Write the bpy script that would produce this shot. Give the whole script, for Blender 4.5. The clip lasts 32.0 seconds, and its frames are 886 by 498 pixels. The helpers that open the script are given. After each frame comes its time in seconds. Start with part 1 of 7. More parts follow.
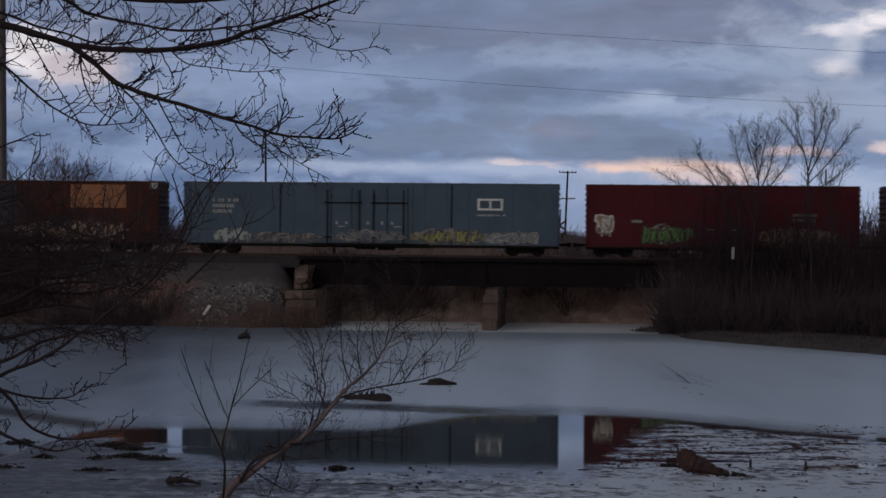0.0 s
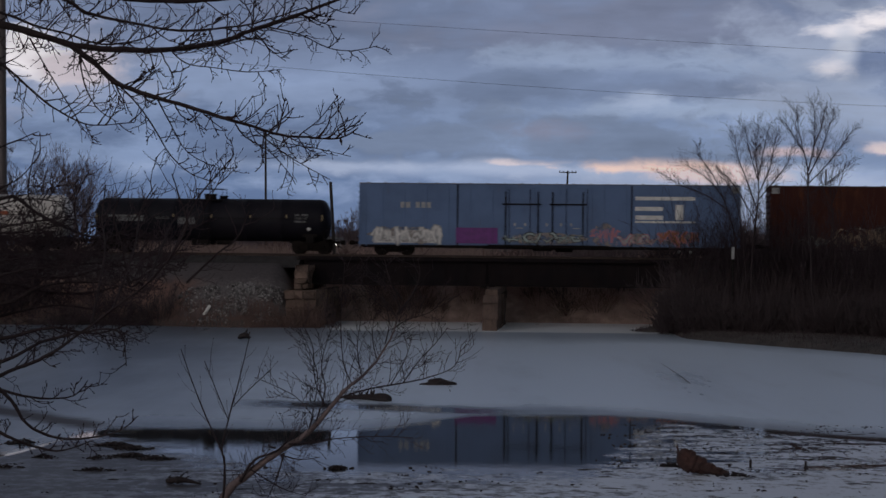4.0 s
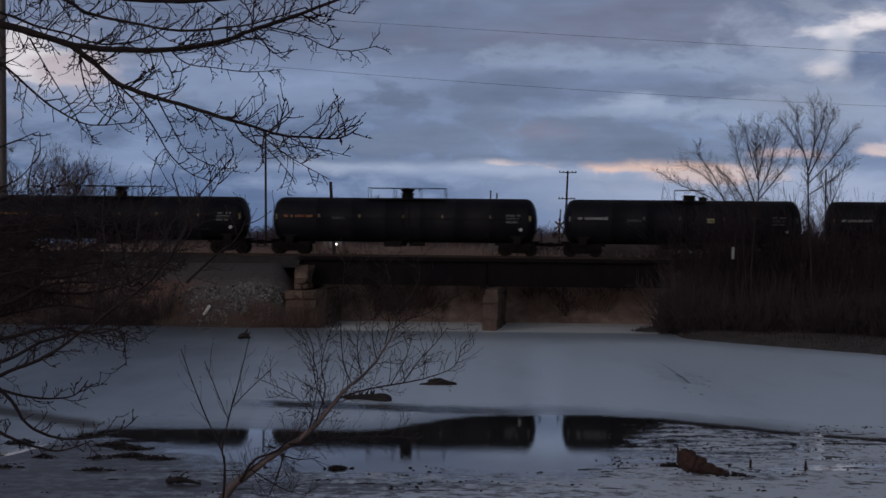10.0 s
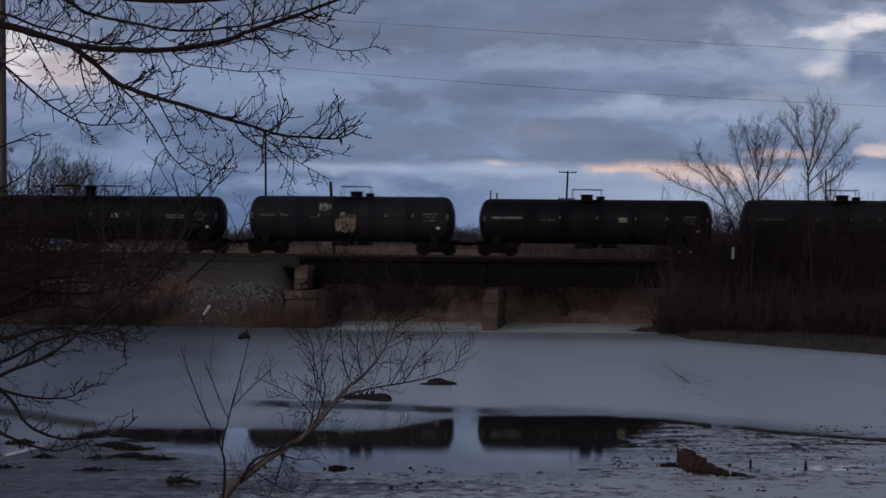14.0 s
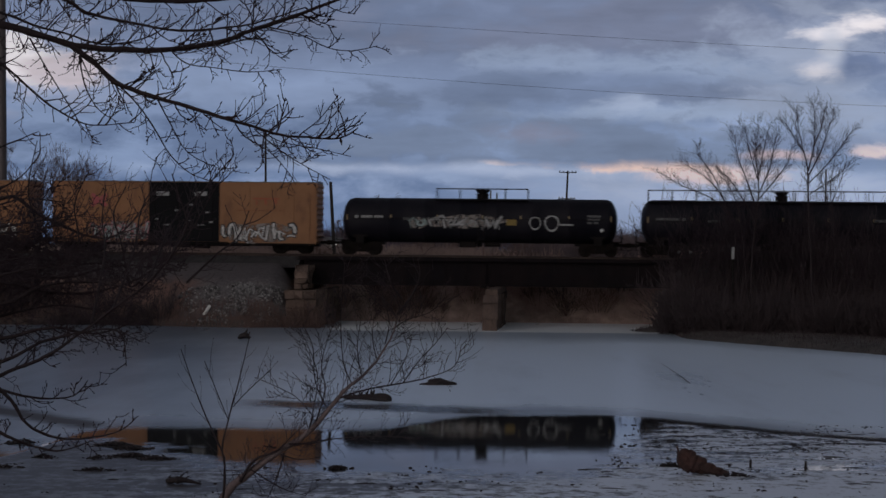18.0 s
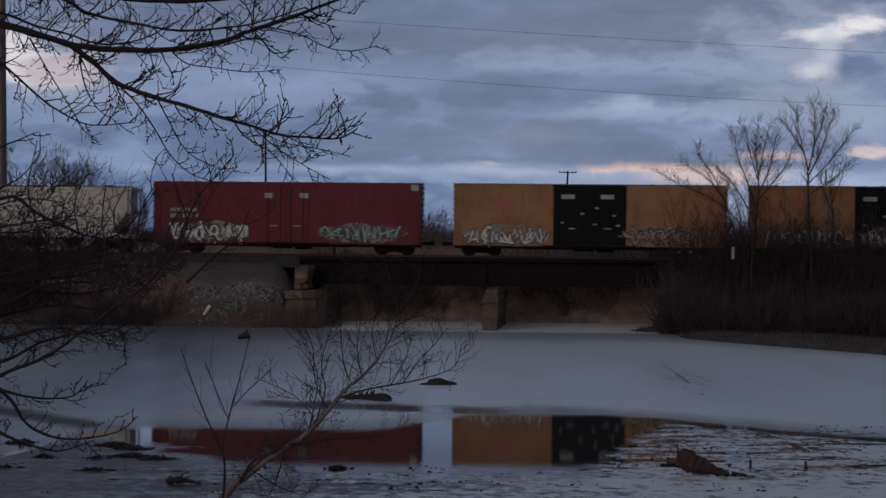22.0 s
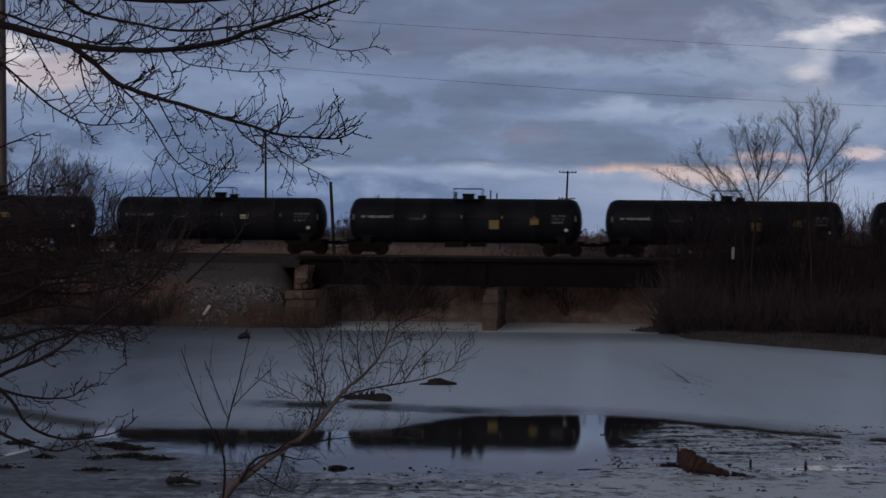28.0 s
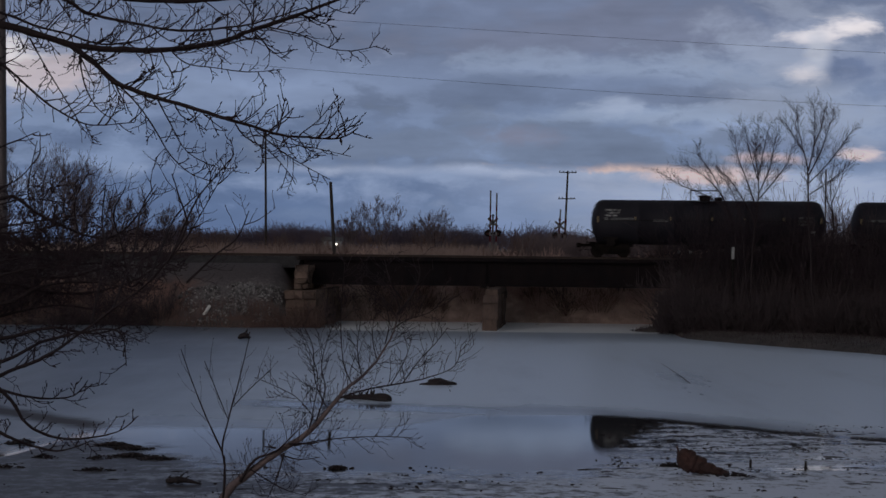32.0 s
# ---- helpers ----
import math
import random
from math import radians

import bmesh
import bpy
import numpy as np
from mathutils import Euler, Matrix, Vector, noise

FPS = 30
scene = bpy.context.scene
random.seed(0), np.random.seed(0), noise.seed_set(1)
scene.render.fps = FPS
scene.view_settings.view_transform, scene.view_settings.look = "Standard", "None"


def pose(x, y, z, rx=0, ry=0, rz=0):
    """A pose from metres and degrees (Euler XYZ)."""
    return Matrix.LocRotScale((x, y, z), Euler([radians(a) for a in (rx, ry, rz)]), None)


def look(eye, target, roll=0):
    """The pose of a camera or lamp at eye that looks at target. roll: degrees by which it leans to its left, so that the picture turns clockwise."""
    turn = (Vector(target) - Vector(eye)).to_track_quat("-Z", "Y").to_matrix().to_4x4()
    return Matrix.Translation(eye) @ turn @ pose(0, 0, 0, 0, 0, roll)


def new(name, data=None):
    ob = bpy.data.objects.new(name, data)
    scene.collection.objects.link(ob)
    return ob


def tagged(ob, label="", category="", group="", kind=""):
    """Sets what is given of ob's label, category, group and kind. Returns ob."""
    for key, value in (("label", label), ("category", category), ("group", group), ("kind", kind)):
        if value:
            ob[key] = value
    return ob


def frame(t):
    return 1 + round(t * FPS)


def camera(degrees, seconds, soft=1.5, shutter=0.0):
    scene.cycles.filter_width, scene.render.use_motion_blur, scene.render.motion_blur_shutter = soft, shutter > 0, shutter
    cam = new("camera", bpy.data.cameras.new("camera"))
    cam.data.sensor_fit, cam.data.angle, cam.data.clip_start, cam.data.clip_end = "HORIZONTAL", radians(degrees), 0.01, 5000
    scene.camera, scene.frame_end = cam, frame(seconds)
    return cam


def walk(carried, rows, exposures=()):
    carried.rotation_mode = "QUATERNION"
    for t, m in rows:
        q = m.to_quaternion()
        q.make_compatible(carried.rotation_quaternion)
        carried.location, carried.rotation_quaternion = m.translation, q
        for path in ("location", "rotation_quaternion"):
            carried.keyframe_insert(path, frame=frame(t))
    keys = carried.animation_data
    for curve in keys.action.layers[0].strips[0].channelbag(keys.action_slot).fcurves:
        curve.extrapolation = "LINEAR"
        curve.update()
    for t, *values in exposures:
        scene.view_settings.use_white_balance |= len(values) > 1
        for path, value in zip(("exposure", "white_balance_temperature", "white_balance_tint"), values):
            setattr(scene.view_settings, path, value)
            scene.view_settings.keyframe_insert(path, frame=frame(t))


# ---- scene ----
# Camera: a tripod on the near bank, long lens, level.
EYE = (0.0, 0.0, 5.3)
cam = camera(28, 32.0, soft=1.55, shutter=0.25)
VIEW = look(EYE, (0.0, 100.0, 5.3), 0.4)
walk(cam, [(0, VIEW), (32, VIEW)], exposures=((0, -0.83), (4, -0.88), (7, -0.95), (14, -0.95), (18, -0.92), (22, -0.93), (25, -0.97), (32, -1.0)))

# Dusk under a broken overcast: sky light from all round, a faint wide sun behind the near bank.
SUN_EL, SUN_AZ = radians(22), radians(205)
world = bpy.data.worlds.new("dusk_sky")
scene.world = world
world.use_nodes = True
wn = world.node_tree
sky = wn.nodes.new("ShaderNodeTexSky")
sky.sky_type, sky.sun_disc = "NISHITA", False
sky.sun_elevation, sky.sun_rotation = SUN_EL, SUN_AZ
sky.dust_density, sky.ozone_density = 1.0, 2.5
grey = wn.nodes.new("ShaderNodeHueSaturation")
grey.inputs["Saturation"].default_value = 0.26
wn.links.new(sky.outputs[0], grey.inputs["Color"])
wn.links.new(grey.outputs[0], wn.nodes["Background"].inputs[0])
wn.nodes["Background"].inputs[1].default_value = 0.082
sun = new("sun", bpy.data.lights.new("sun", "SUN"))
sun.data.energy, sun.data.angle, sun.data.color = 0.35, radians(30), (1.0, 0.8, 0.8)
sun.matrix_world = look((math.sin(SUN_AZ) * math.cos(SUN_EL) * 50, math.cos(SUN_AZ) * math.cos(SUN_EL) * 50, math.sin(SUN_EL) * 50), (0, 0, 0))

# ---- materials ----
class Net:
    """Small shorthand for node trees."""

    def __init__(self, name):
        self.mat = bpy.data.materials.new(name)
        self.mat.use_nodes = True
        self.t = self.mat.node_tree
        self.out = self.t.nodes["Material Output"]
        self.bsdf = self.t.nodes["Principled BSDF"]

    def node(self, kind, **sets):
        n = self.t.nodes.new(kind)
        for k, v in sets.items():
            n.inputs[k].default_value = v
        return n

    def put(self, value, socket):
        if isinstance(value, bpy.types.NodeSocket):
            self.t.links.new(value, socket)
        else:
            socket.default_value = value

    def math(self, op, a, b=0.0, c=0.0):
        n = self.t.nodes.new("ShaderNodeMath")
        n.operation = op
        for i, v in enumerate((a, b, c)):
            self.put(v, n.inputs[i])
        return n.outputs[0]

    def mix(self, fac, a, b):
        n = self.t.nodes.new("ShaderNodeMix")
        n.data_type = "RGBA"
        self.put(fac, n.inputs[0])
        self.put(a, n.inputs[6])
        self.put(b, n.inputs[7])
        return n.outputs[2]

    def step(self, v, lo, hi, to0=0.0, to1=1.0):
        n = self.t.nodes.new("ShaderNodeMapRange")
        n.interpolation_type = "SMOOTHSTEP"
        for i, x in enumerate((v, lo, hi, to0, to1)):
            self.put(x, n.inputs[i])
        return n.outputs[0]

    def coords(self, stretch=(1, 1, 1), kind="Object"):
        c = self.t.nodes.new("ShaderNodeTexCoord")
        m = self.t.nodes.new("ShaderNodeMapping")
        m.inputs["Scale"].default_value = stretch
        self.t.links.new(c.outputs[kind], m.inputs[0])
        return m.outputs[0]

    def noise(self, vec, scale, detail=4.0, rough=0.55):
        n = self.node("ShaderNodeTexNoise", Scale=scale, Detail=detail, Roughness=rough)
        self.t.links.new(vec, n.inputs["Vector"])
        return n.outputs[0]

    def bump(self, height, strength, distance):
        n = self.node("ShaderNodeBump", Distance=distance)
        self.put(strength, n.inputs["Strength"])
        self.t.links.new(height, n.inputs["Height"])
        self.t.links.new(n.outputs[0], self.bsdf.inputs["Normal"])

    def random(self):
        return self.t.nodes.new("ShaderNodeObjectInfo").outputs["Random"]


def rgb(r, g, b):
    return (r, g, b, 1.0)


def surface(name, base, worn, rough=0.7, metal=0.0, big=0.6, fine=9.0, amount=0.7, relief=0.3, depth=0.01,
            stretch=(1, 1, 1), spec=0.4, vary=0.0):
    """A weathered surface: broad stains, fine grain, relief; vary: difference from piece to piece."""
    n = Net(name)
    vec = n.coords(stretch)
    a, b = n.noise(vec, big, 3.0), n.noise(vec, fine, 5.0, 0.65)
    fac = n.math("MULTIPLY", n.step(n.math("ADD", n.math("MULTIPLY", a, 0.65), n.math("MULTIPLY", b, 0.35)), 0.36, 0.66), amount)
    col = n.mix(fac, rgb(*base), rgb(*worn))
    if vary:
        dark = tuple(c * (1 - vary) for c in base)
        col = n.mix(n.random(), col, n.mix(fac, rgb(*dark), rgb(*tuple(c * (1 - vary) for c in worn))))
    n.put(col, n.bsdf.inputs["Base Color"])
    n.put(n.step(b, 0.25, 0.8, max(rough - 0.15, 0.02), min(rough + 0.15, 1.0)), n.bsdf.inputs["Roughness"])
    n.bsdf.inputs["Metallic"].default_value = metal
    n.bsdf.inputs["Specular IOR Level"].default_value = spec
    if relief:
        n.bump(b, relief, depth)
    return n.mat


def boxcar_paint(name, base, rust, share, spec=0.35):
    """Faded sheet-steel paint with streaks that run down and rust near the sill and seams."""
    n = Net(name)
    streak = n.noise(n.coords((1.6, 1.6, 0.22)), 2.2, 5.0, 0.7)
    blot = n.noise(n.coords(), 0.55, 4.0)
    grain = n.noise(n.coords(), 14.0, 4.0, 0.7)
    fac = n.step(n.math("ADD", n.math("MULTIPLY", streak, 0.55), n.math("MULTIPLY", blot, 0.45)), 0.62 - share * 0.3, 0.78 - share * 0.25)
    fade = n.mix(n.math("MULTIPLY", n.step(blot, 0.3, 0.7), 0.45), rgb(*base), rgb(*(c * 0.62 for c in base)))
    col = n.mix(n.math("MULTIPLY", fac, 0.85), fade, rgb(*rust))
    n.put(col, n.bsdf.inputs["Base Color"])
    n.put(n.step(grain, 0.2, 0.8, 0.5, 0.8), n.bsdf.inputs["Roughness"])
    n.bsdf.inputs["Specular IOR Level"].default_value = spec
    n.bump(grain, 0.15, 0.004)
    return n.mat


M = {}
M["tank_black"] = surface("tank_black", (0.006, 0.0058, 0.0105), (0.016, 0.0135, 0.018), 0.6, big=0.5, fine=6, amount=0.8, relief=0.12, stretch=(1, 1, 0.4), spec=0.16)
M["tank_grey_black"] = surface("tank_grey_black", (0.014, 0.0135, 0.02), (0.032, 0.028, 0.034), 0.62, big=0.5, fine=6, relief=0.12, stretch=(1, 1, 0.4), spec=0.18)
M["tank_white"] = surface("tank_white", (0.6, 0.575, 0.55), (0.42, 0.38, 0.345), 0.45, big=0.7, fine=5, amount=0.6, relief=0.1, stretch=(1, 1, 0.35))
M["paint_cn"] = boxcar_paint("faded_grey_blue_paint", (0.072, 0.102, 0.14), (0.085, 0.07, 0.062), 0.2, 0.2)
M["paint_gt"] = boxcar_paint("blue_paint", (0.105, 0.165, 0.3), (0.12, 0.105, 0.11), 0.15)
M["paint_rust"] = boxcar_paint("rusted_brown_paint", (0.054, 0.0155, 0.012), (0.118, 0.041, 0.019), 0.45, 0.15)
M["paint_yellow"] = boxcar_paint("weathered_yellow_paint", (0.325, 0.158, 0.078), (0.165, 0.08, 0.052), 0.4, 0.25)
M["paint_red"] = boxcar_paint("boxcar_red_paint", (0.15, 0.026, 0.036), (0.085, 0.022, 0.026), 0.3, 0.2)
M["paint_maroon"] = boxcar_paint("dark_maroon_paint", (0.08, 0.01, 0.015), (0.05, 0.012, 0.013), 0.3, 0.15)
M["paint_beige"] = boxcar_paint("beige_paint", (0.54, 0.49, 0.465), (0.34, 0.285, 0.265), 0.25)
M["door_navy"] = boxcar_paint("dark_navy_door_paint", (0.022, 0.026, 0.036), (0.05, 0.04, 0.038), 0.15)
M["door_black"] = boxcar_paint("black_door_paint", (0.006, 0.006, 0.008), (0.022, 0.017, 0.015), 0.2, 0.12)
M["roof_steel"] = surface("galvanised_roof_sheet", (0.12, 0.13, 0.15), (0.16, 0.11, 0.09), 0.5, 0.5, big=0.8, fine=8)
M["under"] = surface("grimy_black_steel", (0.008, 0.007, 0.0075), (0.018, 0.013, 0.012), 0.8, big=2, fine=15, spec=0.12)
M["truck"] = surface("rusty_cast_steel", (0.008, 0.0065, 0.006), (0.016, 0.011, 0.009), 0.85, big=3, fine=18, spec=0.08)
M["wheel"] = surface("wheel_steel", (0.01, 0.008, 0.0075), (0.02, 0.014, 0.012), 0.75, 0.1, big=3, fine=18, spec=0.1)
M["rail"] = surface("rail_steel", (0.05, 0.032, 0.026), (0.03, 0.021, 0.019), 0.6, 0.4, big=2, fine=20)
M["tie"] = surface("creosoted_timber", (0.014, 0.011, 0.0105), (0.03, 0.023, 0.021), 0.85, big=2, fine=12, stretch=(3, 0.5, 1), vary=0.3)
M["girder"] = surface("black_bridge_steel", (0.006, 0.0045, 0.006), (0.016, 0.01, 0.01), 0.8, big=0.8, fine=7, stretch=(1, 1, 0.5), spec=0.12)
M["stone"] = surface("old_cut_stone", (0.23, 0.158, 0.125), (0.06, 0.04, 0.037), 0.9, big=0.9, fine=9, relief=0.9, depth=0.06, vary=0.55)
M["stained_stone"] = surface("stained_pier_stone", (0.15, 0.102, 0.082), (0.05, 0.034, 0.032), 0.9, big=0.8, fine=6, relief=0.9, depth=0.06, stretch=(1, 1, 0.4), vary=0.2)
M["rubble"] = surface("pale_broken_stone", (0.3, 0.285, 0.285), (0.12, 0.112, 0.114), 0.9, big=2, fine=12, relief=0.6, depth=0.02, vary=0.75)
def fine_rubble():
    """Small stones, each with its own grey."""
    n = Net("small_broken_stone")
    g = n.t.nodes.new("ShaderNodeNewGeometry")
    v = g.outputs["Random Per Island"]
    grain = n.noise(n.coords(), 14.0, 4.0, 0.7)
    col = n.mix(n.step(v, 0.25, 1.0), rgb(0.08, 0.07, 0.073), rgb(0.43, 0.415, 0.41))
    n.put(n.mix(n.math("MULTIPLY", n.step(grain, 0.3, 0.7), 0.5), col, rgb(0.09, 0.08, 0.075)), n.bsdf.inputs["Base Color"])
    n.bsdf.inputs["Roughness"].default_value = 0.92
    return n.mat


M["rubble_fine"] = fine_rubble()
M["pole"] = surface("weathered_pole_wood", (0.05, 0.042, 0.04), (0.022, 0.019, 0.019), 0.9, big=1.5, fine=14, stretch=(4, 4, 0.3), relief=0.5)
M["mast"] = surface("grey_brown_steel_pole", (0.13, 0.112, 0.118), (0.085, 0.073, 0.078), 0.6, 0.3, big=0.6, fine=8, stretch=(2, 2, 0.4))
M["bark"] = surface("dark_bark", (0.034, 0.022, 0.025), (0.018, 0.012, 0.014), 0.9, big=3, fine=25, relief=0.6, depth=0.01, stretch=(3, 3, 1))
M["bark_red"] = surface("reddish_young_bark", (0.23, 0.175, 0.175), (0.07, 0.05, 0.053), 0.85, big=7, fine=30, relief=0.5, depth=0.006)
M["twig"] = surface("bare_twig_bark", (0.04, 0.024, 0.03), (0.02, 0.013, 0.018), 0.85, big=3, fine=20, relief=0.2)
# far twigs paled and greyed: distance haze put into the bark colour
M["far_twig"] = surface("far_haze_tinted_twigs", (0.15, 0.115, 0.12), (0.08, 0.062, 0.07), 0.9, big=0.05, fine=0.6, relief=0)
# the horizon woods blued too, their haze painted into the colour
M["haze_tinted_twig"] = surface("far_haze_tinted_woods", (0.11, 0.088, 0.12), (0.07, 0.056, 0.08), 0.95, big=0.02, fine=0.3, relief=0)
M["brush"] = surface("dry_brush_stems", (0.06, 0.043, 0.046), (0.028, 0.02, 0.022), 0.9, big=0.4, fine=3, relief=0)
M["reed"] = surface("dry_reeds", (0.3, 0.225, 0.2), (0.18, 0.13, 0.12), 0.9, big=0.15, fine=2.5, relief=0)
M["russet"] = surface("russet_dead_weeds", (0.48, 0.33, 0.29), (0.34, 0.23, 0.205), 0.95, big=0.25, fine=2.5, relief=0)
M["dead_grass"] = surface("dead_grass", (0.14, 0.088, 0.075), (0.07, 0.045, 0.042), 0.95, big=0.3, fine=3, relief=0)
M["wire"] = surface("cable", (0.09, 0.09, 0.1), (0.06, 0.06, 0.065), 0.7, fine=3, relief=0)
M["log"] = surface("rotten_wood", (0.085, 0.04, 0.033), (0.035, 0.023, 0.022), 0.9, big=4, fine=18, relief=0.9, depth=0.03, stretch=(0.5, 2, 2))
M["debris"] = surface("wet_leaf_litter", (0.032, 0.023, 0.024), (0.016, 0.012, 0.014), 0.8, big=3, fine=20, relief=0.5)
M["white"] = surface("old_white_paint", (0.7, 0.7, 0.68), (0.45, 0.44, 0.42), 0.6, big=3, fine=20, relief=0)
M["grime_white"] = surface("grimy_white_lettering", (0.36, 0.36, 0.36), (0.2, 0.2, 0.2), 0.7, big=3, fine=20, relief=0)
M["dim_white"] = surface("faded_lettering", (0.15, 0.15, 0.155), (0.08, 0.08, 0.08), 0.7, big=3, fine=20, relief=0)
M["yellow_mark"] = surface("yellow_sticker", (0.24, 0.16, 0.028), (0.16, 0.105, 0.025), 0.5, big=4, fine=20, relief=0)
M["pale_yellow"] = surface("pale_yellow_panel", (0.48, 0.44, 0.25), (0.3, 0.28, 0.18), 0.6, big=4, fine=20, relief=0)
M["orange_mark"] = surface("old_orange_panel", (0.3, 0.12, 0.05), (0.17, 0.07, 0.035), 0.7, big=1.2, fine=8, relief=0, stretch=(1, 1, 0.3))
M["marker"] = surface("dull_reflective_strip", (0.28, 0.21, 0.11), (0.16, 0.12, 0.07), 0.6, big=3, fine=20, relief=0)
M["dark_red"] = surface("dark_red_glass", (0.07, 0.01, 0.012), (0.05, 0.012, 0.012), 0.3, big=3, fine=20, relief=0)
M["red_mark"] = surface("red_lettering", (0.36, 0.1, 0.05), (0.3, 0.12, 0.06), 0.7, big=3, fine=20, relief=0)
M["pink_mark"] = surface("faded_red_paint", (0.4, 0.09, 0.1), (0.33, 0.13, 0.09), 0.7, big=2, fine=14, relief=0)
M["purple"] = surface("purple_spray", (0.16, 0.04, 0.2), (0.1, 0.035, 0.12), 0.7, big=3, fine=20, relief=0)
M["teal"] = surface("pale_teal_spray", (0.3, 0.37, 0.36), (0.17, 0.22, 0.22), 0.7, big=3, fine=20, relief=0)
M["pink"] = surface("pink_spray", (0.42, 0.17, 0.2), (0.25, 0.1, 0.12), 0.7, big=3, fine=20, relief=0)
M["olive"] = surface("olive_spray", (0.32, 0.3, 0.1), (0.2, 0.18, 0.07), 0.7, big=3, fine=20, relief=0)
M["green_spray"] = surface("green_spray", (0.1, 0.2, 0.05), (0.07, 0.12, 0.04), 0.7, big=3, fine=20, relief=0)
M["spray_black"] = surface("black_spray", (0.02, 0.02, 0.022), (0.04, 0.04, 0.04), 0.7, big=3, fine=20, relief=0)
M["spray_pale"] = surface("pale_spray", (0.64, 0.62, 0.6), (0.36, 0.34, 0.33), 0.7, big=3, fine=20, relief=0)
M["spray_tan"] = surface("tan_spray", (0.3, 0.22, 0.15), (0.2, 0.14, 0.1), 0.7, big=3, fine=20, relief=0)
M["shed"] = surface("pale_grey_siding", (0.3, 0.31, 0.33), (0.2, 0.2, 0.22), 0.8, big=0.5, fine=5, relief=0.1)
M["roof_tin"] = surface("grey_shed_roof", (0.12, 0.12, 0.13), (0.08, 0.08, 0.08), 0.8, big=0.5, fine=5, relief=0.1)


def haze(name, colour):
    """Thin overspray: patchy paint that lets the steel show through."""
    n = Net(name)
    n.bsdf.inputs["Base Color"].default_value = rgb(*colour)
    n.bsdf.inputs["Roughness"].default_value = 0.8
    a, b = n.noise(n.coords(), 2.2, 4.0, 0.6), n.noise(n.coords(), 16.0, 3.0, 0.6)
    n.put(n.step(n.math("ADD", n.math("MULTIPLY", a, 0.75), n.math("MULTIPLY", b, 0.25)), 0.36, 0.6, 0.0, 0.8), n.bsdf.inputs["Alpha"])
    return n.mat


M["haze"] = haze("pale_overspray", (0.3, 0.26, 0.24))


def glow(name, colour, strength):
    n = Net(name)
    n.bsdf.inputs["Base Color"].default_value = rgb(*colour)
    n.bsdf.inputs["Emission Color"].default_value = rgb(*colour)
    n.bsdf.inputs["Emission Strength"].default_value = strength
    return n.mat


M["lamp"] = glow("lit_lamp", (1.0, 0.93, 0.8), 14.0)


def ground_material():
    """Near bank mud, dead grass, grey ballast slopes and far fields, by height and place."""
    n = Net("bank_ground")
    vec = n.coords()
    big, mid, fine = n.noise(vec, 0.12, 4), n.noise(vec, 0.9, 5), n.noise(vec, 7.0, 6, 0.7)
    sep = n.t.nodes.new("ShaderNodeSeparateXYZ")
    n.t.links.new(vec, sep.inputs[0])
    x = sep.outputs[0]
    grass = n.mix(n.step(mid, 0.35, 0.65), rgb(0.155, 0.09, 0.073), rgb(0.08, 0.05, 0.046))
    ballast = n.mix(n.step(fine, 0.3, 0.7), rgb(0.05, 0.043, 0.047), rgb(0.1, 0.086, 0.091))
    mud = n.mix(n.step(mid, 0.3, 0.7), rgb(0.085, 0.07, 0.064), rgb(0.042, 0.035, 0.033))
    height = n.math("ADD", sep.outputs[2], n.math("MULTIPLY", n.math("SUBTRACT", mid, 0.5), 1.2))
    col = n.mix(n.step(height, n.step(x, 10.0, 13.0, 0.15, 0.7), n.step(x, 10.0, 13.0, 0.6, 1.3)), mud, grass)
    line = n.math("ADD", sep.outputs[1], n.math("MULTIPLY", sep.outputs[0], 0.0822))
    # broken grey stone on the slope beside the abutment
    gravel = n.mix(n.step(fine, 0.35, 0.65), rgb(0.06, 0.055, 0.06), rgb(0.19, 0.178, 0.182))
    edge = n.math("MULTIPLY", n.math("SUBTRACT", mid, 0.5), 3.0)
    tipped = n.math("MULTIPLY", n.step(n.math("ADD", x, edge), -18.5, -15.5), n.step(n.math("ADD", x, edge), -8.6, -10.4))
    tipped = n.math("MULTIPLY", tipped, n.math("MULTIPLY", n.step(height, 0.4, 1.1), n.step(line, 122.5, 121.0)))
    col = n.mix(n.math("MULTIPLY", tipped, 0.85), col, gravel)
    # dry grass behind the bridge, its colour lightened to make up for weak light
    dry = n.mix(n.step(mid, 0.35, 0.65), rgb(0.52, 0.38, 0.32), rgb(0.28, 0.2, 0.175))
    col = n.mix(n.math("MULTIPLY", n.step(line, 127.0, 128.5), n.step(line, 138.0, 134.0)), col, dry)
    near_rails = n.math("LESS_THAN", n.math("ABSOLUTE", n.math("SUBTRACT", n.math("ADD", sep.outputs[1], n.math("MULTIPLY", sep.outputs[0], 0.0822)), 124.6)), 6.4)
    col = n.mix(n.math("MULTIPLY", near_rails, n.step(height, 2.6, 3.4)), col, ballast)
    n.put(col, n.bsdf.inputs["Base Color"])
    n.put(n.step(fine, 0.2, 0.8, 0.75, 1.0), n.bsdf.inputs["Roughness"])
    n.bump(n.math("ADD", mid, fine), 0.6, 0.08)
    return n.mat


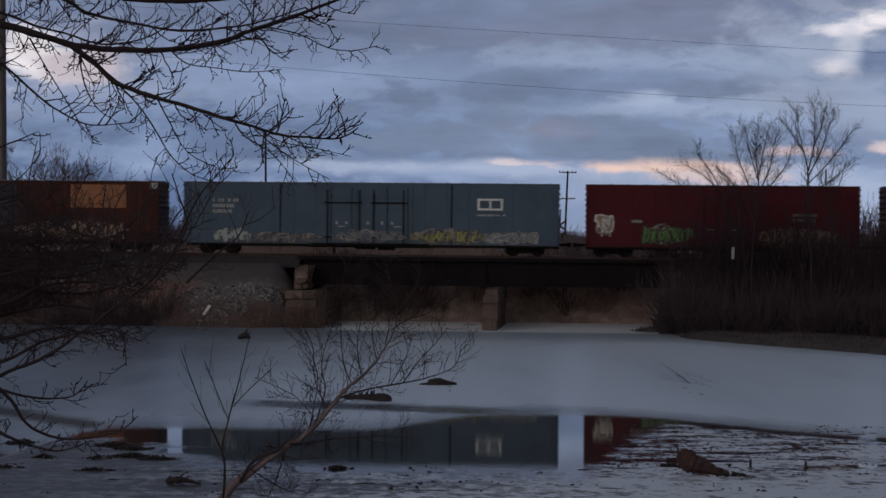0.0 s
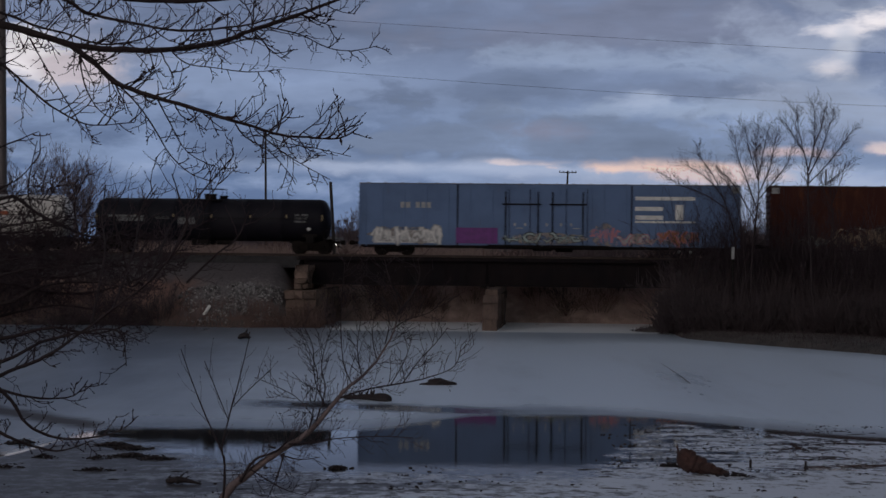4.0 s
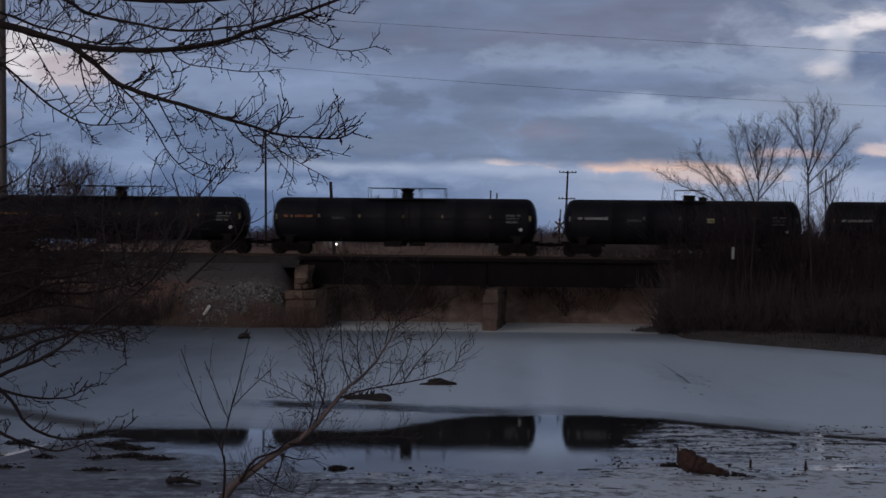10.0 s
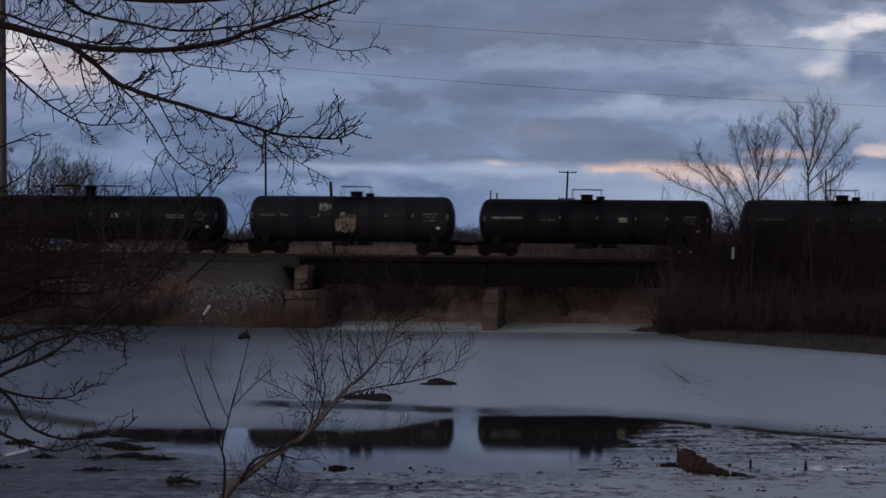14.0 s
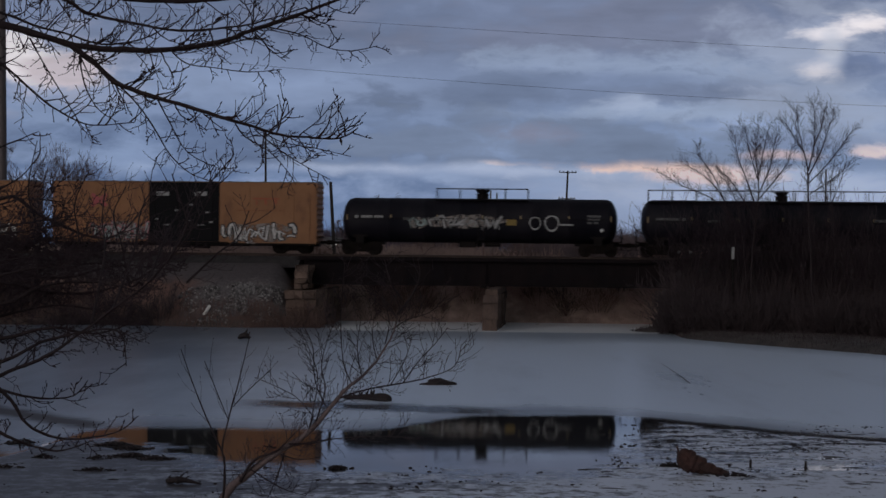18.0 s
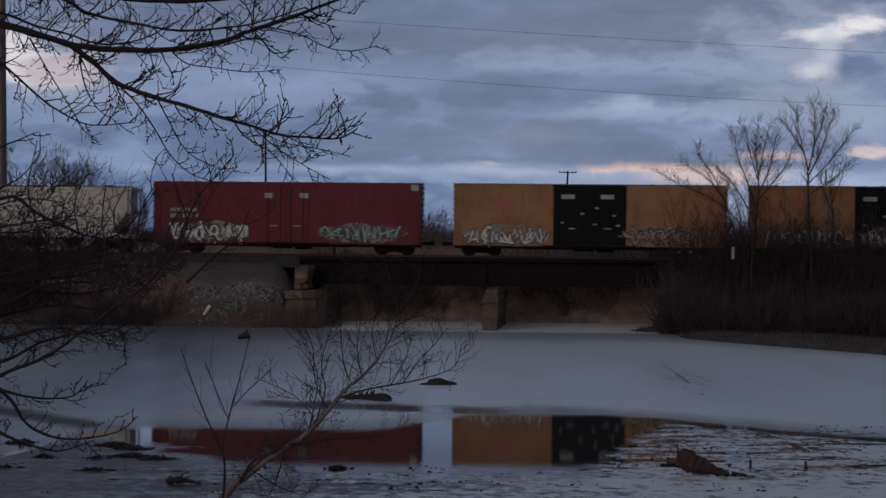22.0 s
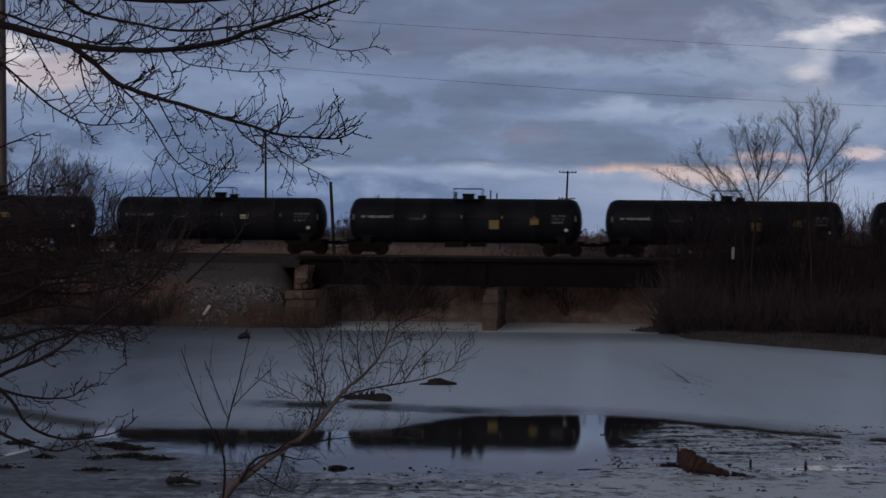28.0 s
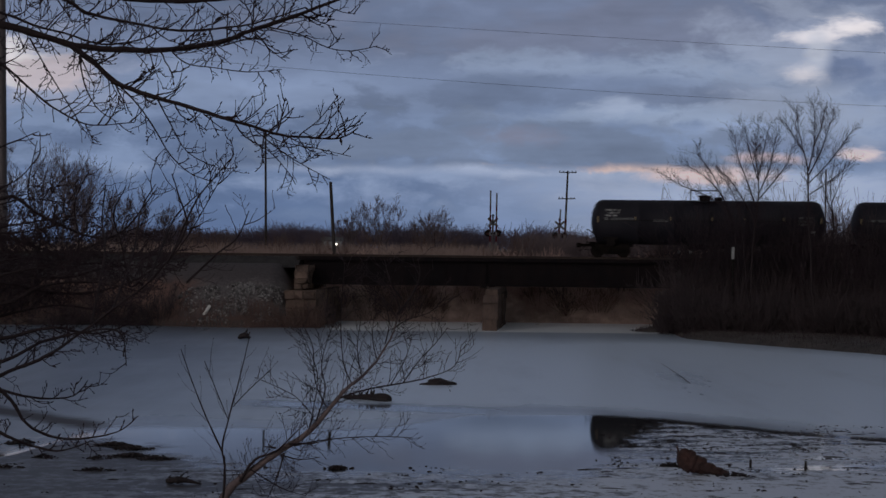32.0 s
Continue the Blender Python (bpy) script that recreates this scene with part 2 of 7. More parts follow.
def water_material():
    """Still pond: a sheet of dull thin ice far out, open water nearer, mud-dirtied skim ice by the near bank."""
    n = Net("pond_water")
    vec = n.coords()
    sep = n.t.nodes.new("ShaderNodeSeparateXYZ")
    n.t.links.new(vec, sep.inputs[0])
    x, y = sep.outputs[0], sep.outputs[1]
    big, mid, fine = n.noise(vec, 0.1, 3), n.noise(vec, 0.9, 5, 0.6), n.noise(vec, 4.0, 5, 0.65)
    # edge of the ice sheet: nearer on both sides, farther out in the middle
    wobble = n.math("ADD", n.math("MULTIPLY", n.math("SUBTRACT", big, 0.5), 1.6), n.math("MULTIPLY", n.math("SUBTRACT", mid, 0.5), 1.0))
    left = n.step(x, -2.4, 1.3, 52.1, 56.8)
    right = n.step(x, 4.5, 13.5, 0.0, 6.6)
    edge = n.math("ADD", n.math("SUBTRACT", n.math("ADD", left, n.step(x, -11.2, -9.7, -6.5, 0.0)), right), wobble)
    away = n.math("SUBTRACT", y, edge)
    blur = n.step(x, -1.0, 2.5, -1.3, -0.8)
    ice = n.math("ADD", n.step(away, blur, 0.8, 0.0, 0.55), n.step(away, -0.5, 5.0, 0.0, 0.45))
    # wet dark ice along the edge, in the middle, and a narrow lead of open water that runs into the sheet
    off = n.math("ABSOLUTE", n.math("ADD", n.math("SUBTRACT", y, n.math("SUBTRACT", 59.3, n.math("MULTIPLY", x, 0.12))), n.math("MULTIPLY", n.math("SUBTRACT", mid, 0.5), 2.0)))
    lead_off = n.math("ABSOLUTE", n.math("ADD", n.math("SUBTRACT", y, n.math("SUBTRACT", 58.6, n.math("MULTIPLY", x, 0.34))), n.math("MULTIPLY", n.math("SUBTRACT", mid, 0.5), 1.6)))
    lead = n.math("MULTIPLY", n.step(lead_off, 1.9, 0.4, 0.0, 0.74), n.math("MULTIPLY", n.step(x, -7.6, -5.2), n.step(x, 3.5, 0.5)))
    ice = n.math("MULTIPLY", ice, n.math("SUBTRACT", 1.0, lead))
    wet = n.math("MULTIPLY", n.step(off, 2.4, 0.2, 0.0, 0.4), n.math("MULTIPLY", n.step(x, -8.5, -5.0), n.step(x, 6.5, 3.5)))
    # skim ice and mud by the near bank, reaching farther out on the east side
    west = n.math("ADD", n.step(x, -3.2, -9.8, 0.0, 7.0), n.step(x, -9.9, -11.6, 0.0, 5.0))
    rim = n.math("ADD", n.math("ADD", n.math("ADD", 42.5, west), n.step(x, 3.0, 7.0, 0.0, 12.0)), n.math("MULTIPLY", n.math("SUBTRACT", mid, 0.5), 9.0))
    inside = n.step(n.math("SUBTRACT", rim, y), -1.0, 3.0)
    shoal = n.step(n.math("SUBTRACT", n.math("ADD", n.math("ADD", 43.0, west), n.math("MULTIPLY", n.math("SUBTRACT", mid, 0.5), 6.0)), y), -0.5, 2.5, 0.0, 0.14)
    floes = n.noise(n.coords((0.32, 0.85, 1.0)), 0.9, 5, 0.6)
    patch = n.step(n.math("ADD", n.math("ADD", n.math("MULTIPLY", floes, 0.62), n.math("MULTIPLY", fine, 0.38)), shoal), 0.44, 0.53)
    patch = n.math("MULTIPLY", patch, n.step(n.math("ADD", away, n.math("MULTIPLY", n.math("SUBTRACT", mid, 0.5), 1.5)), -0.5, -1.5))
    skim = n.math("MULTIPLY", n.math("MULTIPLY", inside, patch), n.math("SUBTRACT", 1.0, ice))
    streak = n.noise(n.coords((0.9, 0.8, 1.0)), 2.4, 8, 0.75)
    blot = n.noise(n.coords((0.3, 0.9, 1.0)), 0.55, 5, 0.6)
    mud_col = n.mix(n.step(n.math("ADD", n.math("MULTIPLY", streak, 0.7), n.math("MULTIPLY", blot, 0.3)), n.step(x, -10.0, 10.0, 0.475, 0.395), n.step(x, -10.0, 10.0, 0.6, 0.49)), rgb(0.06, 0.053, 0.056), n.mix(n.step(x, -9.0, -1.0), rgb(0.2, 0.207, 0.235), rgb(0.76, 0.8, 0.9)))
    mottle = n.noise(n.coords((0.9, 0.11, 1.0)), 1.4, 6, 0.65)
    blot = n.noise(n.coords((0.3, 0.06, 1.0)), 0.8, 5, 0.6)
    # random frost mottling, plus painted light: ice albedo raised from west to east
    frost_shade = n.math("ADD", n.step(n.math("ADD", x, n.math("MULTIPLY", big, 8.0)), -13.0, 5.0, 0.0, 1.02), n.math("MULTIPLY", n.math("SUBTRACT", blot, 0.5), 0.8))
    frost_shade = n.math("ADD", frost_shade, n.math("MULTIPLY", n.math("SUBTRACT", mottle, 0.5), 0.32))
    # darker towards the banks: the far bank's dark reflection put into the colour
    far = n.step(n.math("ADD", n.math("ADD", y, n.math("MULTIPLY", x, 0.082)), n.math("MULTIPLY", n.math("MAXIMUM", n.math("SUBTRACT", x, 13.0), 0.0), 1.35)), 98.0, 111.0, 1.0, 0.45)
    frost_shade = n.math("MULTIPLY", frost_shade, far)
    # white frosted ice in the shelter of the bridge
    lee = n.step(n.math("ADD", n.math("ADD", y, n.math("MULTIPLY", x, 0.082)), n.math("MULTIPLY", n.math("SUBTRACT", mid, 0.5), 2.0)), 113.6, 115.2)
    lee = n.math("MULTIPLY", lee, n.step(x, -8.0, -6.5))
    frost_shade = n.math("MAXIMUM", frost_shade, n.math("MULTIPLY", lee, 1.1))
    frost_shade = n.math("SUBTRACT", frost_shade, wet)
    ice_col = n.mix(frost_shade, rgb(0.15, 0.185, 0.24), rgb(0.75, 0.85, 0.99))
    ice_col = n.mix(lee, ice_col, rgb(0.93, 0.96, 1.0))
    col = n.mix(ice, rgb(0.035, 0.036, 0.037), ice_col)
    col = n.mix(skim, col, mud_col)
    # a low bar of dark mud that runs out from the west shore
    bar_off = n.math("ABSOLUTE", n.math("ADD", n.math("ADD", n.math("SUBTRACT", y, 52.2), n.math("MULTIPLY", n.math("ADD", x, 9.95), 1.17)), n.math("MULTIPLY", n.math("SUBTRACT", mid, 0.5), 1.8)))
    bar = n.math("MULTIPLY", n.step(bar_off, 1.9, 0.3, 0.0, 0.85), n.step(x, -9.5, -10.6))
    col = n.mix(bar, col, rgb(0.05, 0.034, 0.032))
    n.put(col, n.bsdf.inputs["Base Color"])
    rough = n.math("ADD", n.math("MULTIPLY", ice, n.step(blot, 0.3, 0.7, 0.26, 0.32)), n.math("MULTIPLY", skim, 0.42))
    n.put(n.math("ADD", n.math("ADD", rough, 0.012), n.math("MULTIPLY", bar, 0.4)), n.bsdf.inputs["Roughness"])
    n.bsdf.inputs["IOR"].default_value = 1.33
    n.bsdf.inputs["Specular IOR Level"].default_value = 0.5
    n.bump(n.math("MULTIPLY", n.math("ADD", mid, fine), 0.05), n.math("SUBTRACT", 0.3, n.math("MULTIPLY", ice, 0.24)), 0.03)
    return n.mat


def tone(r, g, b):
    """A colour named by its display values, 0 to 255."""
    return tuple(((c / 255 + 0.055) / 1.055) ** 2.4 for c in (r, g, b))


def sky_material(name, top, bottom, span, banks, foot=None, swing=0.34):
    """A glowing far backdrop of layered cloud. Sideways and upward place are tangents seen from the near bank.
    top, bottom: the clear tones over span; banks: (side, rise, half width, half height, colour, strength, softness), back to front."""
    n = Net(name)
    c = n.t.nodes.new("ShaderNodeTexCoord")
    sep = n.t.nodes.new("ShaderNodeSeparateXYZ")
    n.t.links.new(c.outputs["Object"], sep.inputs[0])
    s = n.math("DIVIDE", sep.outputs[0], sep.outputs[1])
    e = n.math("DIVIDE", sep.outputs[2], sep.outputs[1])

    def place(ks, ke, shift=0.0, warp=None):
        comb = n.t.nodes.new("ShaderNodeCombineXYZ")
        u, v = n.math("MULTIPLY", s, ks), n.math("MULTIPLY", e, ke)
        if warp is not None:
            u, v = n.math("ADD", u, n.math("MULTIPLY", warp, 0.5)), n.math("ADD", v, n.math("MULTIPLY", warp, 0.5))
        n.put(u, comb.inputs[0])
        n.put(v, comb.inputs[1])
        comb.inputs[2].default_value = shift
        return comb.outputs[0]

    warp = n.noise(place(14.0, 30.0), 1.3, 3.0)
    wide, puff = n.noise(place(9.0, 24.0, 1.7, warp), 1.2, 3.0, 0.45), n.noise(place(20.0, 44.0, 5.1, warp), 1.4, 5.0, 0.58)
    wisp = n.noise(place(16.0, 90.0, 3.3, warp), 1.2, 4.0, 0.55)
    col = n.mix(n.step(e, span[0], span[1]), rgb(*bottom), rgb(*top))
    ragged = n.math("ADD", n.math("MULTIPLY", n.math("SUBTRACT", puff, 0.5), 4.2), n.math("MULTIPLY", n.math("SUBTRACT", wide, 0.5), 2.4))
    for bs, be, bw, bh, bc, power, soft in banks:
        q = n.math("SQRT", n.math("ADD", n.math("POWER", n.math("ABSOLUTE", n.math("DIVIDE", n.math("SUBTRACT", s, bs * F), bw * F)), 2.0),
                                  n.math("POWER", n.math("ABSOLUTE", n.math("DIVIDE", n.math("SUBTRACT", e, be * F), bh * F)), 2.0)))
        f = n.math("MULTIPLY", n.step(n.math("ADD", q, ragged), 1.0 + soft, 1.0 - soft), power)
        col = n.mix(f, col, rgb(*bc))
    # soft unevenness of the cloud itself
    shade = n.math("ADD", n.math("MULTIPLY", n.math("SUBTRACT", wide, 0.5), 2.2), n.math("ADD", n.math("MULTIPLY", n.math("SUBTRACT", puff, 0.5), 0.9), n.math("MULTIPLY", n.math("SUBTRACT", wisp, 0.5), 1.1)))
    em = n.t.nodes.new("ShaderNodeEmission")
    n.put(col, em.inputs[0])
    n.put(n.math("ADD", 2.0, n.math("MULTIPLY", shade, 2.0 * swing)), em.inputs[1])
    if foot:
        tr = n.t.nodes.new("ShaderNodeBsdfTransparent")
        ms = n.t.nodes.new("ShaderNodeMixShader")
        wav = n.math("ADD", e, n.math("MULTIPLY", n.math("SUBTRACT", puff, 0.5), 0.012))
        n.put(n.step(wav, foot[0], foot[1]), ms.inputs[0])
        n.t.links.new(tr.outputs[0], ms.inputs[1])
        n.t.links.new(em.outputs[0], ms.inputs[2])
        n.t.links.new(ms.outputs[0], n.out.inputs[0])
    else:
        n.t.links.new(em.outputs[0], n.out.inputs[0])
    return n.mat


# ---- mesh helpers ----
def mesh_of(name, verts, faces, material, smooth=False):
    me = bpy.data.meshes.new(name)
    me.from_pydata(verts, [], faces)
    me.materials.append(material)
    if smooth:
        me.polygons.foreach_set("use_smooth", [True] * len(me.polygons))
    me.update()
    return me


def part(name, bm, material, parent, label="", smooth=False):
    """Links a bmesh as one mesh object under a thing or under a part."""
    me = bpy.data.meshes.new(name)
    bmesh.ops.recalc_face_normals(bm, faces=bm.faces)
    bm.to_mesh(me)
    bm.free()
    me.materials.append(material)
    if smooth:
        me.polygons.foreach_set("use_smooth", [True] * len(me.polygons))
    ob = new(name, me)
    ob.parent = parent
    return tagged(ob, label)


def share(name, me, parent, m, label=""):
    ob = new(name, me)
    ob.parent = parent
    ob.matrix_basis = m
    return tagged(ob, label)


def thing(name, label, category, group="", kind="", at=None):
    ob = new(name)
    ob.empty_display_size = 0.3
    if at is not None:
        ob.matrix_basis = at
    return tagged(ob, label, category, group, kind)


def add_box(bm, x0, x1, y0, y1, z0, z1, bevel=0.0):
    made = bmesh.ops.create_cube(bm, size=1.0, matrix=Matrix.Translation(((x0 + x1) / 2, (y0 + y1) / 2, (z0 + z1) / 2)) @ Matrix.Diagonal((x1 - x0, y1 - y0, z1 - z0, 1)))
    if bevel:
        vs = set(made["verts"])
        bmesh.ops.bevel(bm, geom=[e for e in bm.edges if e.verts[0] in vs and e.verts[1] in vs], offset=bevel, segments=1, affect="EDGES")
    return bm


def box(*a, **k):
    return add_box(bmesh.new(), *a, **k)


def add_rod(bm, a, b, r, sides=6, r2=None):
    a, b = Vector(a), Vector(b)
    d = b - a
    m = Matrix.Translation((a + b) / 2) @ d.to_track_quat("Z", "Y").to_matrix().to_4x4()
    bmesh.ops.create_cone(bm, cap_ends=True, segments=sides, radius1=r, radius2=r if r2 is None else r2, depth=d.length, matrix=m)
    return bm


def rod(*a, **k):
    return add_rod(bmesh.new(), *a, **k)


class Tubes:
    """Gathers tapered tubes (stems, twigs, cables) into one mesh."""

    def __init__(self):
        self.v, self.f = [], []

    def add(self, pts, radii, sides=4):
        base = len(self.v)
        n = len(pts)
        up = Vector((0.31, 0.87, 0.38))
        for i, p in enumerate(pts):
            d = (pts[min(i + 1, n - 1)] - pts[max(i - 1, 0)])
            d = d.normalized() if d.length > 1e-6 else Vector((0, 0, 1))
            u = d.cross(up)
            u = u.normalized() if u.length > 1e-3 else Vector((1, 0, 0))
            w = d.cross(u)
            for k in range(sides):
                a = 2 * math.pi * k / sides
                self.v.append(p + (u * math.cos(a) + w * math.sin(a)) * radii[i])
        for i in range(n - 1):
            for k in range(sides):
                a, b = base + i * sides + k, base + i * sides + (k + 1) % sides
                self.f.append((a, b, b + sides, a + sides))
        self.f.append(tuple(base + (n - 1) * sides + k for k in range(sides)))

    def knob(self, p, r, d):
        """A bud: a small pointed spindle along d."""
        d = d.normalized()
        u = d.orthogonal().normalized()
        w = d.cross(u)
        b = len(self.v)
        self.v += [p - d * r, p + u * r * 0.7, p + w * r * 0.7, p - u * r * 0.7, p - w * r * 0.7, p + d * r * 1.9]
        for k in range(4):
            self.f.append((b, b + 1 + (k + 1) % 4, b + 1 + k))
            self.f.append((b + 5, b + 1 + k, b + 1 + (k + 1) % 4))

    def mesh(self, name, material, smooth=True):
        return mesh_of(name, [tuple(p) for p in self.v], self.f, material, smooth)


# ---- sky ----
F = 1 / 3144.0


def backdrop(name, radius, rise0, rise1, half, material, label):
    """A curved far wall round the near bank, from rise0 to rise1 (tangents), half degrees to each side."""
    vs, fs, n, m = [], [], 48, 6
    for i in range(n + 1):
        a = radians(-half + 2 * half * i / n)
        for k in range(m + 1):
            vs.append((math.sin(a) * radius, math.cos(a) * radius, radius * (rise0 + (rise1 - rise0) * k / m)))
    for i in range(n):
        for k in range(m):
            a = i * (m + 1) + k
            fs.append((a, a + 1, a + m + 2, a + m + 1))
    ob = new(name, mesh_of(name, vs, fs, material))
    ob.location = EYE
    return tagged(ob, label, "sky", kind="structure")


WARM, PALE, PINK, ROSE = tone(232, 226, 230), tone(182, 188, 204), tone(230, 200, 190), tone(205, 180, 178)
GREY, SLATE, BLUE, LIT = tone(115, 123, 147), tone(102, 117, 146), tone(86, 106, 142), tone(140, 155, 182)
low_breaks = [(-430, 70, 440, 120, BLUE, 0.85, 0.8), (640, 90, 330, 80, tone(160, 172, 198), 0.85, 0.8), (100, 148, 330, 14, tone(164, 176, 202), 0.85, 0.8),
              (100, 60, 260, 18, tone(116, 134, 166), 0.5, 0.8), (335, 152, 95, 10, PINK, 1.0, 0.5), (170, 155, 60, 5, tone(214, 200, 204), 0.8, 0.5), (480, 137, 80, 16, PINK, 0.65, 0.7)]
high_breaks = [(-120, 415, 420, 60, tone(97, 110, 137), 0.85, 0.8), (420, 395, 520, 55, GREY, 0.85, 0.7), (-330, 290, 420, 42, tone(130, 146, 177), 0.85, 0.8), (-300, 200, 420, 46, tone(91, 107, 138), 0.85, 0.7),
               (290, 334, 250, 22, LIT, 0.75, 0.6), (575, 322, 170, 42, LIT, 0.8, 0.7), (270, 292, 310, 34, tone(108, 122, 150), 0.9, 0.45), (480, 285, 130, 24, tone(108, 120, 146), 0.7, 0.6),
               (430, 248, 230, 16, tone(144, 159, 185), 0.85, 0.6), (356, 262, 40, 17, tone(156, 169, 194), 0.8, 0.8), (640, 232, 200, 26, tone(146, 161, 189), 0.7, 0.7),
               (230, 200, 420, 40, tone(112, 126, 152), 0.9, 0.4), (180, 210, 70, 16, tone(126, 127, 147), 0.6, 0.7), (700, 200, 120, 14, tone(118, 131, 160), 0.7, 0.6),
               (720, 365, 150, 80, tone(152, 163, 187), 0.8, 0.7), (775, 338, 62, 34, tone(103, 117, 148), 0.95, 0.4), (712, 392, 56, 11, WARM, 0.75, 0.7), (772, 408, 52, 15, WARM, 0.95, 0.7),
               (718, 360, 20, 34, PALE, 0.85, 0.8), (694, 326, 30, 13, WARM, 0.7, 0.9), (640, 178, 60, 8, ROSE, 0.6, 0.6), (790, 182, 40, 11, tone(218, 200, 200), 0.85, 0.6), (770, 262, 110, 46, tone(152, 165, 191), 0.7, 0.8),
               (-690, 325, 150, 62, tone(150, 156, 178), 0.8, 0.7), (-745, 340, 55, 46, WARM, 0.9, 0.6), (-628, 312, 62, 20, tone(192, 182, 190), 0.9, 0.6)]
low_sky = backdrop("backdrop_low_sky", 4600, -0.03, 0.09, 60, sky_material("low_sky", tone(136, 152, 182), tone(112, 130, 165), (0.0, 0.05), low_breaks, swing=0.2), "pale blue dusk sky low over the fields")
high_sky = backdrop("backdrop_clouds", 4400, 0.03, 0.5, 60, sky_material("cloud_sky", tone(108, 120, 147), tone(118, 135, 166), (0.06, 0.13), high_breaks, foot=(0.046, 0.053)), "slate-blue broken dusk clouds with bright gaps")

# ---- the railway line ----
YAW, GRADE = radians(4.7), 0.0037
RAIL_Z = 4.86


def on_line(s, n=0.0, z=0.0):
    """A place along the railway: s metres to the east of the bridge's middle, n metres beyond it, z above the rail."""
    return Vector((s * math.cos(YAW) + n * math.sin(YAW), 125.3 - s * math.sin(YAW) + n * math.cos(YAW), RAIL_Z - GRADE * s + z))


def line_pose(s, n=0.0, z=0.0):
    p = on_line(s, n, z)
    return pose(p.x, p.y, p.z, 0, math.degrees(math.atan(GRADE)), -math.degrees(YAW))


# ---- ground and water ----
OPEN0, OPEN1 = -8.6, 15.8


def ramp(v, a, b):
    t = min(max((v - a) / (b - a), 0.0), 1.0)
    return t * t * (3 - 2 * t)


def land_height(x, y):
    n = (y - 125.3) * math.cos(YAW) + x * math.sin(YAW)
    s = x * math.cos(YAW) - (y - 125.3) * math.sin(YAW)
    near = 3.7 - 1.0 * ramp(y, -4, 13) - 3.5 * ramp(y, 12, 36)
    bed = -0.8
    top = 4.2 - GRADE * s
    # embankment: front slope, wider shelf to the east
    east = ramp(s, 10.5, 17)
    reach = -9.0 - 1.2 * math.sin(s * 0.35) * (1 - east)
    front = bed + (top - bed) * ramp(n, reach, -2.9)
    shore = -14.5 - 1.6 * max(s - 13, 0)
    shelf = bed + 1.2 * ramp(n, shore - 2.0, shore + 4.5)
    front = max(front, shelf * east + bed * (1 - east))
    gap = ramp(s, OPEN0 - 2.6, OPEN0 + 0.2) * (1 - ramp(s, OPEN1 - 1.5, OPEN1 + 0.8))
    back = bed + (top - bed) * ramp(n, 2.4, 8.8)
    bank = front * (1 - gap) + (back if n > 0 else bed) * gap
    z = max(near, bank) if y < 60 else bank
    # low gravel spit beside the bridge's east end
    if 11.5 < s < 16 and -12 < n < -3:
        z = max(z, -0.4 + 0.62 * ramp(s, 11.8, 14.6) * (1 - ramp(abs(n + 7.6), 0.3, 0.6 + 0.9 * max(s - 12, 0))))
    rough = 0.12 * noise.noise((x * 0.5, y * 0.5, 0)) + 0.25 * noise.noise((x * 0.11, y * 0.11, 4))
    flat = ramp(abs(n), 2.2, 4.0) if n < 4 else 1.0
    return z + rough * flat * (0.5 if y < 60 else 1.0)


def spaced(stops):
    out = []
    for a, b, step in stops:
        k = max(1, round((b - a) / step))
        out += [a + (b - a) * i / k for i in range(k)]
    return out + [stops[-1][1]]


def build_ground():
    xs = spaced([(-4500, -400, 400), (-400, -60, 20), (-60, 60, 0.8), (60, 400, 20), (400, 4500, 400)])
    ys = spaced([(-300, -20, 40), (-20, 40, 2.0), (40, 90, 3.0), (90, 150, 0.6), (150, 300, 10), (300, 4700, 400)])
    vs = [(x, y, land_height(x, y)) for y in ys for x in xs]
    w = len(xs)
    fs = [(j * w + i, j * w + i + 1, (j + 1) * w + i + 1, (j + 1) * w + i) for j in range(len(ys) - 1) for i in range(w - 1)]
    ob = new("ground", mesh_of("ground", vs, fs, ground_material(), True))
    tagged(ob, "dead grass and muddy earth banks round the pond", "ground", kind="structure")


build_ground()
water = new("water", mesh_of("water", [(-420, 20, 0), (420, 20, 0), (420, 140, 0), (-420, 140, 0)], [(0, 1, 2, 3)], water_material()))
tagged(water, "still grey pond water, half covered by dull thin ice", "water", kind="structure")


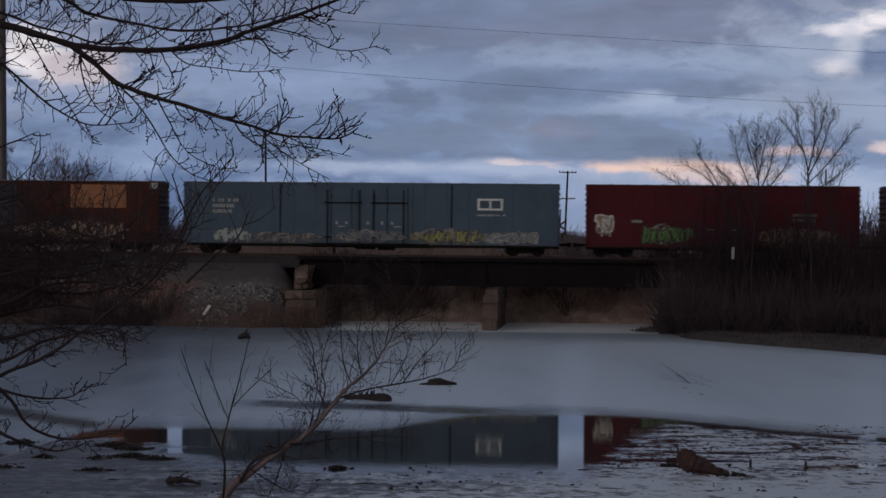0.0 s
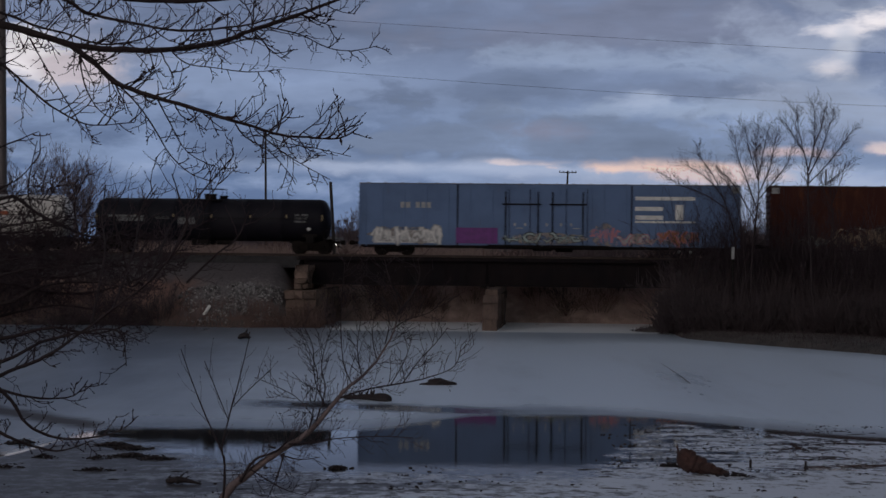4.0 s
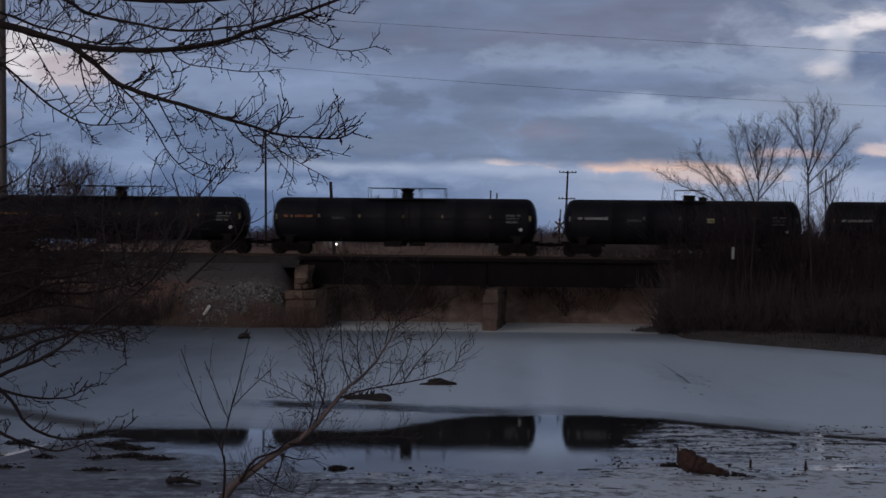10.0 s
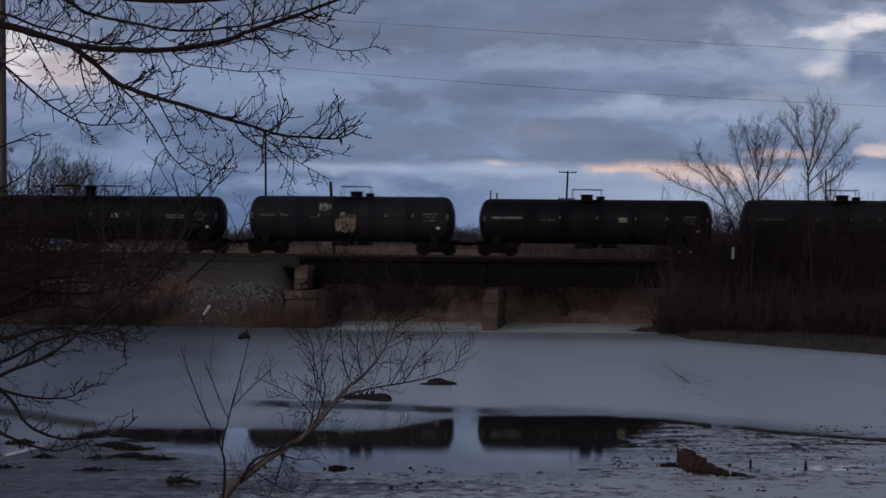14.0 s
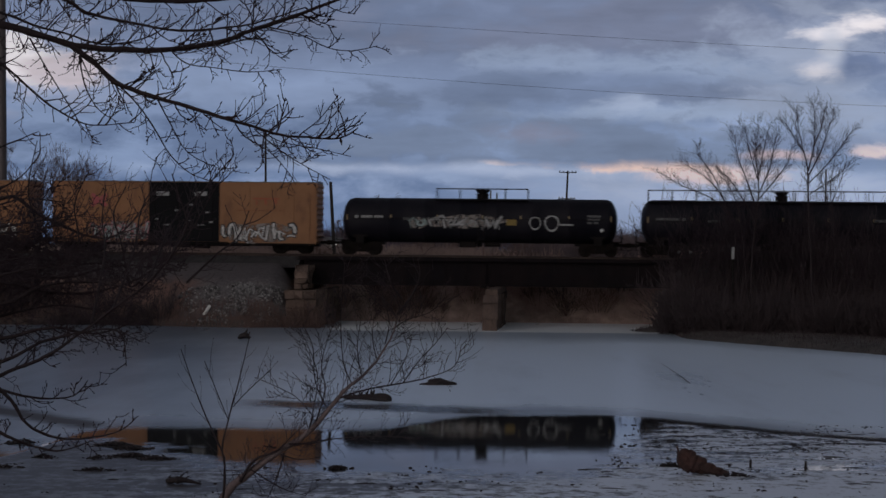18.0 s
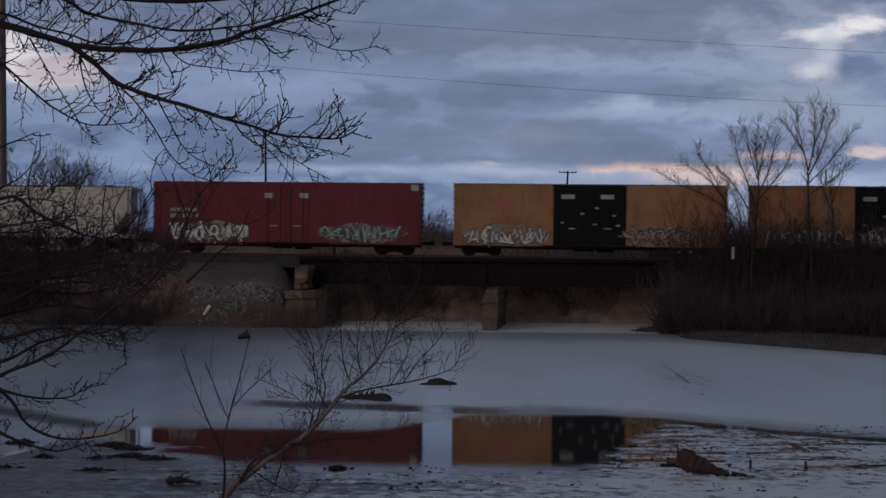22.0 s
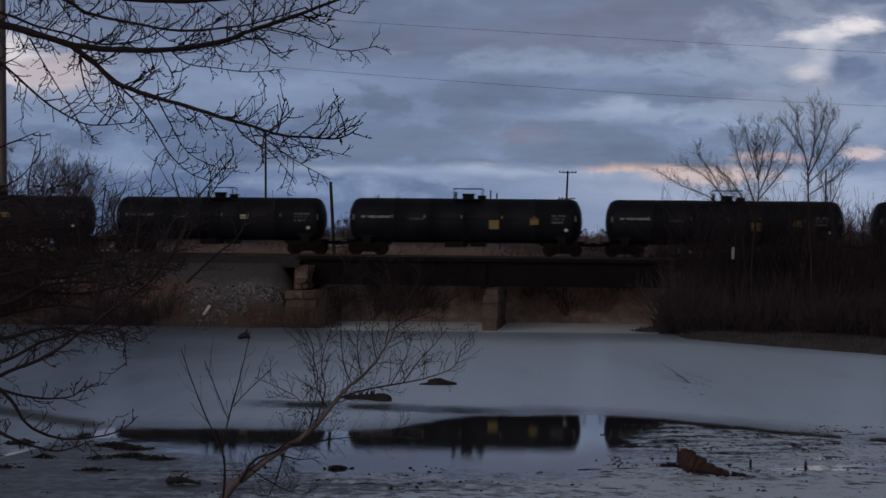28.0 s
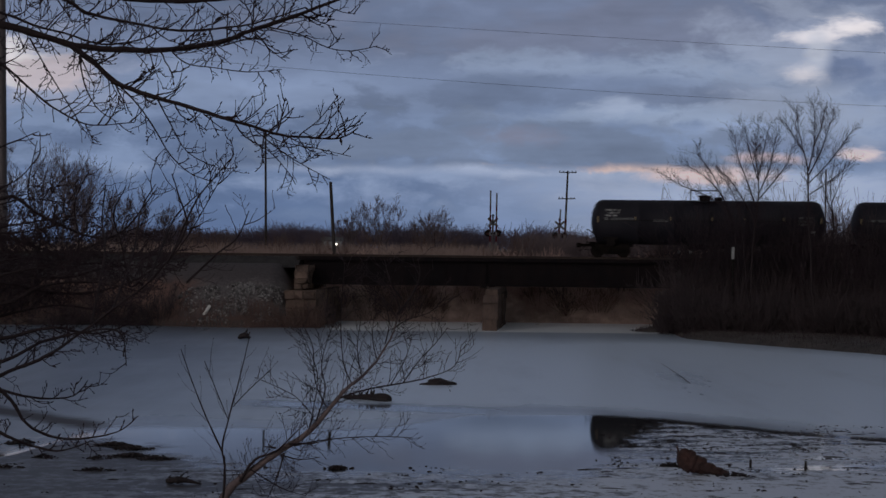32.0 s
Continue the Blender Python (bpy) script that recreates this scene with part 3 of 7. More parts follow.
# ---- bridge ----
def build_bridge():
    bridge = thing("railway_bridge", "black steel plate-girder railway bridge on stone piers", "bridge", at=line_pose(0))
    for y, nm in ((-2.2, "near"), (2.2, "far")):
        for a, b in ((OPEN0 - 0.9, 3.27), (3.31, OPEN1 + 1.0)):
            bm = box(a, b, y - 0.02, y + 0.02, -2.05, -0.45)
            girder = part("girder", bm, M["girder"], bridge, "riveted black steel plate girder")
            part("top_flange", box(a, b, y - 0.22, y + 0.22, -0.45, -0.40), M["girder"], girder)
            part("bottom_flange", box(a, b, y - 0.22, y + 0.22, -2.10, -2.05), M["girder"], girder)
            k = int((b - a) / 1.35)
            me = None
            for i in range(k + 1):
                x = a + 0.15 + (b - a - 0.3) * i / k
                if me is None:
                    sb = box(-0.04, 0.04, -0.09, -0.02, -2.04, -0.47)
                    first = part("stiffener", sb, M["girder"], girder)
                    first.location = (x, y, 0)
                    me = first.data
                else:
                    share("stiffener", me, girder, pose(x, y, 0))
    part("deck_edge", box(OPEN0 - 1.2, OPEN1 + 1.2, -2.62, -2.5, -0.40, -0.14), M["girder"], bridge, "dark timber guard beam along the deck")
    part("deck_edge", box(OPEN0 - 1.2, OPEN1 + 1.2, 2.5, 2.62, -0.40, -0.14), M["girder"], bridge, "dark timber guard beam along the deck")
    for x in (3.0, 3.6):
        part("bearing", box(x - 0.2, x + 0.2, -2.45, -1.95, -2.22, -2.10, bevel=0.02), M["girder"], bridge)


def rough_block(rng, x0, x1, y0, y1, z0, z1, k=1.0):
    """A hewn block: chamfered and knocked out of true."""
    bm = box(x0, x1, y0, y1, z0, z1, bevel=min(0.05 if k > 0.5 else 0.015, (z1 - z0) * 0.2, (x1 - x0) * 0.2))
    for v in bm.verts:
        v.co += Vector((rng.uniform(-1, 1) * 0.06, rng.uniform(-1, 1) * 0.1, rng.uniform(-1, 1) * 0.045)) * k
    return bm


def stone_courses(owner, x0, x1, y0, y1, z0, z1, rows, cols, rng, lean=0.0, k=1.0, mat="stone"):
    """Rough blocks of uneven courses on the near and side faces of a masonry core; lean: how far the top steps west."""
    part("core", box(x0 + 0.12, x1 - 0.12, y0 + 0.15, y1, z0, z1 - 0.05), M[mat], owner)
    cuts = [z0 + (z1 - z0) * (r + (rng.uniform(-0.28, 0.28) if 0 < r < rows else 0)) / rows for r in range(rows + 1)]
    for r in range(rows):
        za, zb = cuts[r], cuts[r + 1]
        off = -lean * r / rows + rng.uniform(-0.07, 0.07) * k
        cut, c = [x0], x0
        while True:
            c += (x1 - x0) / cols * rng.uniform(0.55, 1.5)
            if c > x1 - 0.25:
                break
            cut.append(c)
        cut.append(x1)
        for a, b in zip(cut, cut[1:]):
            p = rng.uniform(-0.1, 0.22)
            part("stone_block", rough_block(rng, a + off - 0.012, b + off + 0.012, y0 - p, y0 + 0.4, za - 0.012, zb + 0.012, k), M[mat], owner)
        m = max(2, int((y1 - y0 - 0.3) / 1.2))
        for side in (x0, x1):
            for i in range(m):
                a, b = y0 + 0.4 + (y1 - y0 - 0.4) * i / m, y0 + 0.4 + (y1 - y0 - 0.4) * (i + 1) / m
                p = rng.uniform(-0.04, 0.08)
                lo, hi = (side - p, side + 0.3) if side == x0 else (side - 0.3, side + p)
                part("stone_block", rough_block(rng, lo + off, hi + off, a, b, za, zb, k), M[mat], owner)


def build_masonry():
    rng = random.Random(5)
    p = on_line(3.75)
    pier = thing("bridge_pier", "tall stained stone bridge pier standing in the water", "bridge pier", at=pose(p.x, p.y, 0, 0, 0, -4.7))
    stone_courses(pier, -0.4, 0.55, -9.6, 3.0, -0.9, 2.3, 6, 1, rng, -0.12, 0.25, "stained_stone")
    part("cap_stone", rough_block(rng, -0.2, 0.6, -9.3, 3.2, 2.3, 2.7, 0.4), M["stained_stone"], pier, "narrow stone cap course")
    p = on_line(OPEN0 - 0.25)
    ab = thing("bridge_abutment", "stepped cut-stone bridge abutment, weathered tan and grey", "bridge abutment", at=pose(p.x, p.y, 0, 0, 0, -4.7))
    stone_courses(ab, -1.05, -0.2, -4.6, 4.2, 2.5, 4.1, 4, 1, rng, -0.3, 1.5)
    stone_courses(ab, -1.15, 0.95, -6.4, 4.6, -0.9, 2.45, 5, 2, rng, 0.25, 1.7)
    p = on_line(OPEN1 + 0.9)
    ab = thing("bridge_abutment", "shaded stone bridge abutment behind the brush", "bridge abutment", at=pose(p.x, p.y, 0, 0, 0, -4.7))
    stone_courses(ab, -0.9, 1.3, -4.2, 4.4, -0.9, 2.55, 6, 2, rng)


build_bridge()
build_masonry()


def build_track():
    track = thing("railway_track", "rusty steel rails on dark timber sleepers", "railway track", kind="structure", at=line_pose(0))
    profile = [(-0.07, 0), (0.07, 0), (0.07, -0.02), (0.012, -0.04), (0.012, -0.13), (0.07, -0.155), (0.07, -0.175), (-0.07, -0.175), (-0.07, -0.155), (-0.012, -0.13), (-0.012, -0.04), (-0.07, -0.02)]
    for y in (-0.7525, 0.7525):
        n = len(profile)
        vs = [(-600, y + a * 0.55, b) for a, b in profile] + [(600, y + a * 0.55, b) for a, b in profile]
        fs = [(i, (i + 1) % n, n + (i + 1) % n, n + i) for i in range(n)]
        ob = new("rail", mesh_of("rail", vs, fs, M["rail"]))
        ob.parent = track
    me = part("tie", box(-0.11, 0.11, -1.3, 1.3, -0.34, -0.18, bevel=0.012), M["tie"], track)
    rng = random.Random(3)
    for i in range(150):
        s = -41 + i * 0.55
        if OPEN0 - 1 < s < OPEN1 + 1:
            continue
        share("tie", me.data, track, pose(s, rng.uniform(-0.04, 0.04), 0, 0, 0, rng.uniform(-1, 1)))
    long_tie = part("bridge_tie", box(-0.12, 0.12, -2.5, 2.5, -0.40, -0.18, bevel=0.012), M["tie"], track)
    for i in range(62):
        share("bridge_tie", long_tie.data, track, pose(OPEN0 - 0.9 + i * 0.42, rng.uniform(-0.05, 0.05), 0, 0, 0, rng.uniform(-0.8, 0.8)))
    long_tie.location = (OPEN0 - 1.3, 0, 0)
    me.location = (-41.6, 0, 0)
    # ballast shoulders
    for a, b in ((-600, OPEN0 - 1.2), (OPEN1 + 1.2, 600)):
        vs = [(x, y, z) for x in (a, b) for y, z in ((-3.3, -0.95), (-1.9, -0.2), (1.9, -0.2), (3.3, -0.95))]
        ob = new("ballast", mesh_of("ballast", vs, [(0, 1, 5, 4), (1, 2, 6, 5), (2, 3, 7, 6), (0, 3, 2, 1), (4, 5, 6, 7)], surface("ballast_stone", (0.03, 0.027, 0.028), (0.06, 0.055, 0.056), 0.95, big=1.5, fine=16, relief=0.9, depth=0.05)))
        ob.parent = track


build_track()

# ---- the train ----
WHEEL_R = 0.457


def wheel_mesh():
    bm = bmesh.new()
    bmesh.ops.create_cone(bm, cap_ends=True, segments=24, radius1=WHEEL_R, radius2=WHEEL_R, depth=0.13, matrix=Matrix.Rotation(math.pi / 2, 4, "X"))
    bmesh.ops.create_cone(bm, cap_ends=True, segments=24, radius1=WHEEL_R + 0.03, radius2=WHEEL_R + 0.03, depth=0.03, matrix=Matrix.Translation((0, 0.07, 0)) @ Matrix.Rotation(math.pi / 2, 4, "X"))
    bmesh.ops.create_cone(bm, cap_ends=True, segments=12, radius1=0.13, radius2=0.1, depth=0.2, matrix=Matrix.Translation((0, -0.05, 0)) @ Matrix.Rotation(math.pi / 2, 4, "X"))
    me = bpy.data.meshes.new("wheel")
    bm.to_mesh(me)
    bm.free()
    me.materials.append(M["wheel"])
    return me


def side_frame_mesh():
    """Cast truck side frame: arched top, dropped bottom, window for the springs."""
    outer = [(-1.12, 0.46), (-0.95, 0.66), (-0.4, 0.78), (0.4, 0.78), (0.95, 0.66), (1.12, 0.46), (0.98, 0.36), (0.62, 0.4), (0.38, 0.2), (-0.38, 0.2), (-0.62, 0.4), (-0.98, 0.36)]
    bm = bmesh.new()
    lo = [bm.verts.new((x, -0.09, z)) for x, z in outer]
    hi = [bm.verts.new((x, 0.09, z)) for x, z in outer]
    n = len(outer)
    for i in range(n):
        bm.faces.new((lo[i], lo[(i + 1) % n], hi[(i + 1) % n], hi[i]))
    bm.faces.new(lo)
    bm.faces.new(hi[::-1])
    for x in (-0.89, 0.89):
        add_rod(bm, (x, -0.2, WHEEL_R), (x, 0.1, WHEEL_R), 0.12, 10)
    me = bpy.data.meshes.new("side_frame")
    bmesh.ops.recalc_face_normals(bm, faces=bm.faces)
    bm.to_mesh(me)
    bm.free()
    me.materials.append(M["truck"])
    return me


def spring_mesh():
    bm = bmesh.new()
    for k in range(6):
        bmesh.ops.create_cone(bm, cap_ends=True, segments=8, radius1=0.075, radius2=0.075, depth=0.025, matrix=Matrix.Translation((0, 0, 0.3 + k * 0.05)))
    add_rod(bm, (0, 0, 0.28), (0, 0, 0.6), 0.05, 6)
    me = bpy.data.meshes.new("spring")
    bm.to_mesh(me)
    bm.free()
    me.materials.append(M["under"])
    return me


WHEEL, SIDE_FRAME, SPRING = wheel_mesh(), side_frame_mesh(), spring_mesh()


def add_truck(car, x):
    truck = part("truck", box(-0.22, 0.22, -1.0, 1.0, 0.42, 0.72, bevel=0.03), M["truck"], car, "rusty cast-steel wheel truck")
    truck.location = (x, 0, 0)
    for y in (-1.0, 1.0):
        share("side_frame", SIDE_FRAME, truck, pose(0, y, 0))
        for dx in (-0.13, 0.13):
            share("spring", SPRING, truck, pose(dx, y * 1.12, 0))
        for dx in (-0.89, 0.89):
            share("wheel", WHEEL, truck, pose(dx, y * 0.77, WHEEL_R, 0, 0, 0 if y < 0 else 180))
    for dx in (-0.89, 0.89):
        part("axle", rod((dx, -0.75, WHEEL_R), (dx, 0.75, WHEEL_R), 0.08, 8), M["truck"], truck)


def add_coupler(car, x, sign):
    bm = box(min(0, sign * 0.75), max(0, sign * 0.75), -0.1, 0.1, 0.72, 0.92, bevel=0.02)
    add_box(bm, sign * 0.75 - 0.18, sign * 0.75 + 0.18, -0.19, 0.16, 0.66, 0.98, bevel=0.05)
    ob = part("coupler", bm, M["truck"], car, "rusty knuckle coupler")
    ob.location = (x, 0, 0)
    hose = part("brake_hose", rod((x + sign * 0.3, -0.35, 0.75), (x + sign * 0.7, -0.3, 0.42), 0.03, 6), M["under"], car)
    return hose


def add_ladder(bm, x, y, z0, z1, w=0.42, rungs=None):
    for dx in (-w / 2, w / 2):
        add_box(bm, x + dx - 0.02, x + dx + 0.02, y - 0.03, y + 0.03, z0, z1)
    k = rungs or max(2, int((z1 - z0) / 0.4))
    for i in range(k):
        z = z0 + (i + 0.5) * (z1 - z0) / k
        add_box(bm, x - w / 2, x + w / 2, y - 0.015, y + 0.015, z - 0.015, z + 0.015)
    return bm


def flat_patch(car, name, x0, x1, z0, z1, y, material, label=""):
    return part(name, box(x0, x1, y - 0.006, y, z0, z1), material, car, label)


def text_bars(car, x0, z0, rows, widths, height, y, material, name="lettering", rng=None):
    """Unreadable lettering: rows of short upright bars."""
    bm = bmesh.new()
    rng = rng or random.Random(int(abs(x0) * 100) + rows)
    for r in range(rows):
        x = x0
        while x < x0 + widths[r % len(widths)]:
            w = height * rng.uniform(0.35, 0.8)
            if rng.random() > 0.12:
                add_box(bm, x, x + w, y - 0.005, y, z0 - r * height * 1.6, z0 - r * height * 1.6 + height)
            x += w + height * 0.25
    return tagged(part(name, bm, material, car), kind="stuff")


def spray(car, x0, x1, z0, z1, y, material, outline, seed, count=7):
    """A spray-painted tag: crowded letter-like shapes of fat filled strokes with an outline, over thin overspray."""
    rng = random.Random(seed)
    halo, fill, mist = bmesh.new(), bmesh.new(), bmesh.new()
    m = 26
    mist.faces.new([mist.verts.new(((x0 + x1) / 2 + (x1 - x0) * 0.55 * math.cos(2 * math.pi * k / m) * rng.uniform(0.85, 1.1), y - 0.0015, (z0 + z1) / 2 + (z1 - z0) * 0.58 * math.sin(2 * math.pi * k / m) * rng.uniform(0.7, 1.15))) for k in range(m)])
    level = [0]

    def ribbon(pts, th):
        """One bent stroke, as a wide outline with a narrower fill on it."""
        level[0] += 1
        for bm, w, depth in ((halo, th * 2.1, 0.003), (fill, th, 0.006)):
            rows = []
            for i, p in enumerate(pts):
                d = (pts[min(i + 1, len(pts) - 1)] - pts[max(i - 1, 0)]).normalized()
                q = w * 0.5 * (1.0 if 0 < i < len(pts) - 1 else 0.8)
                if i == 0:
                    p = p - d * (w - th) * 0.5
                if i == len(pts) - 1:
                    p = p + d * (w - th) * 0.5
                side = Vector((-d.z, 0, d.x)) * q
                off = Vector((0, -depth - level[0] * 0.00004, 0))
                rows.append((bm.verts.new(p + side + off), bm.verts.new(p - side + off)))
            for a, b in zip(rows, rows[1:]):
                bm.faces.new((a[0], a[1], b[1], b[0]))

    step = (x1 - x0) / count
    for i in range(count * 3):
        cx, cz = x0 + step / 3 * (i + 0.5) + rng.uniform(-0.2, 0.2) * step, (z0 + z1) / 2 + rng.uniform(-0.12, 0.12) * (z1 - z0)
        h, w = (z1 - z0) * rng.uniform(0.55, 1.0), step * rng.uniform(0.5, 1.0)
        th = h * rng.uniform(0.1, 0.2)
        turn, lean = rng.uniform(0, 6.28), rng.uniform(-0.4, 0.4)

        def at(u, v):
            return Vector((min(max(cx + (u + v * lean) * w * 0.5, x0 - 0.1), x1 + 0.1), y, cz + v * h * 0.5))

        kind = rng.randint(0, 3)
        if kind == 0:
            ribbon([at(0.8 * math.cos(turn + k * 0.75), 0.85 * math.sin(turn + k * 0.75)) for k in range(rng.randint(4, 8))], th)
        elif kind == 1:
            ribbon([at(-0.9 + 0.45 * k, (0.8 if k % 2 else -0.8) * rng.uniform(0.4, 1.1)) for k in range(rng.randint(3, 5))], th * 0.8)
        elif kind == 2:
            ribbon([at(-0.5 * math.cos(turn), -0.9), at(0.2 * math.sin(turn), 0.0), at(0.5 * math.cos(turn), 0.95)], th)
        else:
            ribbon([at(-0.9, rng.uniform(-0.8, 0.8)), at(0.0, rng.uniform(-0.8, 0.8)), at(0.9, rng.uniform(-0.8, 0.8))], th * 0.9)
        u = at(rng.uniform(-1.1, 1.1), rng.uniform(-1.0, 0.9))
        ribbon([u, u + Vector((rng.uniform(-0.12, 0.12), 0, rng.uniform(-0.3, -0.1)))], th * 0.3)
    part("overspray", mist, M["haze"], car, "thin pale overspray")
    tag = part("graffiti", halo, outline, car, "spray-painted graffiti tag")
    tagged(part("graffiti_fill", fill, material, tag), kind="stuff")
    tagged(tag, kind="stuff")
    return tag


def boxcar(length, paint, label, height=5.08, double_door=True, style="plain"):
    """A high boxcar, its own rail at z 0, near side at -y."""
    car = thing("boxcar", label, "freight car", "cars of the passing train")
    L, W, z0, z1 = length / 2, 1.53, 0.72, height - 0.1
    body = part("body", box(-L + 0.1, L - 0.1, -W, W, z0, z1), M[paint], car)
    # vertical side posts
    posts = int(length / 1.55)
    post = None
    for side in (-1, 1):
        for i in range(posts + 1):
            x = -L + 0.16 + (length - 0.32) * i / posts
            if abs(x) < (3.4 if double_door else 2.2):
                continue
            if post is None:
                post = part("side_post", box(-0.05, 0.05, -0.035, 0.0, z0, z1 - 0.06, bevel=0.012), M[paint], body)
                post.location = (x, -W, 0)
            else:
                share("side_post", post.data, body, pose(x, side * W, 0, 0, 0, 0 if side < 0 else 180))
    # corrugated ends
    for sign in (-1, 1):
        bm = bmesh.new()
        waves = []
        for k in range(67):
            z = z0 + (z1 - z0) * k / 66
            waves.append((sign * (L - 0.07 + 0.075 * max(0.0, math.sin(k / 6 * 2 * math.pi - 1.2))), z))
        near, far = [bm.verts.new((x, -W, z)) for x, z in waves], [bm.verts.new((x, W, z)) for x, z in waves]
        core = [[bm.verts.new((sign * (L - 0.12), y, z)) for z in (z0, z1)] for y in (-W, W)]
        for k in range(66):
            bm.faces.new((near[k], near[k + 1], far[k + 1], far[k]))
        bm.faces.new(near + [core[0][1], core[0][0]])
        bm.faces.new(far + [core[1][1], core[1][0]])
        end = part("end_panel", bm, M[paint], car, "corrugated steel end")
        lad = add_ladder(bmesh.new(), 0, 0, z0 - 0.1, z1 - 0.8, 0.4)
        lo = part("ladder", lad, M[paint], end)
        lo.location = (sign * (L - 0.34), -W - 0.05, 0)
        part("brake_platform", box(sign * (L + 0.05) - 0.22, sign * (L + 0.05) + 0.22, -0.8, 0.5, 1.15, 1.19), M["under"], end)
    roof = bmesh.new()
    prof = [(-W - 0.05, z1), (-W - 0.05, z1 + 0.035), (0, z1 + 0.11), (W + 0.05, z1 + 0.035), (W + 0.05, z1)]
    a = [roof.verts.new((-L + 0.02, y, z)) for y, z in prof]
    b = [roof.verts.new((L - 0.02, y, z)) for y, z in prof]
    for i in range(5):
        roof.faces.new((a[i], a[(i + 1) % 5], b[(i + 1) % 5], b[i]))
    roof.faces.new(a)
    roof.faces.new(b[::-1])
    for i in range(int(length / 1.2)):
        x = -L + 0.6 + i * 1.2
        add_box(roof, x - 0.03, x + 0.03, -0.85, 0.85, z1 + 0.05, z1 + 0.122)
    part("roof", roof, M["roof_steel"], car, "galvanised ribbed roof")
    part("side_sill", box(-L + 0.3, L - 0.3, -W - 0.02, W + 0.02, z0 - 0.14, z0 - 0.004), M["under"], car)
    part("centre_sill", box(-L + 0.05, L - 0.05, -0.32, 0.32, z0 - 0.2, z0 - 0.02), M["under"], car)
    bm = box(-1.1, 0.3, -0.8, -0.35, 0.36, 0.62, bevel=0.03)
    add_rod(bm, (0.5, -0.6, 0.48), (1.7, -0.6, 0.48), 0.17, 10)
    add_rod(bm, (-4.5, -0.5, 0.5), (4.5, -0.5, 0.5), 0.025, 5)
    part("brake_gear", bm, M["under"], car)
    tx = L - (2.4 if length > 22 else 1.95)
    for x in (-tx, tx):
        add_truck(car, x)
    for sign in (-1, 1):
        add_coupler(car, sign * (L - 0.1), sign)
    # sliding or plug doors
    dm = M["door_black"] if style == "yellow" else M["door_navy"] if paint == "paint_rust" else M[paint]
    spans = ((-2.42, -0.02), (0.02, 2.42)) if style == "yellow" else (((-3.05, -0.9), (0.9, 3.05)) if style == "long" else ((-1.6, 0.0), (0.02, 1.6)))
    for side in (-1, 1):
        if style == "yellow":
            part("door_frame", box(-2.52, 2.52, side * W - 0.06, side * W + 0.06, z0 + 0.07, z1 - 0.03), dm, car, "black door frame")
        for k, (a, b) in enumerate(spans):
            ztop = z1 - (0.06 if style == "yellow" else 0.22)
            bm = box(a, b, side * W - 0.07, side * W + 0.07, z0 + 0.1, ztop, bevel=0.02)
            for j in range(1, 5):
                z = z0 + 0.1 + j * (ztop - z0) / 5
                add_box(bm, a + 0.08, b - 0.08, side * (W + 0.085) - 0.018, side * (W + 0.085) + 0.018, z - 0.05, z + 0.05)
            door = part("door", bm, dm, car, "black plug door" if style == "yellow" else "")
            for j, x in enumerate((a + 0.35, b - 0.35)):
                part("lock_rod", rod((x, side * (W + 0.12), z0 - 0.02), (x, side * (W + 0.12), ztop - 0.1), 0.024, 6), M["under"], door)
            part("door_handle", box((a + b) / 2 - 0.25, (a + b) / 2 + 0.25, side * (W + 0.12) - 0.02, side * (W + 0.12) + 0.02, z0 + 1.2, z0 + 1.26), M["grime_white"], door)
        part("door_track", box(-4.2 if style == "long" else -3.2, 4.2 if style == "long" else 3.2, side * (W + 0.06) - 0.05, side * (W + 0.06) + 0.05, z0 - 0.03, z0 + 0.06), M["under"], car)
    if paint in ("paint_gt", "paint_rust", "paint_red"):
        for x in (-L + 0.4, L - 0.4) if paint == "paint_rust" else (L - 0.4,):
            flat_patch(car, "corner_panel", x - 0.26, x + 0.26, z1 - 0.5, z1 - 0.08, -W - 0.04, M["grime_white"], "pale corner panel")
    if style == "long" and paint != "paint_rust":
        for x in (-6.3, 5.75):
            part("panel_seam", box(x - 0.05, x + 0.05, -W - 0.045, -W - 0.036, z0, z1 - 0.05), M["under"], car)
        for x in (-2.95, -0.7, 0.3, 2.4):
            part("lock_bar", box(x - 0.045, x + 0.045, -W - 0.17, -W - 0.12, z0, z1 - 0.5), M["under"], car, "dark vertical door lock bar")
        for z in (1.2, 3.6):
            part("door_rail", box(-3.2, -0.5, -W - 0.17, -W - 0.12, z - 0.05, z + 0.05), M["under"], car)
            part("door_rail", box(0.1, 2.65, -W - 0.17, -W - 0.12, z - 0.05, z + 0.05), M["under"], car)
        for x in (-2.3, -1.6, -0.1, 0.9, 1.6):
            flat_patch(car, "door_plate", x - 0.07, x + 0.07, 2.1, 2.3, -W - 0.12, M["grime_white"])
    return car


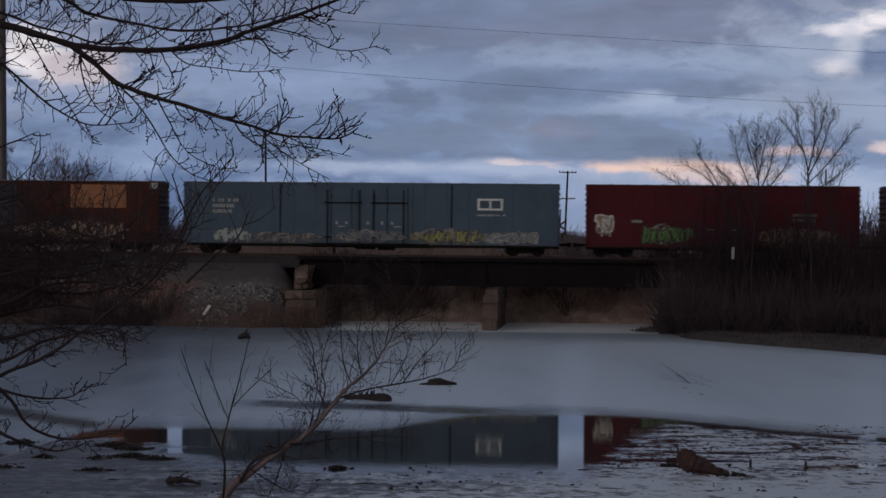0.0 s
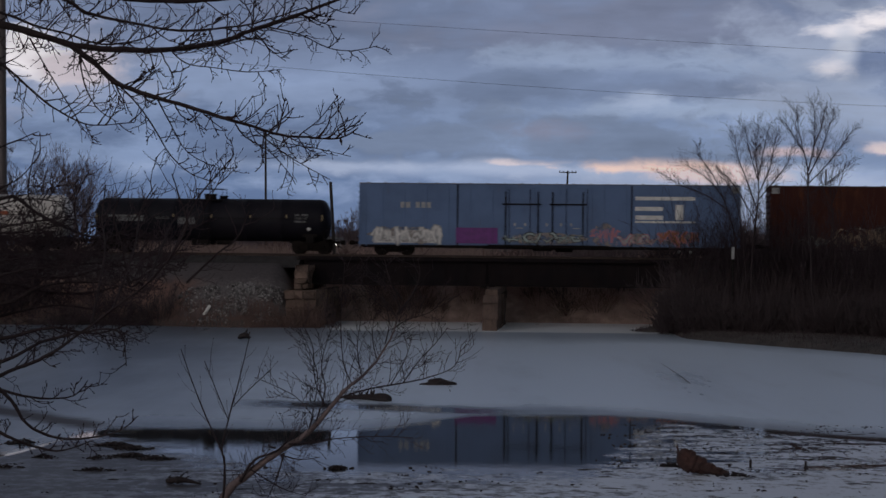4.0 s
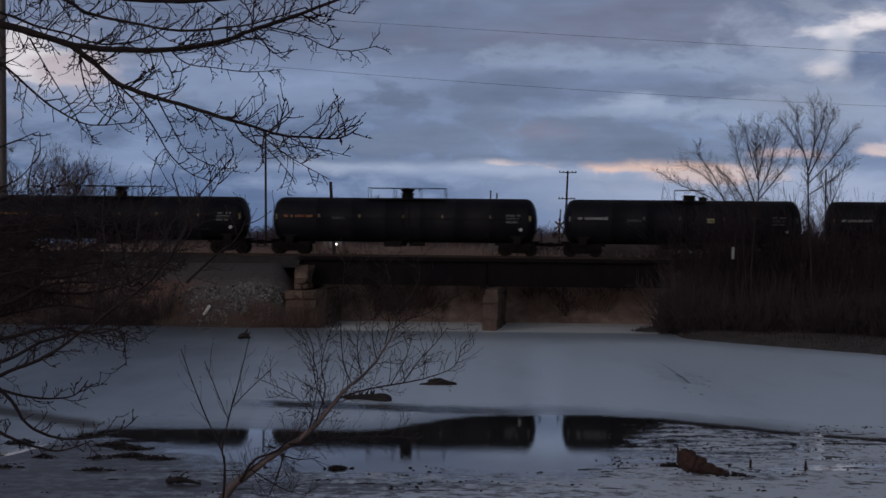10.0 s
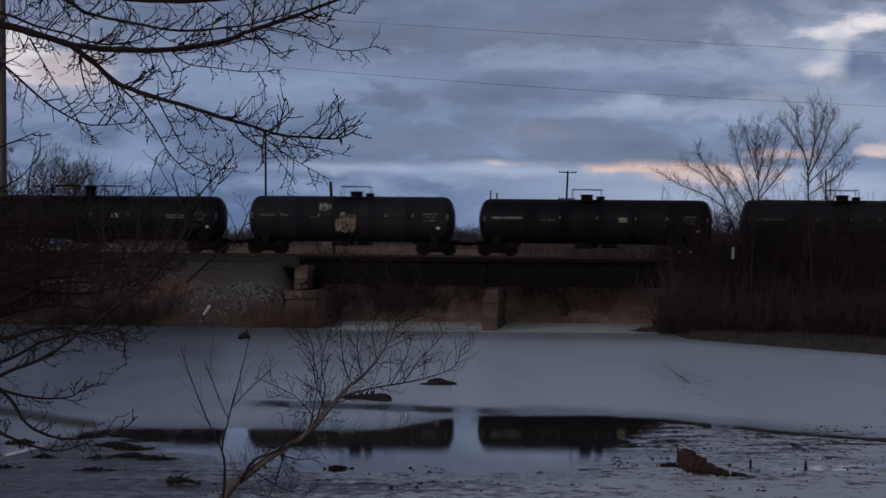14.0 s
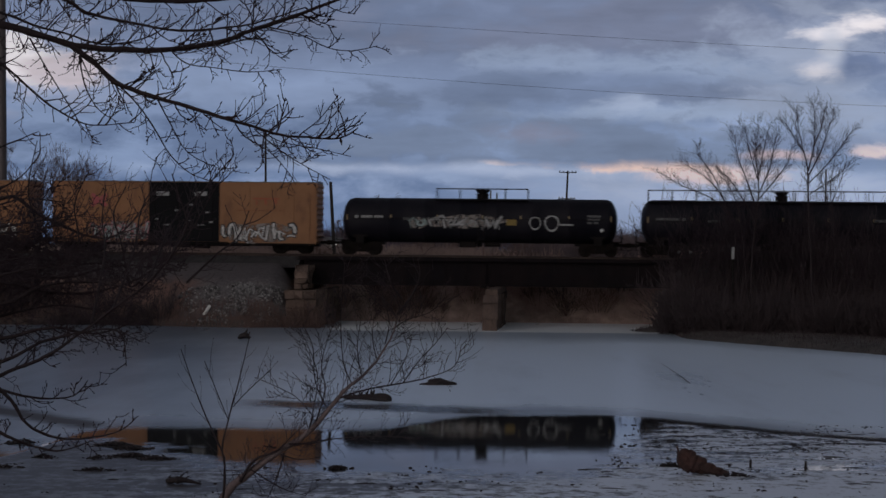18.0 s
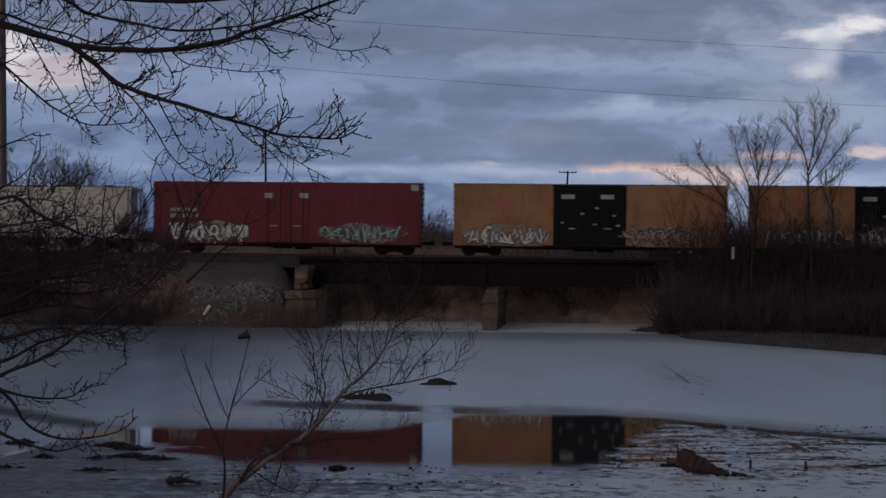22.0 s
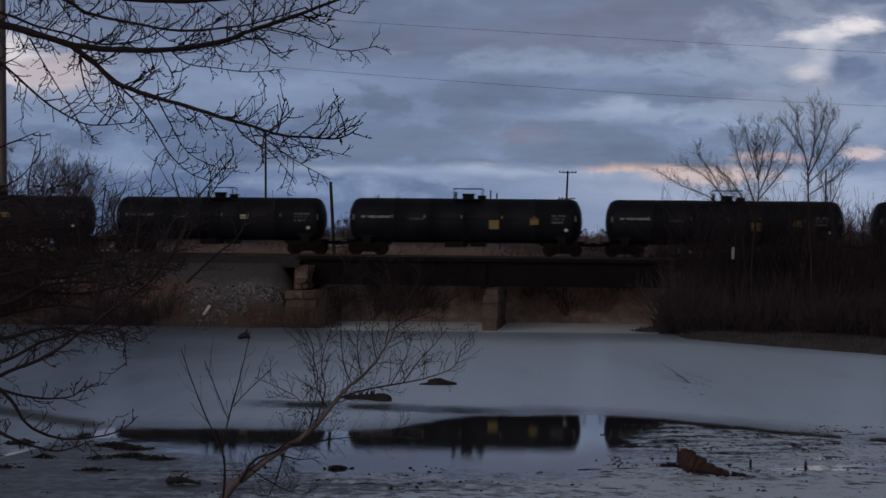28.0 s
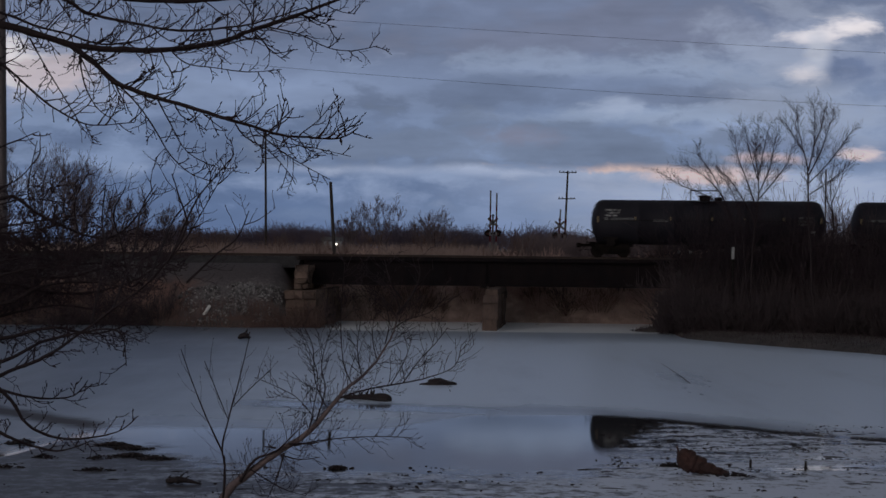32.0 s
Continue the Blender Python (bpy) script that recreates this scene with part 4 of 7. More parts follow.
def tank_car(length, label, radius=1.56, centre=2.45, paint="tank_black", fittings="mid", hatch=0.0, panels=(), rail_span=2.0, band=None, seed=1):
    """A tank car, near side at -y. hatch: place of the top fittings along the shell."""
    rng = random.Random(seed)
    car = thing("tank_car", label, "tank car", "cars of the passing train")
    L = length / 2
    # shell: a lathe with dished ends and faint ring seams
    prof = [(-L, 0.0), (-L + 0.015, 0.35), (-L + 0.07, 0.7), (-L + 0.17, 1.02), (-L + 0.31, 1.29), (-L + 0.47, 1.45), (-L + 0.66, 1.53), (-L + 0.85, 1.56)]
    seams = max(3, int(length / 2.6))
    mid = []
    for i in range(1, seams):
        x = -L + 0.85 + (length - 1.7) * i / seams
        mid += [(x - 0.05, 1.56), (x - 0.045, 1.566), (x + 0.045, 1.566), (x + 0.05, 1.56)]
    prof = prof + mid + [(-x, r) for x, r in reversed(prof)]
    k = 40
    vs, fs = [], []
    for x, r in prof:
        r *= radius / 1.56
        for j in range(k):
            a = 2 * math.pi * j / k
            vs.append((x, -math.cos(a) * r, centre + math.sin(a) * r))
    for i in range(len(prof) - 1):
        for j in range(k):
            fs.append((i * k + j, i * k + (j + 1) % k, (i + 1) * k + (j + 1) % k, (i + 1) * k + j))
    shell = new("shell", mesh_of("shell", vs, fs, M[paint], True))
    shell.parent = car
    R = radius
    if band:
        bm = bmesh.new()
        bmesh.ops.create_cone(bm, cap_ends=False, segments=48, radius1=R + 0.02, radius2=R + 0.02, depth=band[1] - band[0], matrix=Matrix.Translation(((band[0] + band[1]) / 2, 0, centre)) @ Matrix.Rotation(math.pi / 2, 4, "Y"))
        part("centre_band", bm, M["tank_black"], car, "broad black band round the middle", smooth=True)
    # saddles, stub sills, brake gear
    tx = L - 1.35
    for sign in (-1, 1):
        x = sign * tx
        bm = box(x - 0.5, x + 0.5, -1.15, 1.15, centre - R * 0.78, centre - R * 0.55)
        add_box(bm, x - 0.28, x + 0.28, -1.3, 1.3, 0.78, centre - R * 0.7)
        part("saddle", bm, M["under"], car)
        part("stub_sill", box(min(sign * (tx - 1.6), sign * (L + 0.15)), max(sign * (tx - 1.6), sign * (L + 0.15)), -0.3, 0.3, 0.72, 1.02, bevel=0.02), M["under"], car)
        add_truck(car, x)
        add_coupler(car, sign * (L + 0.1), sign)
        # end platform, with a bent hand rail and a step at each side
        plate = part("end_platform", box(sign * L - 0.35, sign * L + 0.35, -1.45, 1.45, 1.0, 1.05), M["under"], car, "steel end platform")
        for y in (-1.42, 1.42):
            t = Tubes()
            t.add([Vector((sign * (L + 0.3), y, 0.5)), Vector((sign * (L + 0.3), y, 1.9)), Vector((sign * (L + 0.24), y, 1.95)), Vector((sign * (L - 0.3), y, 1.52)), Vector((sign * (L - 0.35), y, 1.45)), Vector((sign * (L - 0.35), y, 0.5))], [0.027] * 6, 6)
            hr = new("hand_rail", t.mesh("hand_rail", M["under"]))
            hr.parent = plate
            part("step", box(sign * (L + 0.3) - 0.2, sign * (L + 0.3) + 0.2, y - 0.05, y + 0.05, 0.48, 0.52), M["under"], plate)
    bm = box(-1.4, -0.2, -0.7, -0.2, centre - R - 0.32, centre - R + 0.1, bevel=0.03)
    add_rod(bm, (0.4, -0.5, centre - R - 0.1), (1.5, -0.5, centre - R - 0.1), 0.16, 10)
    part("brake_gear", bm, M["under"], car)
    part("outlet_valve", rod((0, 0, centre - R - 0.28), (0, 0, centre - R + 0.1), 0.2, 10), M["under"], car)
    # top fittings
    top = centre + R
    dome = bmesh.new()
    add_rod(dome, (hatch, 0, top - 0.12), (hatch, 0, top + 0.26), 0.42, 18)
    add_rod(dome, (hatch, 0, top + 0.26), (hatch, 0, top + 0.34), 0.47, 18)
    part("manway", dome, M["under"], car, "squat black manway dome")
    if fittings in ("mid", "pair"):
        bm = rod((hatch + 0.95, 0, top - 0.1), (hatch + 0.95, 0, top + 0.16), 0.3, 14)
        add_rod(bm, (hatch + 0.95, 0, top + 0.16), (hatch + 0.95, 0, top + 0.22), 0.33, 14)
        part("valve_housing", bm, M["under"], car)
    if fittings == "pair":
        part("relief_valve", rod((hatch - 0.9, 0.1, top - 0.05), (hatch - 0.9, 0.1, top + 0.45), 0.09, 8), M["under"], car)
    if fittings == "funnel":
        part("hatch_cover", rod((hatch, 0, top + 0.3), (hatch, 0, top + 0.62), 0.28, 14, r2=0.55), M["under"], car, "upright cone-shaped hatch cover")
    plat = bmesh.new()
    a, b = hatch - rail_span * 0.5, hatch + rail_span * 0.5
    posts = max(2, int(rail_span / 1.6) + 1)
    for y in (-0.75, 0.75):
        add_box(plat, a, b, y - 0.22, y + 0.22, top - 0.16, top - 0.12)
        for i in range(posts):
            x = a + (b - a) * i / (posts - 1)
            add_rod(plat, (x, y, top - 0.2), (x, y, top + 0.68), 0.024, 5)
        add_rod(plat, (a, y, top + 0.68), (b, y, top + 0.68), 0.022, 5)
    for x in (a, b):
        add_rod(plat, (x, -0.75, top + 0.68), (x, 0.75, top + 0.68), 0.022, 5)
    part("platform", plat, M["under"], car, "railed platform on top of the tank")
    for side in (-1, 1):
        lad = bmesh.new()
        m = add_ladder(bmesh.new(), hatch, side * (R + 0.1), 0.9, centre + 0.3)
        tmp = bpy.data.meshes.new("tmp")
        m.to_mesh(tmp)
        m.free()
        lad.from_mesh(tmp)
        bpy.data.meshes.remove(tmp)
        for dx in (-0.21, 0.21):
            last = (hatch + dx, side * (R + 0.1), centre + 0.3)
            for j in range(1, 6):
                q = math.radians(10 + j * 12)
                nxt = (hatch + dx, side * (R + 0.1) * math.cos(q), centre + (R + 0.1) * math.sin(q))
                add_rod(lad, last, nxt, 0.022, 5)
                last = nxt
        part("ladder", lad, M["under"], car)
    # long hand rail along each side, and marker strips
    for side in (-1, 1):
        part("hand_rail", rod((-L + 0.7, side * (R + 0.12), centre + 0.1), (L - 0.7, side * (R + 0.12), centre + 0.1), 0.018, 5), M["under"], car)
    strip = None
    for i in range(7):
        x = -L + 0.45 + (length - 0.9) * i / 6 + (0 if i in (0, 6) else rng.uniform(-0.3, 0.3))
        if strip is None:
            strip = part("marker_strip", box(-0.045, 0.045, -R - 0.022, -R - 0.004, -0.2, 0.2), M["marker"] if seed % 3 else M["dim_white"], car, "narrow reflective strip")
            strip.location = (x, 0.03, centre + 0.16)
        else:
            share("marker_strip", strip.data, car, pose(x, 0.03, centre + 0.16))
    # lettering, data panel, placard, stickers; panels: (kind, place, height, width)
    side_y = lambda z: -math.sqrt(max(R * R - (z - centre) ** 2, 0.01)) - 0.02
    for kind, px, pz, w, h, mat in panels:
        if kind == "text":
            text_bars(car, px, centre + pz, 1, (w,), h, -R - 0.015, M[mat])
        elif kind == "block":
            text_bars(car, px, centre + pz, 3, (w, w * 0.9, w * 0.8), h / 4.2, -R - 0.012, M[mat], "data_panel")
        elif kind == "diamond":
            z = centre + pz
            bm = box(-w / 2, w / 2, -0.012, 0, -w / 2, w / 2)
            ob = part("placard", bm, M[mat], car, "small white diamond placard")
            ob.matrix_basis = pose(px, side_y(z) - 0.06, z, 0, 45, 0)
        else:
            z = centre + pz
            ob = part("sticker", box(px - w / 2, px + w / 2, -0.01, 0, -h / 2, h / 2), M[mat], car)
            ob.location = (0, -R - 0.022, z)
    return car


def hopper_car(length, label):
    car = thing("hopper_car", label, "hopper car", "cars of the passing train")
    L, W, top = length / 2, 1.5, 4.62

    # body with sloped lower ends and slightly bulged sides
    bm = bmesh.new()
    out = [(-L + 0.4, 4.35), (L - 0.4, 4.35), (L - 0.4, 2.95), (L - 1.75, 1.3), (-L + 1.75, 1.3), (-L + 0.4, 2.95)]
    rings = [[bm.verts.new((x * q, y, 2.8 + (z - 2.8) * q)) for x, z in out] for y, q in ((-1.53, 0.93), (-1.46, 1.0), (1.46, 1.0), (1.53, 0.93))]
    n = len(out)
    for a, b in zip(rings, rings[1:]):
        for i in range(n):
            bm.faces.new((a[i], a[(i + 1) % n], b[(i + 1) % n], b[i]))
    bm.faces.new(rings[0])
    bm.faces.new(rings[-1][::-1])
    part("body", bm, M["paint_beige"], car, "smooth beige hopper sides")
    part("top_chord", box(-L + 0.1, L - 0.1, -1.52, 1.52, 4.35, 4.55, bevel=0.03), M["paint_beige"], car)
    part("side_sill", box(-L + 0.15, L - 0.15, -1.56, 1.56, 1.0, 1.3, bevel=0.02), M["paint_beige"], car)
    roof = bmesh.new()
    for y in (-0.7, 0.7):
        add_box(roof, -L + 0.1, L - 0.1, y - 0.25, y + 0.25, 4.62, 4.65)
    part("running_board", roof, M["roof_steel"], car)
    for i in range(6):
        x = -L + 2 + i * (length - 4) / 5
        part("hatch_cover", box(x - 0.35, x + 0.35, -0.4, 0.4, 4.55, 4.72, bevel=0.04), M["roof_steel"], car)
    for i in range(6):
        x = -L + 2.6 + i * (length - 5.2) / 5
        part("side_mark", box(x - 0.3, x + 0.3, -1.575, -1.565, 1.27, 1.33), M["under"], car)
    for x in (-4.2, -1.4, 1.4, 4.2):
        cone = bmesh.new()
        bmesh.ops.create_cone(cone, cap_ends=True, segments=4, radius1=0.4, radius2=0.95, depth=0.62, matrix=Matrix.Translation((x, 0, 0.68)) @ Matrix.Rotation(math.pi / 4, 4, "Z"))
        part("outlet_chute", cone, M["under"], car, "sloped discharge chute")
    for sign in (-1, 1):
        e = sign * (L - 0.2)
        fr = bmesh.new()
        for y in (-1.45, 1.45):
            add_box(fr, e - 0.06, e + 0.06, y - 0.05, y + 0.05, 1.0, 4.5)
            add_rod(fr, (sign * (L - 1.7), y, 1.25), (sign * (L - 0.35), y, 2.95), 0.07, 6)
        add_box(fr, e - 0.06, e + 0.06, -1.45, 1.45, 4.35, 4.5)
        part("end_frame", fr, M["paint_beige"], car)
        lad = add_ladder(bmesh.new(), sign * (L - 0.42), -1.56, 0.8, 2.4)
        part("ladder", lad, M["under"], car)
        part("brake_cylinder", rod((sign * (L - 0.95), -0.5, 1.5), (sign * (L - 0.95), 0.5, 1.5), 0.25, 10), M["under"], car)
        add_truck(car, sign * (L - 1.75))
        add_coupler(car, sign * (L - 0.1), sign)
    text_bars(car, -6.6, 2.75, 2, (0.9, 1.1), 0.17, -1.56, M["dim_white"])
    return car


# places of the cars' middles along the line at the start, and how the train runs
SPEED, GAIN = 17.272, 0.00743


def logo_bars(car, x, z, y, mat, rows):
    """A company mark as plain shapes; rows: (x0, x1, z0, z1) from its corner."""
    bm = bmesh.new()
    for a, b, c, d in rows:
        add_box(bm, x + a, x + b, y - 0.008, y, z + c, z + d)
    return part("company_mark", bm, M[mat], car, "plain company mark")


def cross_mark(car, x, z, size, y, mat):
    """A painted diagonal cross with a bar, worn."""
    bm = bmesh.new()
    for turn in (38, -38, 0):
        bmesh.ops.create_cube(bm, size=1.0, matrix=pose(x, y, z, 0, turn, 0) @ Matrix.Diagonal((size * (1.0 if turn else 0.7), 0.008 + abs(turn) * 0.00004 + (0.001 if turn > 0 else 0), size * 0.2, 1)))
    return part("company_mark", bm, M[mat], car, "worn red painted cross")


def ring_mark(car, x, z, r, y, mat):
    """A loosely sprayed ring."""
    bm = bmesh.new()
    rows = []
    for k in range(21):
        a = 2 * math.pi * k / 20
        rows.append([bm.verts.new((x + math.cos(a) * q, y, z + math.sin(a) * q * 1.1)) for q in (r * 0.8, r * (1.0 + 0.06 * math.sin(3 * a)))])
    for a, b in zip(rows, rows[1:]):
        bm.faces.new((a[0], a[1], b[1], b[0]))
    return part("graffiti", bm, M[mat], car, "sprayed white ring")


def std(seed, txt="grime_white", yellow=True, L=16.4):
    h = L / 2
    p = [("text", -h + 1.0, 0.12, 2.0, 0.17, txt), ("block", h - 2.1, 0.28, 0.95, 0.6, "dim_white"), ("diamond", h - 1.1, -0.62, 0.2, 0.2, "white")]
    if yellow:
        p.append(("sticker", 1.9, 0.12, 0.55, 0.3, "pale_yellow"))
    p.append(("text", -h + 4.4, 0.02, 0.9, 0.14, "dim_white"))
    return p


def build_train():
    t = []
    c = boxcar(18.8, "paint_maroon", "plain dark maroon steel boxcar", style="plain")
    t.append((c, 39.8))
    c = boxcar(18.8, "paint_maroon", "dark maroon boxcar with sprayed tags", style="plain")
    spray(c, -8.6, -7.6, 1.4, 2.9, -1.57, M["spray_tan"], M["spray_pale"], 3, 2)
    spray(c, -5.4, -2.0, 1.0, 2.2, -1.57, M["green_spray"], M["spray_black"], 4, 6)
    spray(c, 2.6, 7.6, 0.9, 2.1, -1.57, M["spray_tan"], M["paint_maroon"], 5, 7)
    text_bars(c, 4.8, 2.9, 2, (1.6, 1.4), 0.2, -1.57, M["dim_white"])
    text_bars(c, -6.2, 2.4, 1, (0.6,), 0.18, -1.57, M["grime_white"])
    t.append((c, 19.36))
    c = boxcar(26.5, "paint_cn", "long faded grey-blue boxcar with a white mark", style="long")
    logo_bars(c, 7.55, 3.15, -1.575, "white", [(0, 1.78, 0.68, 0.82), (0, 0.16, 0.14, 0.68), (0, 1.78, 0, 0.14), (0.82, 0.98, 0.14, 0.68), (1.62, 1.78, 0.14, 0.68)])
    text_bars(c, 7.55, 2.75, 1, (1.9,), 0.13, -1.575, M["grime_white"])
    text_bars(c, -11.1, 3.6, 3, (1.7, 1.5, 1.8), 0.24, -1.575, M["grime_white"])
    spray(c, 2.9, 8.0, 0.8, 1.8, -1.6, M["olive"], M["spray_black"], 7, 8)
    spray(c, -11.0, -8.5, 0.8, 1.7, -1.6, M["teal"], M["grime_white"], 8, 4)
    spray(c, -8.3, -3.3, 0.8, 1.5, -1.6, M["dim_white"], M["spray_black"], 9, 5)
    spray(c, 8.1, 11.6, 0.8, 1.7, -1.6, M["dim_white"], M["grime_white"], 10, 4)
    spray(c, -2.6, 2.4, 0.9, 1.7, -1.71, M["dim_white"], M["paint_cn"], 16, 4)
    t.append((c, -5.05))
    c = boxcar(26.6, "paint_rust", "long rusted brown boxcar with a faded orange panel", style="long")
    flat_patch(c, "paint_panel", 6.9, 10.9, 3.1, 4.75, -1.572, M["orange_mark"], "faded orange paint panel")
    spray(c, -9.2, -2.9, 0.75, 2.15, -1.61, M["spray_tan"], M["paint_rust"], 11, 9)
    spray(c, 2.8, 10.8, 0.8, 2.15, -1.61, M["spray_tan"], M["paint_rust"], 12, 10)
    spray(c, -11.2, -9.4, 0.8, 1.6, -1.61, M["teal"], M["spray_tan"], 13, 2)
    t.append((c, -33.28))
    c = boxcar(26.5, "paint_gt", "long blue boxcar with a white mark", style="long")
    logo_bars(c, 6.0, 2.6, -1.575, "white", [(0, 4.1, 1.35, 1.6), (0, 1.9, 0.0, 0.3), (0, 1.9, 0.62, 0.9), (2.75, 3.3, 0.0, 1.05)])
    part("stripe", box(6.0, 10.1, -1.576, -1.57, 2.38, 2.52), M["white"], c)
    text_bars(c, -10.3, 3.3, 1, (2.1,), 0.4, -1.575, M["grime_white"])
    flat_patch(c, "paint_block", -12.2, -7.6, 0.85, 1.75, -1.585, M["spray_pale"], "roughly rolled-out white block")
    spray(c, -12.3, -7.5, 0.85, 2.0, -1.6, M["spray_pale"], M["grime_white"], 21, 8)
    spray(c, -3.0, 2.6, 0.85, 1.6, -1.71, M["teal"], M["spray_black"], 25, 5)
    spray(c, 4.9, 7.5, 0.85, 1.6, -1.6, M["teal"], M["pink"], 26, 3)
    flat_patch(c, "paint_block", -6.4, -3.5, 0.85, 1.95, -1.6, M["purple"], "flat purple sprayed block")
    spray(c, 3.0, 4.9, 0.85, 2.2, -1.6, M["pink"], M["paint_gt"], 22, 3)
    spray(c, 7.7, 10.2, 0.85, 1.9, -1.6, M["orange_mark"], M["pink"], 23, 3)
    t.append((c, -61.73))
    B = "black tank car with faint lettering"
    t.append((tank_car(17.0, "black tank car with a row of sprayed marks", seed=5, hatch=-0.2, radius=1.5, centre=2.35, panels=std(5, "dim_white", False) + [("sticker", -5.6, 0.05, 2.0, 0.4, "dim_white"), ("sticker", -1.6, -0.1, 1.2, 0.5, "dim_white")]), -85.6))
    t.append((tank_car(15.6, "white tank car with a broad black middle band", seed=6, hatch=0.0, paint="tank_white", radius=1.56, centre=2.47, fittings="pair", rail_span=4.4, band=(-2.75, 2.2),
                       panels=[("text", -6.2, 0.0, 1.7, 0.15, "dim_white"), ("sticker", 3.3, 0.2, 0.75, 0.3, "red_mark"), ("text", 4.6, -0.05, 1.1, 0.16, "dim_white")]), -103.69))
    t.append((tank_car(15.2, B, seed=7, hatch=-0.1, panels=std(7, "grime_white", True, 15.2)), -120.84))
    t.append((tank_car(16.4, B, seed=8, hatch=-0.4, panels=std(8)), -138.42))
    t.append((tank_car(16.45, B, seed=9, hatch=0.5, panels=std(9)), -156.41))
    t.append((tank_car(18.7, "long black tank car with a railed top walk", seed=10, hatch=0.2, fittings="funnel", rail_span=5.4, panels=std(10, "orange_mark", False, 18.7)), -175.83))
    t.append((tank_car(18.65, "long black tank car with a railed top walk", seed=11, hatch=0.0, fittings="funnel", rail_span=6.0, panels=std(11, "orange_mark", False, 18.65)), -196.22))
    t.append((tank_car(14.6, "short grey-black tank car", seed=12, hatch=-0.3, radius=1.6, centre=2.5, paint="tank_grey_black", panels=std(12, "dim_white", False, 14.6)), -214.53))
    t.append((tank_car(16.3, B, seed=13, hatch=-0.6, panels=std(13, "grime_white", True, 16.3)), -231.86))
    c = tank_car(14.65, "short grey-black tank car with sprayed marks", seed=14, hatch=0.3, radius=1.6, centre=2.5, paint="tank_grey_black", panels=std(14, "dim_white", False, 14.65))
    spray(c, -2.2, -1.3, 3.05, 3.6, -1.52, M["grime_white"], M["spray_black"], 31, 2)
    spray(c, -0.8, 0.5, 1.6, 2.9, -1.62, M["spray_tan"], M["spray_black"], 32, 2)
    t.append((c, -249.0))
    t.append((tank_car(19.2, "long black tank car with a railed top walk", seed=15, hatch=-0.3, fittings="funnel", rail_span=6.0, panels=std(15, "grime_white", True, 19.2) + [("sticker", 6.2, 0.1, 1.3, 0.3, "dim_white")]), -267.6))
    t.append((tank_car(19.4, "long black tank car, rails along its whole top", seed=16, hatch=0.0, fittings="funnel", rail_span=18.4, panels=std(16, "dim_white", False, 19.4) + [("text", 6.2, 0.1, 2.0, 0.2, "dim_white")]), -288.56))
    c = tank_car(19.3, "long black tank car with a pale sprayed strip", seed=17, hatch=0.2, fittings="funnel", rail_span=6.4, panels=std(17, "grime_white", False, 19.3) + [("sticker", 2.3, -0.1, 0.7, 0.45, "yellow_mark")])
    spray(c, -3.4, 1.7, 1.9, 2.8, -1.6, M["grime_white"], M["dim_white"], 33, 5)
    spray(c, -4.8, -3.6, 1.9, 2.6, -1.6, M["teal"], M["spray_black"], 34, 2)
    ring_mark(c, 3.95, 2.3, 0.42, -1.6, "grime_white")
    ring_mark(c, 5.1, 2.3, 0.52, -1.6, "grime_white")
    flat_patch(c, "graffiti", 5.6, 6.6, 2.15, 2.25, -1.6, M["grime_white"], "sprayed white dash")
    t.append((c, -309.53))
    for k, (s0, tags) in enumerate(((-330.32, [(-6.6, -2.6, "teal", "pink"), (2.9, 7.9, "spray_pale", "spray_black")]), (-350.93, [(-8.4, -2.6, "spray_pale", "spray_black"), (-2.2, 2.2, "spray_pale", "spray_black"), (2.6, 8.3, "spray_pale", "spray_black")]),
                                    (-371.5, [(-8.6, -2.8, "spray_pale", "spray_black"), (2.4, 8.2, "spray_tan", "spray_black")]))):
        c = boxcar(19.0, "paint_yellow", "weathered yellow boxcar with black doors and graffiti", style="yellow")
        for j, (a, b, m1, m2) in enumerate(tags):
            spray(c, a, b, 0.8, 2.1, -1.66 if -2.5 < a < 0 else -1.6, M[m1], M[m2], 40 + k * 5 + j, 6)
        logo_bars(c, 4.9, 3.4, -1.575, "red_mark", [(0, 1.9, 0.38, 0.5), (0.2, 0.36, 0, 0.36), (0.85, 1.01, 0, 0.36), (1.5, 1.75, 0.05, 0.36)])
        cross_mark(c, -6.1, 3.65, 1.35, -1.575, "pink_mark")
        text_bars(c, -6.9, 2.5, 2, (1.3, 1.1), 0.17, -1.575, M["orange_mark"])
        text_bars(c, 3.8, 2.95, 1, (3.4,), 0.1, -1.575, M["orange_mark"])
        for q, (x, z) in enumerate(((-1.9, 2.3), (-0.5, 2.9), (0.4, 2.2), (0.5, 3.3), (1.7, 2.8), (2.0, 2.1), (-1.2, 1.9))):
            flat_patch(c, "door_sticker", x - 0.1 - 0.03 * (q % 3), x + 0.1, z, z + 0.1 + 0.04 * (q % 2), -1.66, M["grime_white"])
        for x in (-1.5, 1.2):
            flat_patch(c, "door_plate", x - 0.45, x + 0.45, 4.0, 4.3, -1.66, M["grime_white"], "pale door plate")
        t.append((c, s0))
    c = boxcar(19.0, "paint_red", "dull red boxcar with pale graffiti", style="plain")
    spray(c, -8.3, -2.6, 0.85, 2.2, -1.6, M["spray_pale"], M["spray_black"], 61, 7)
    spray(c, 2.6, 8.1, 0.85, 2.1, -1.6, M["teal"], M["spray_black"], 62, 6)
    for x in (-1.2, 1.3):
        flat_patch(c, "door_plate", x - 0.3, x + 0.3, 3.9, 4.25, -1.66, M["grime_white"], "pale door plate")
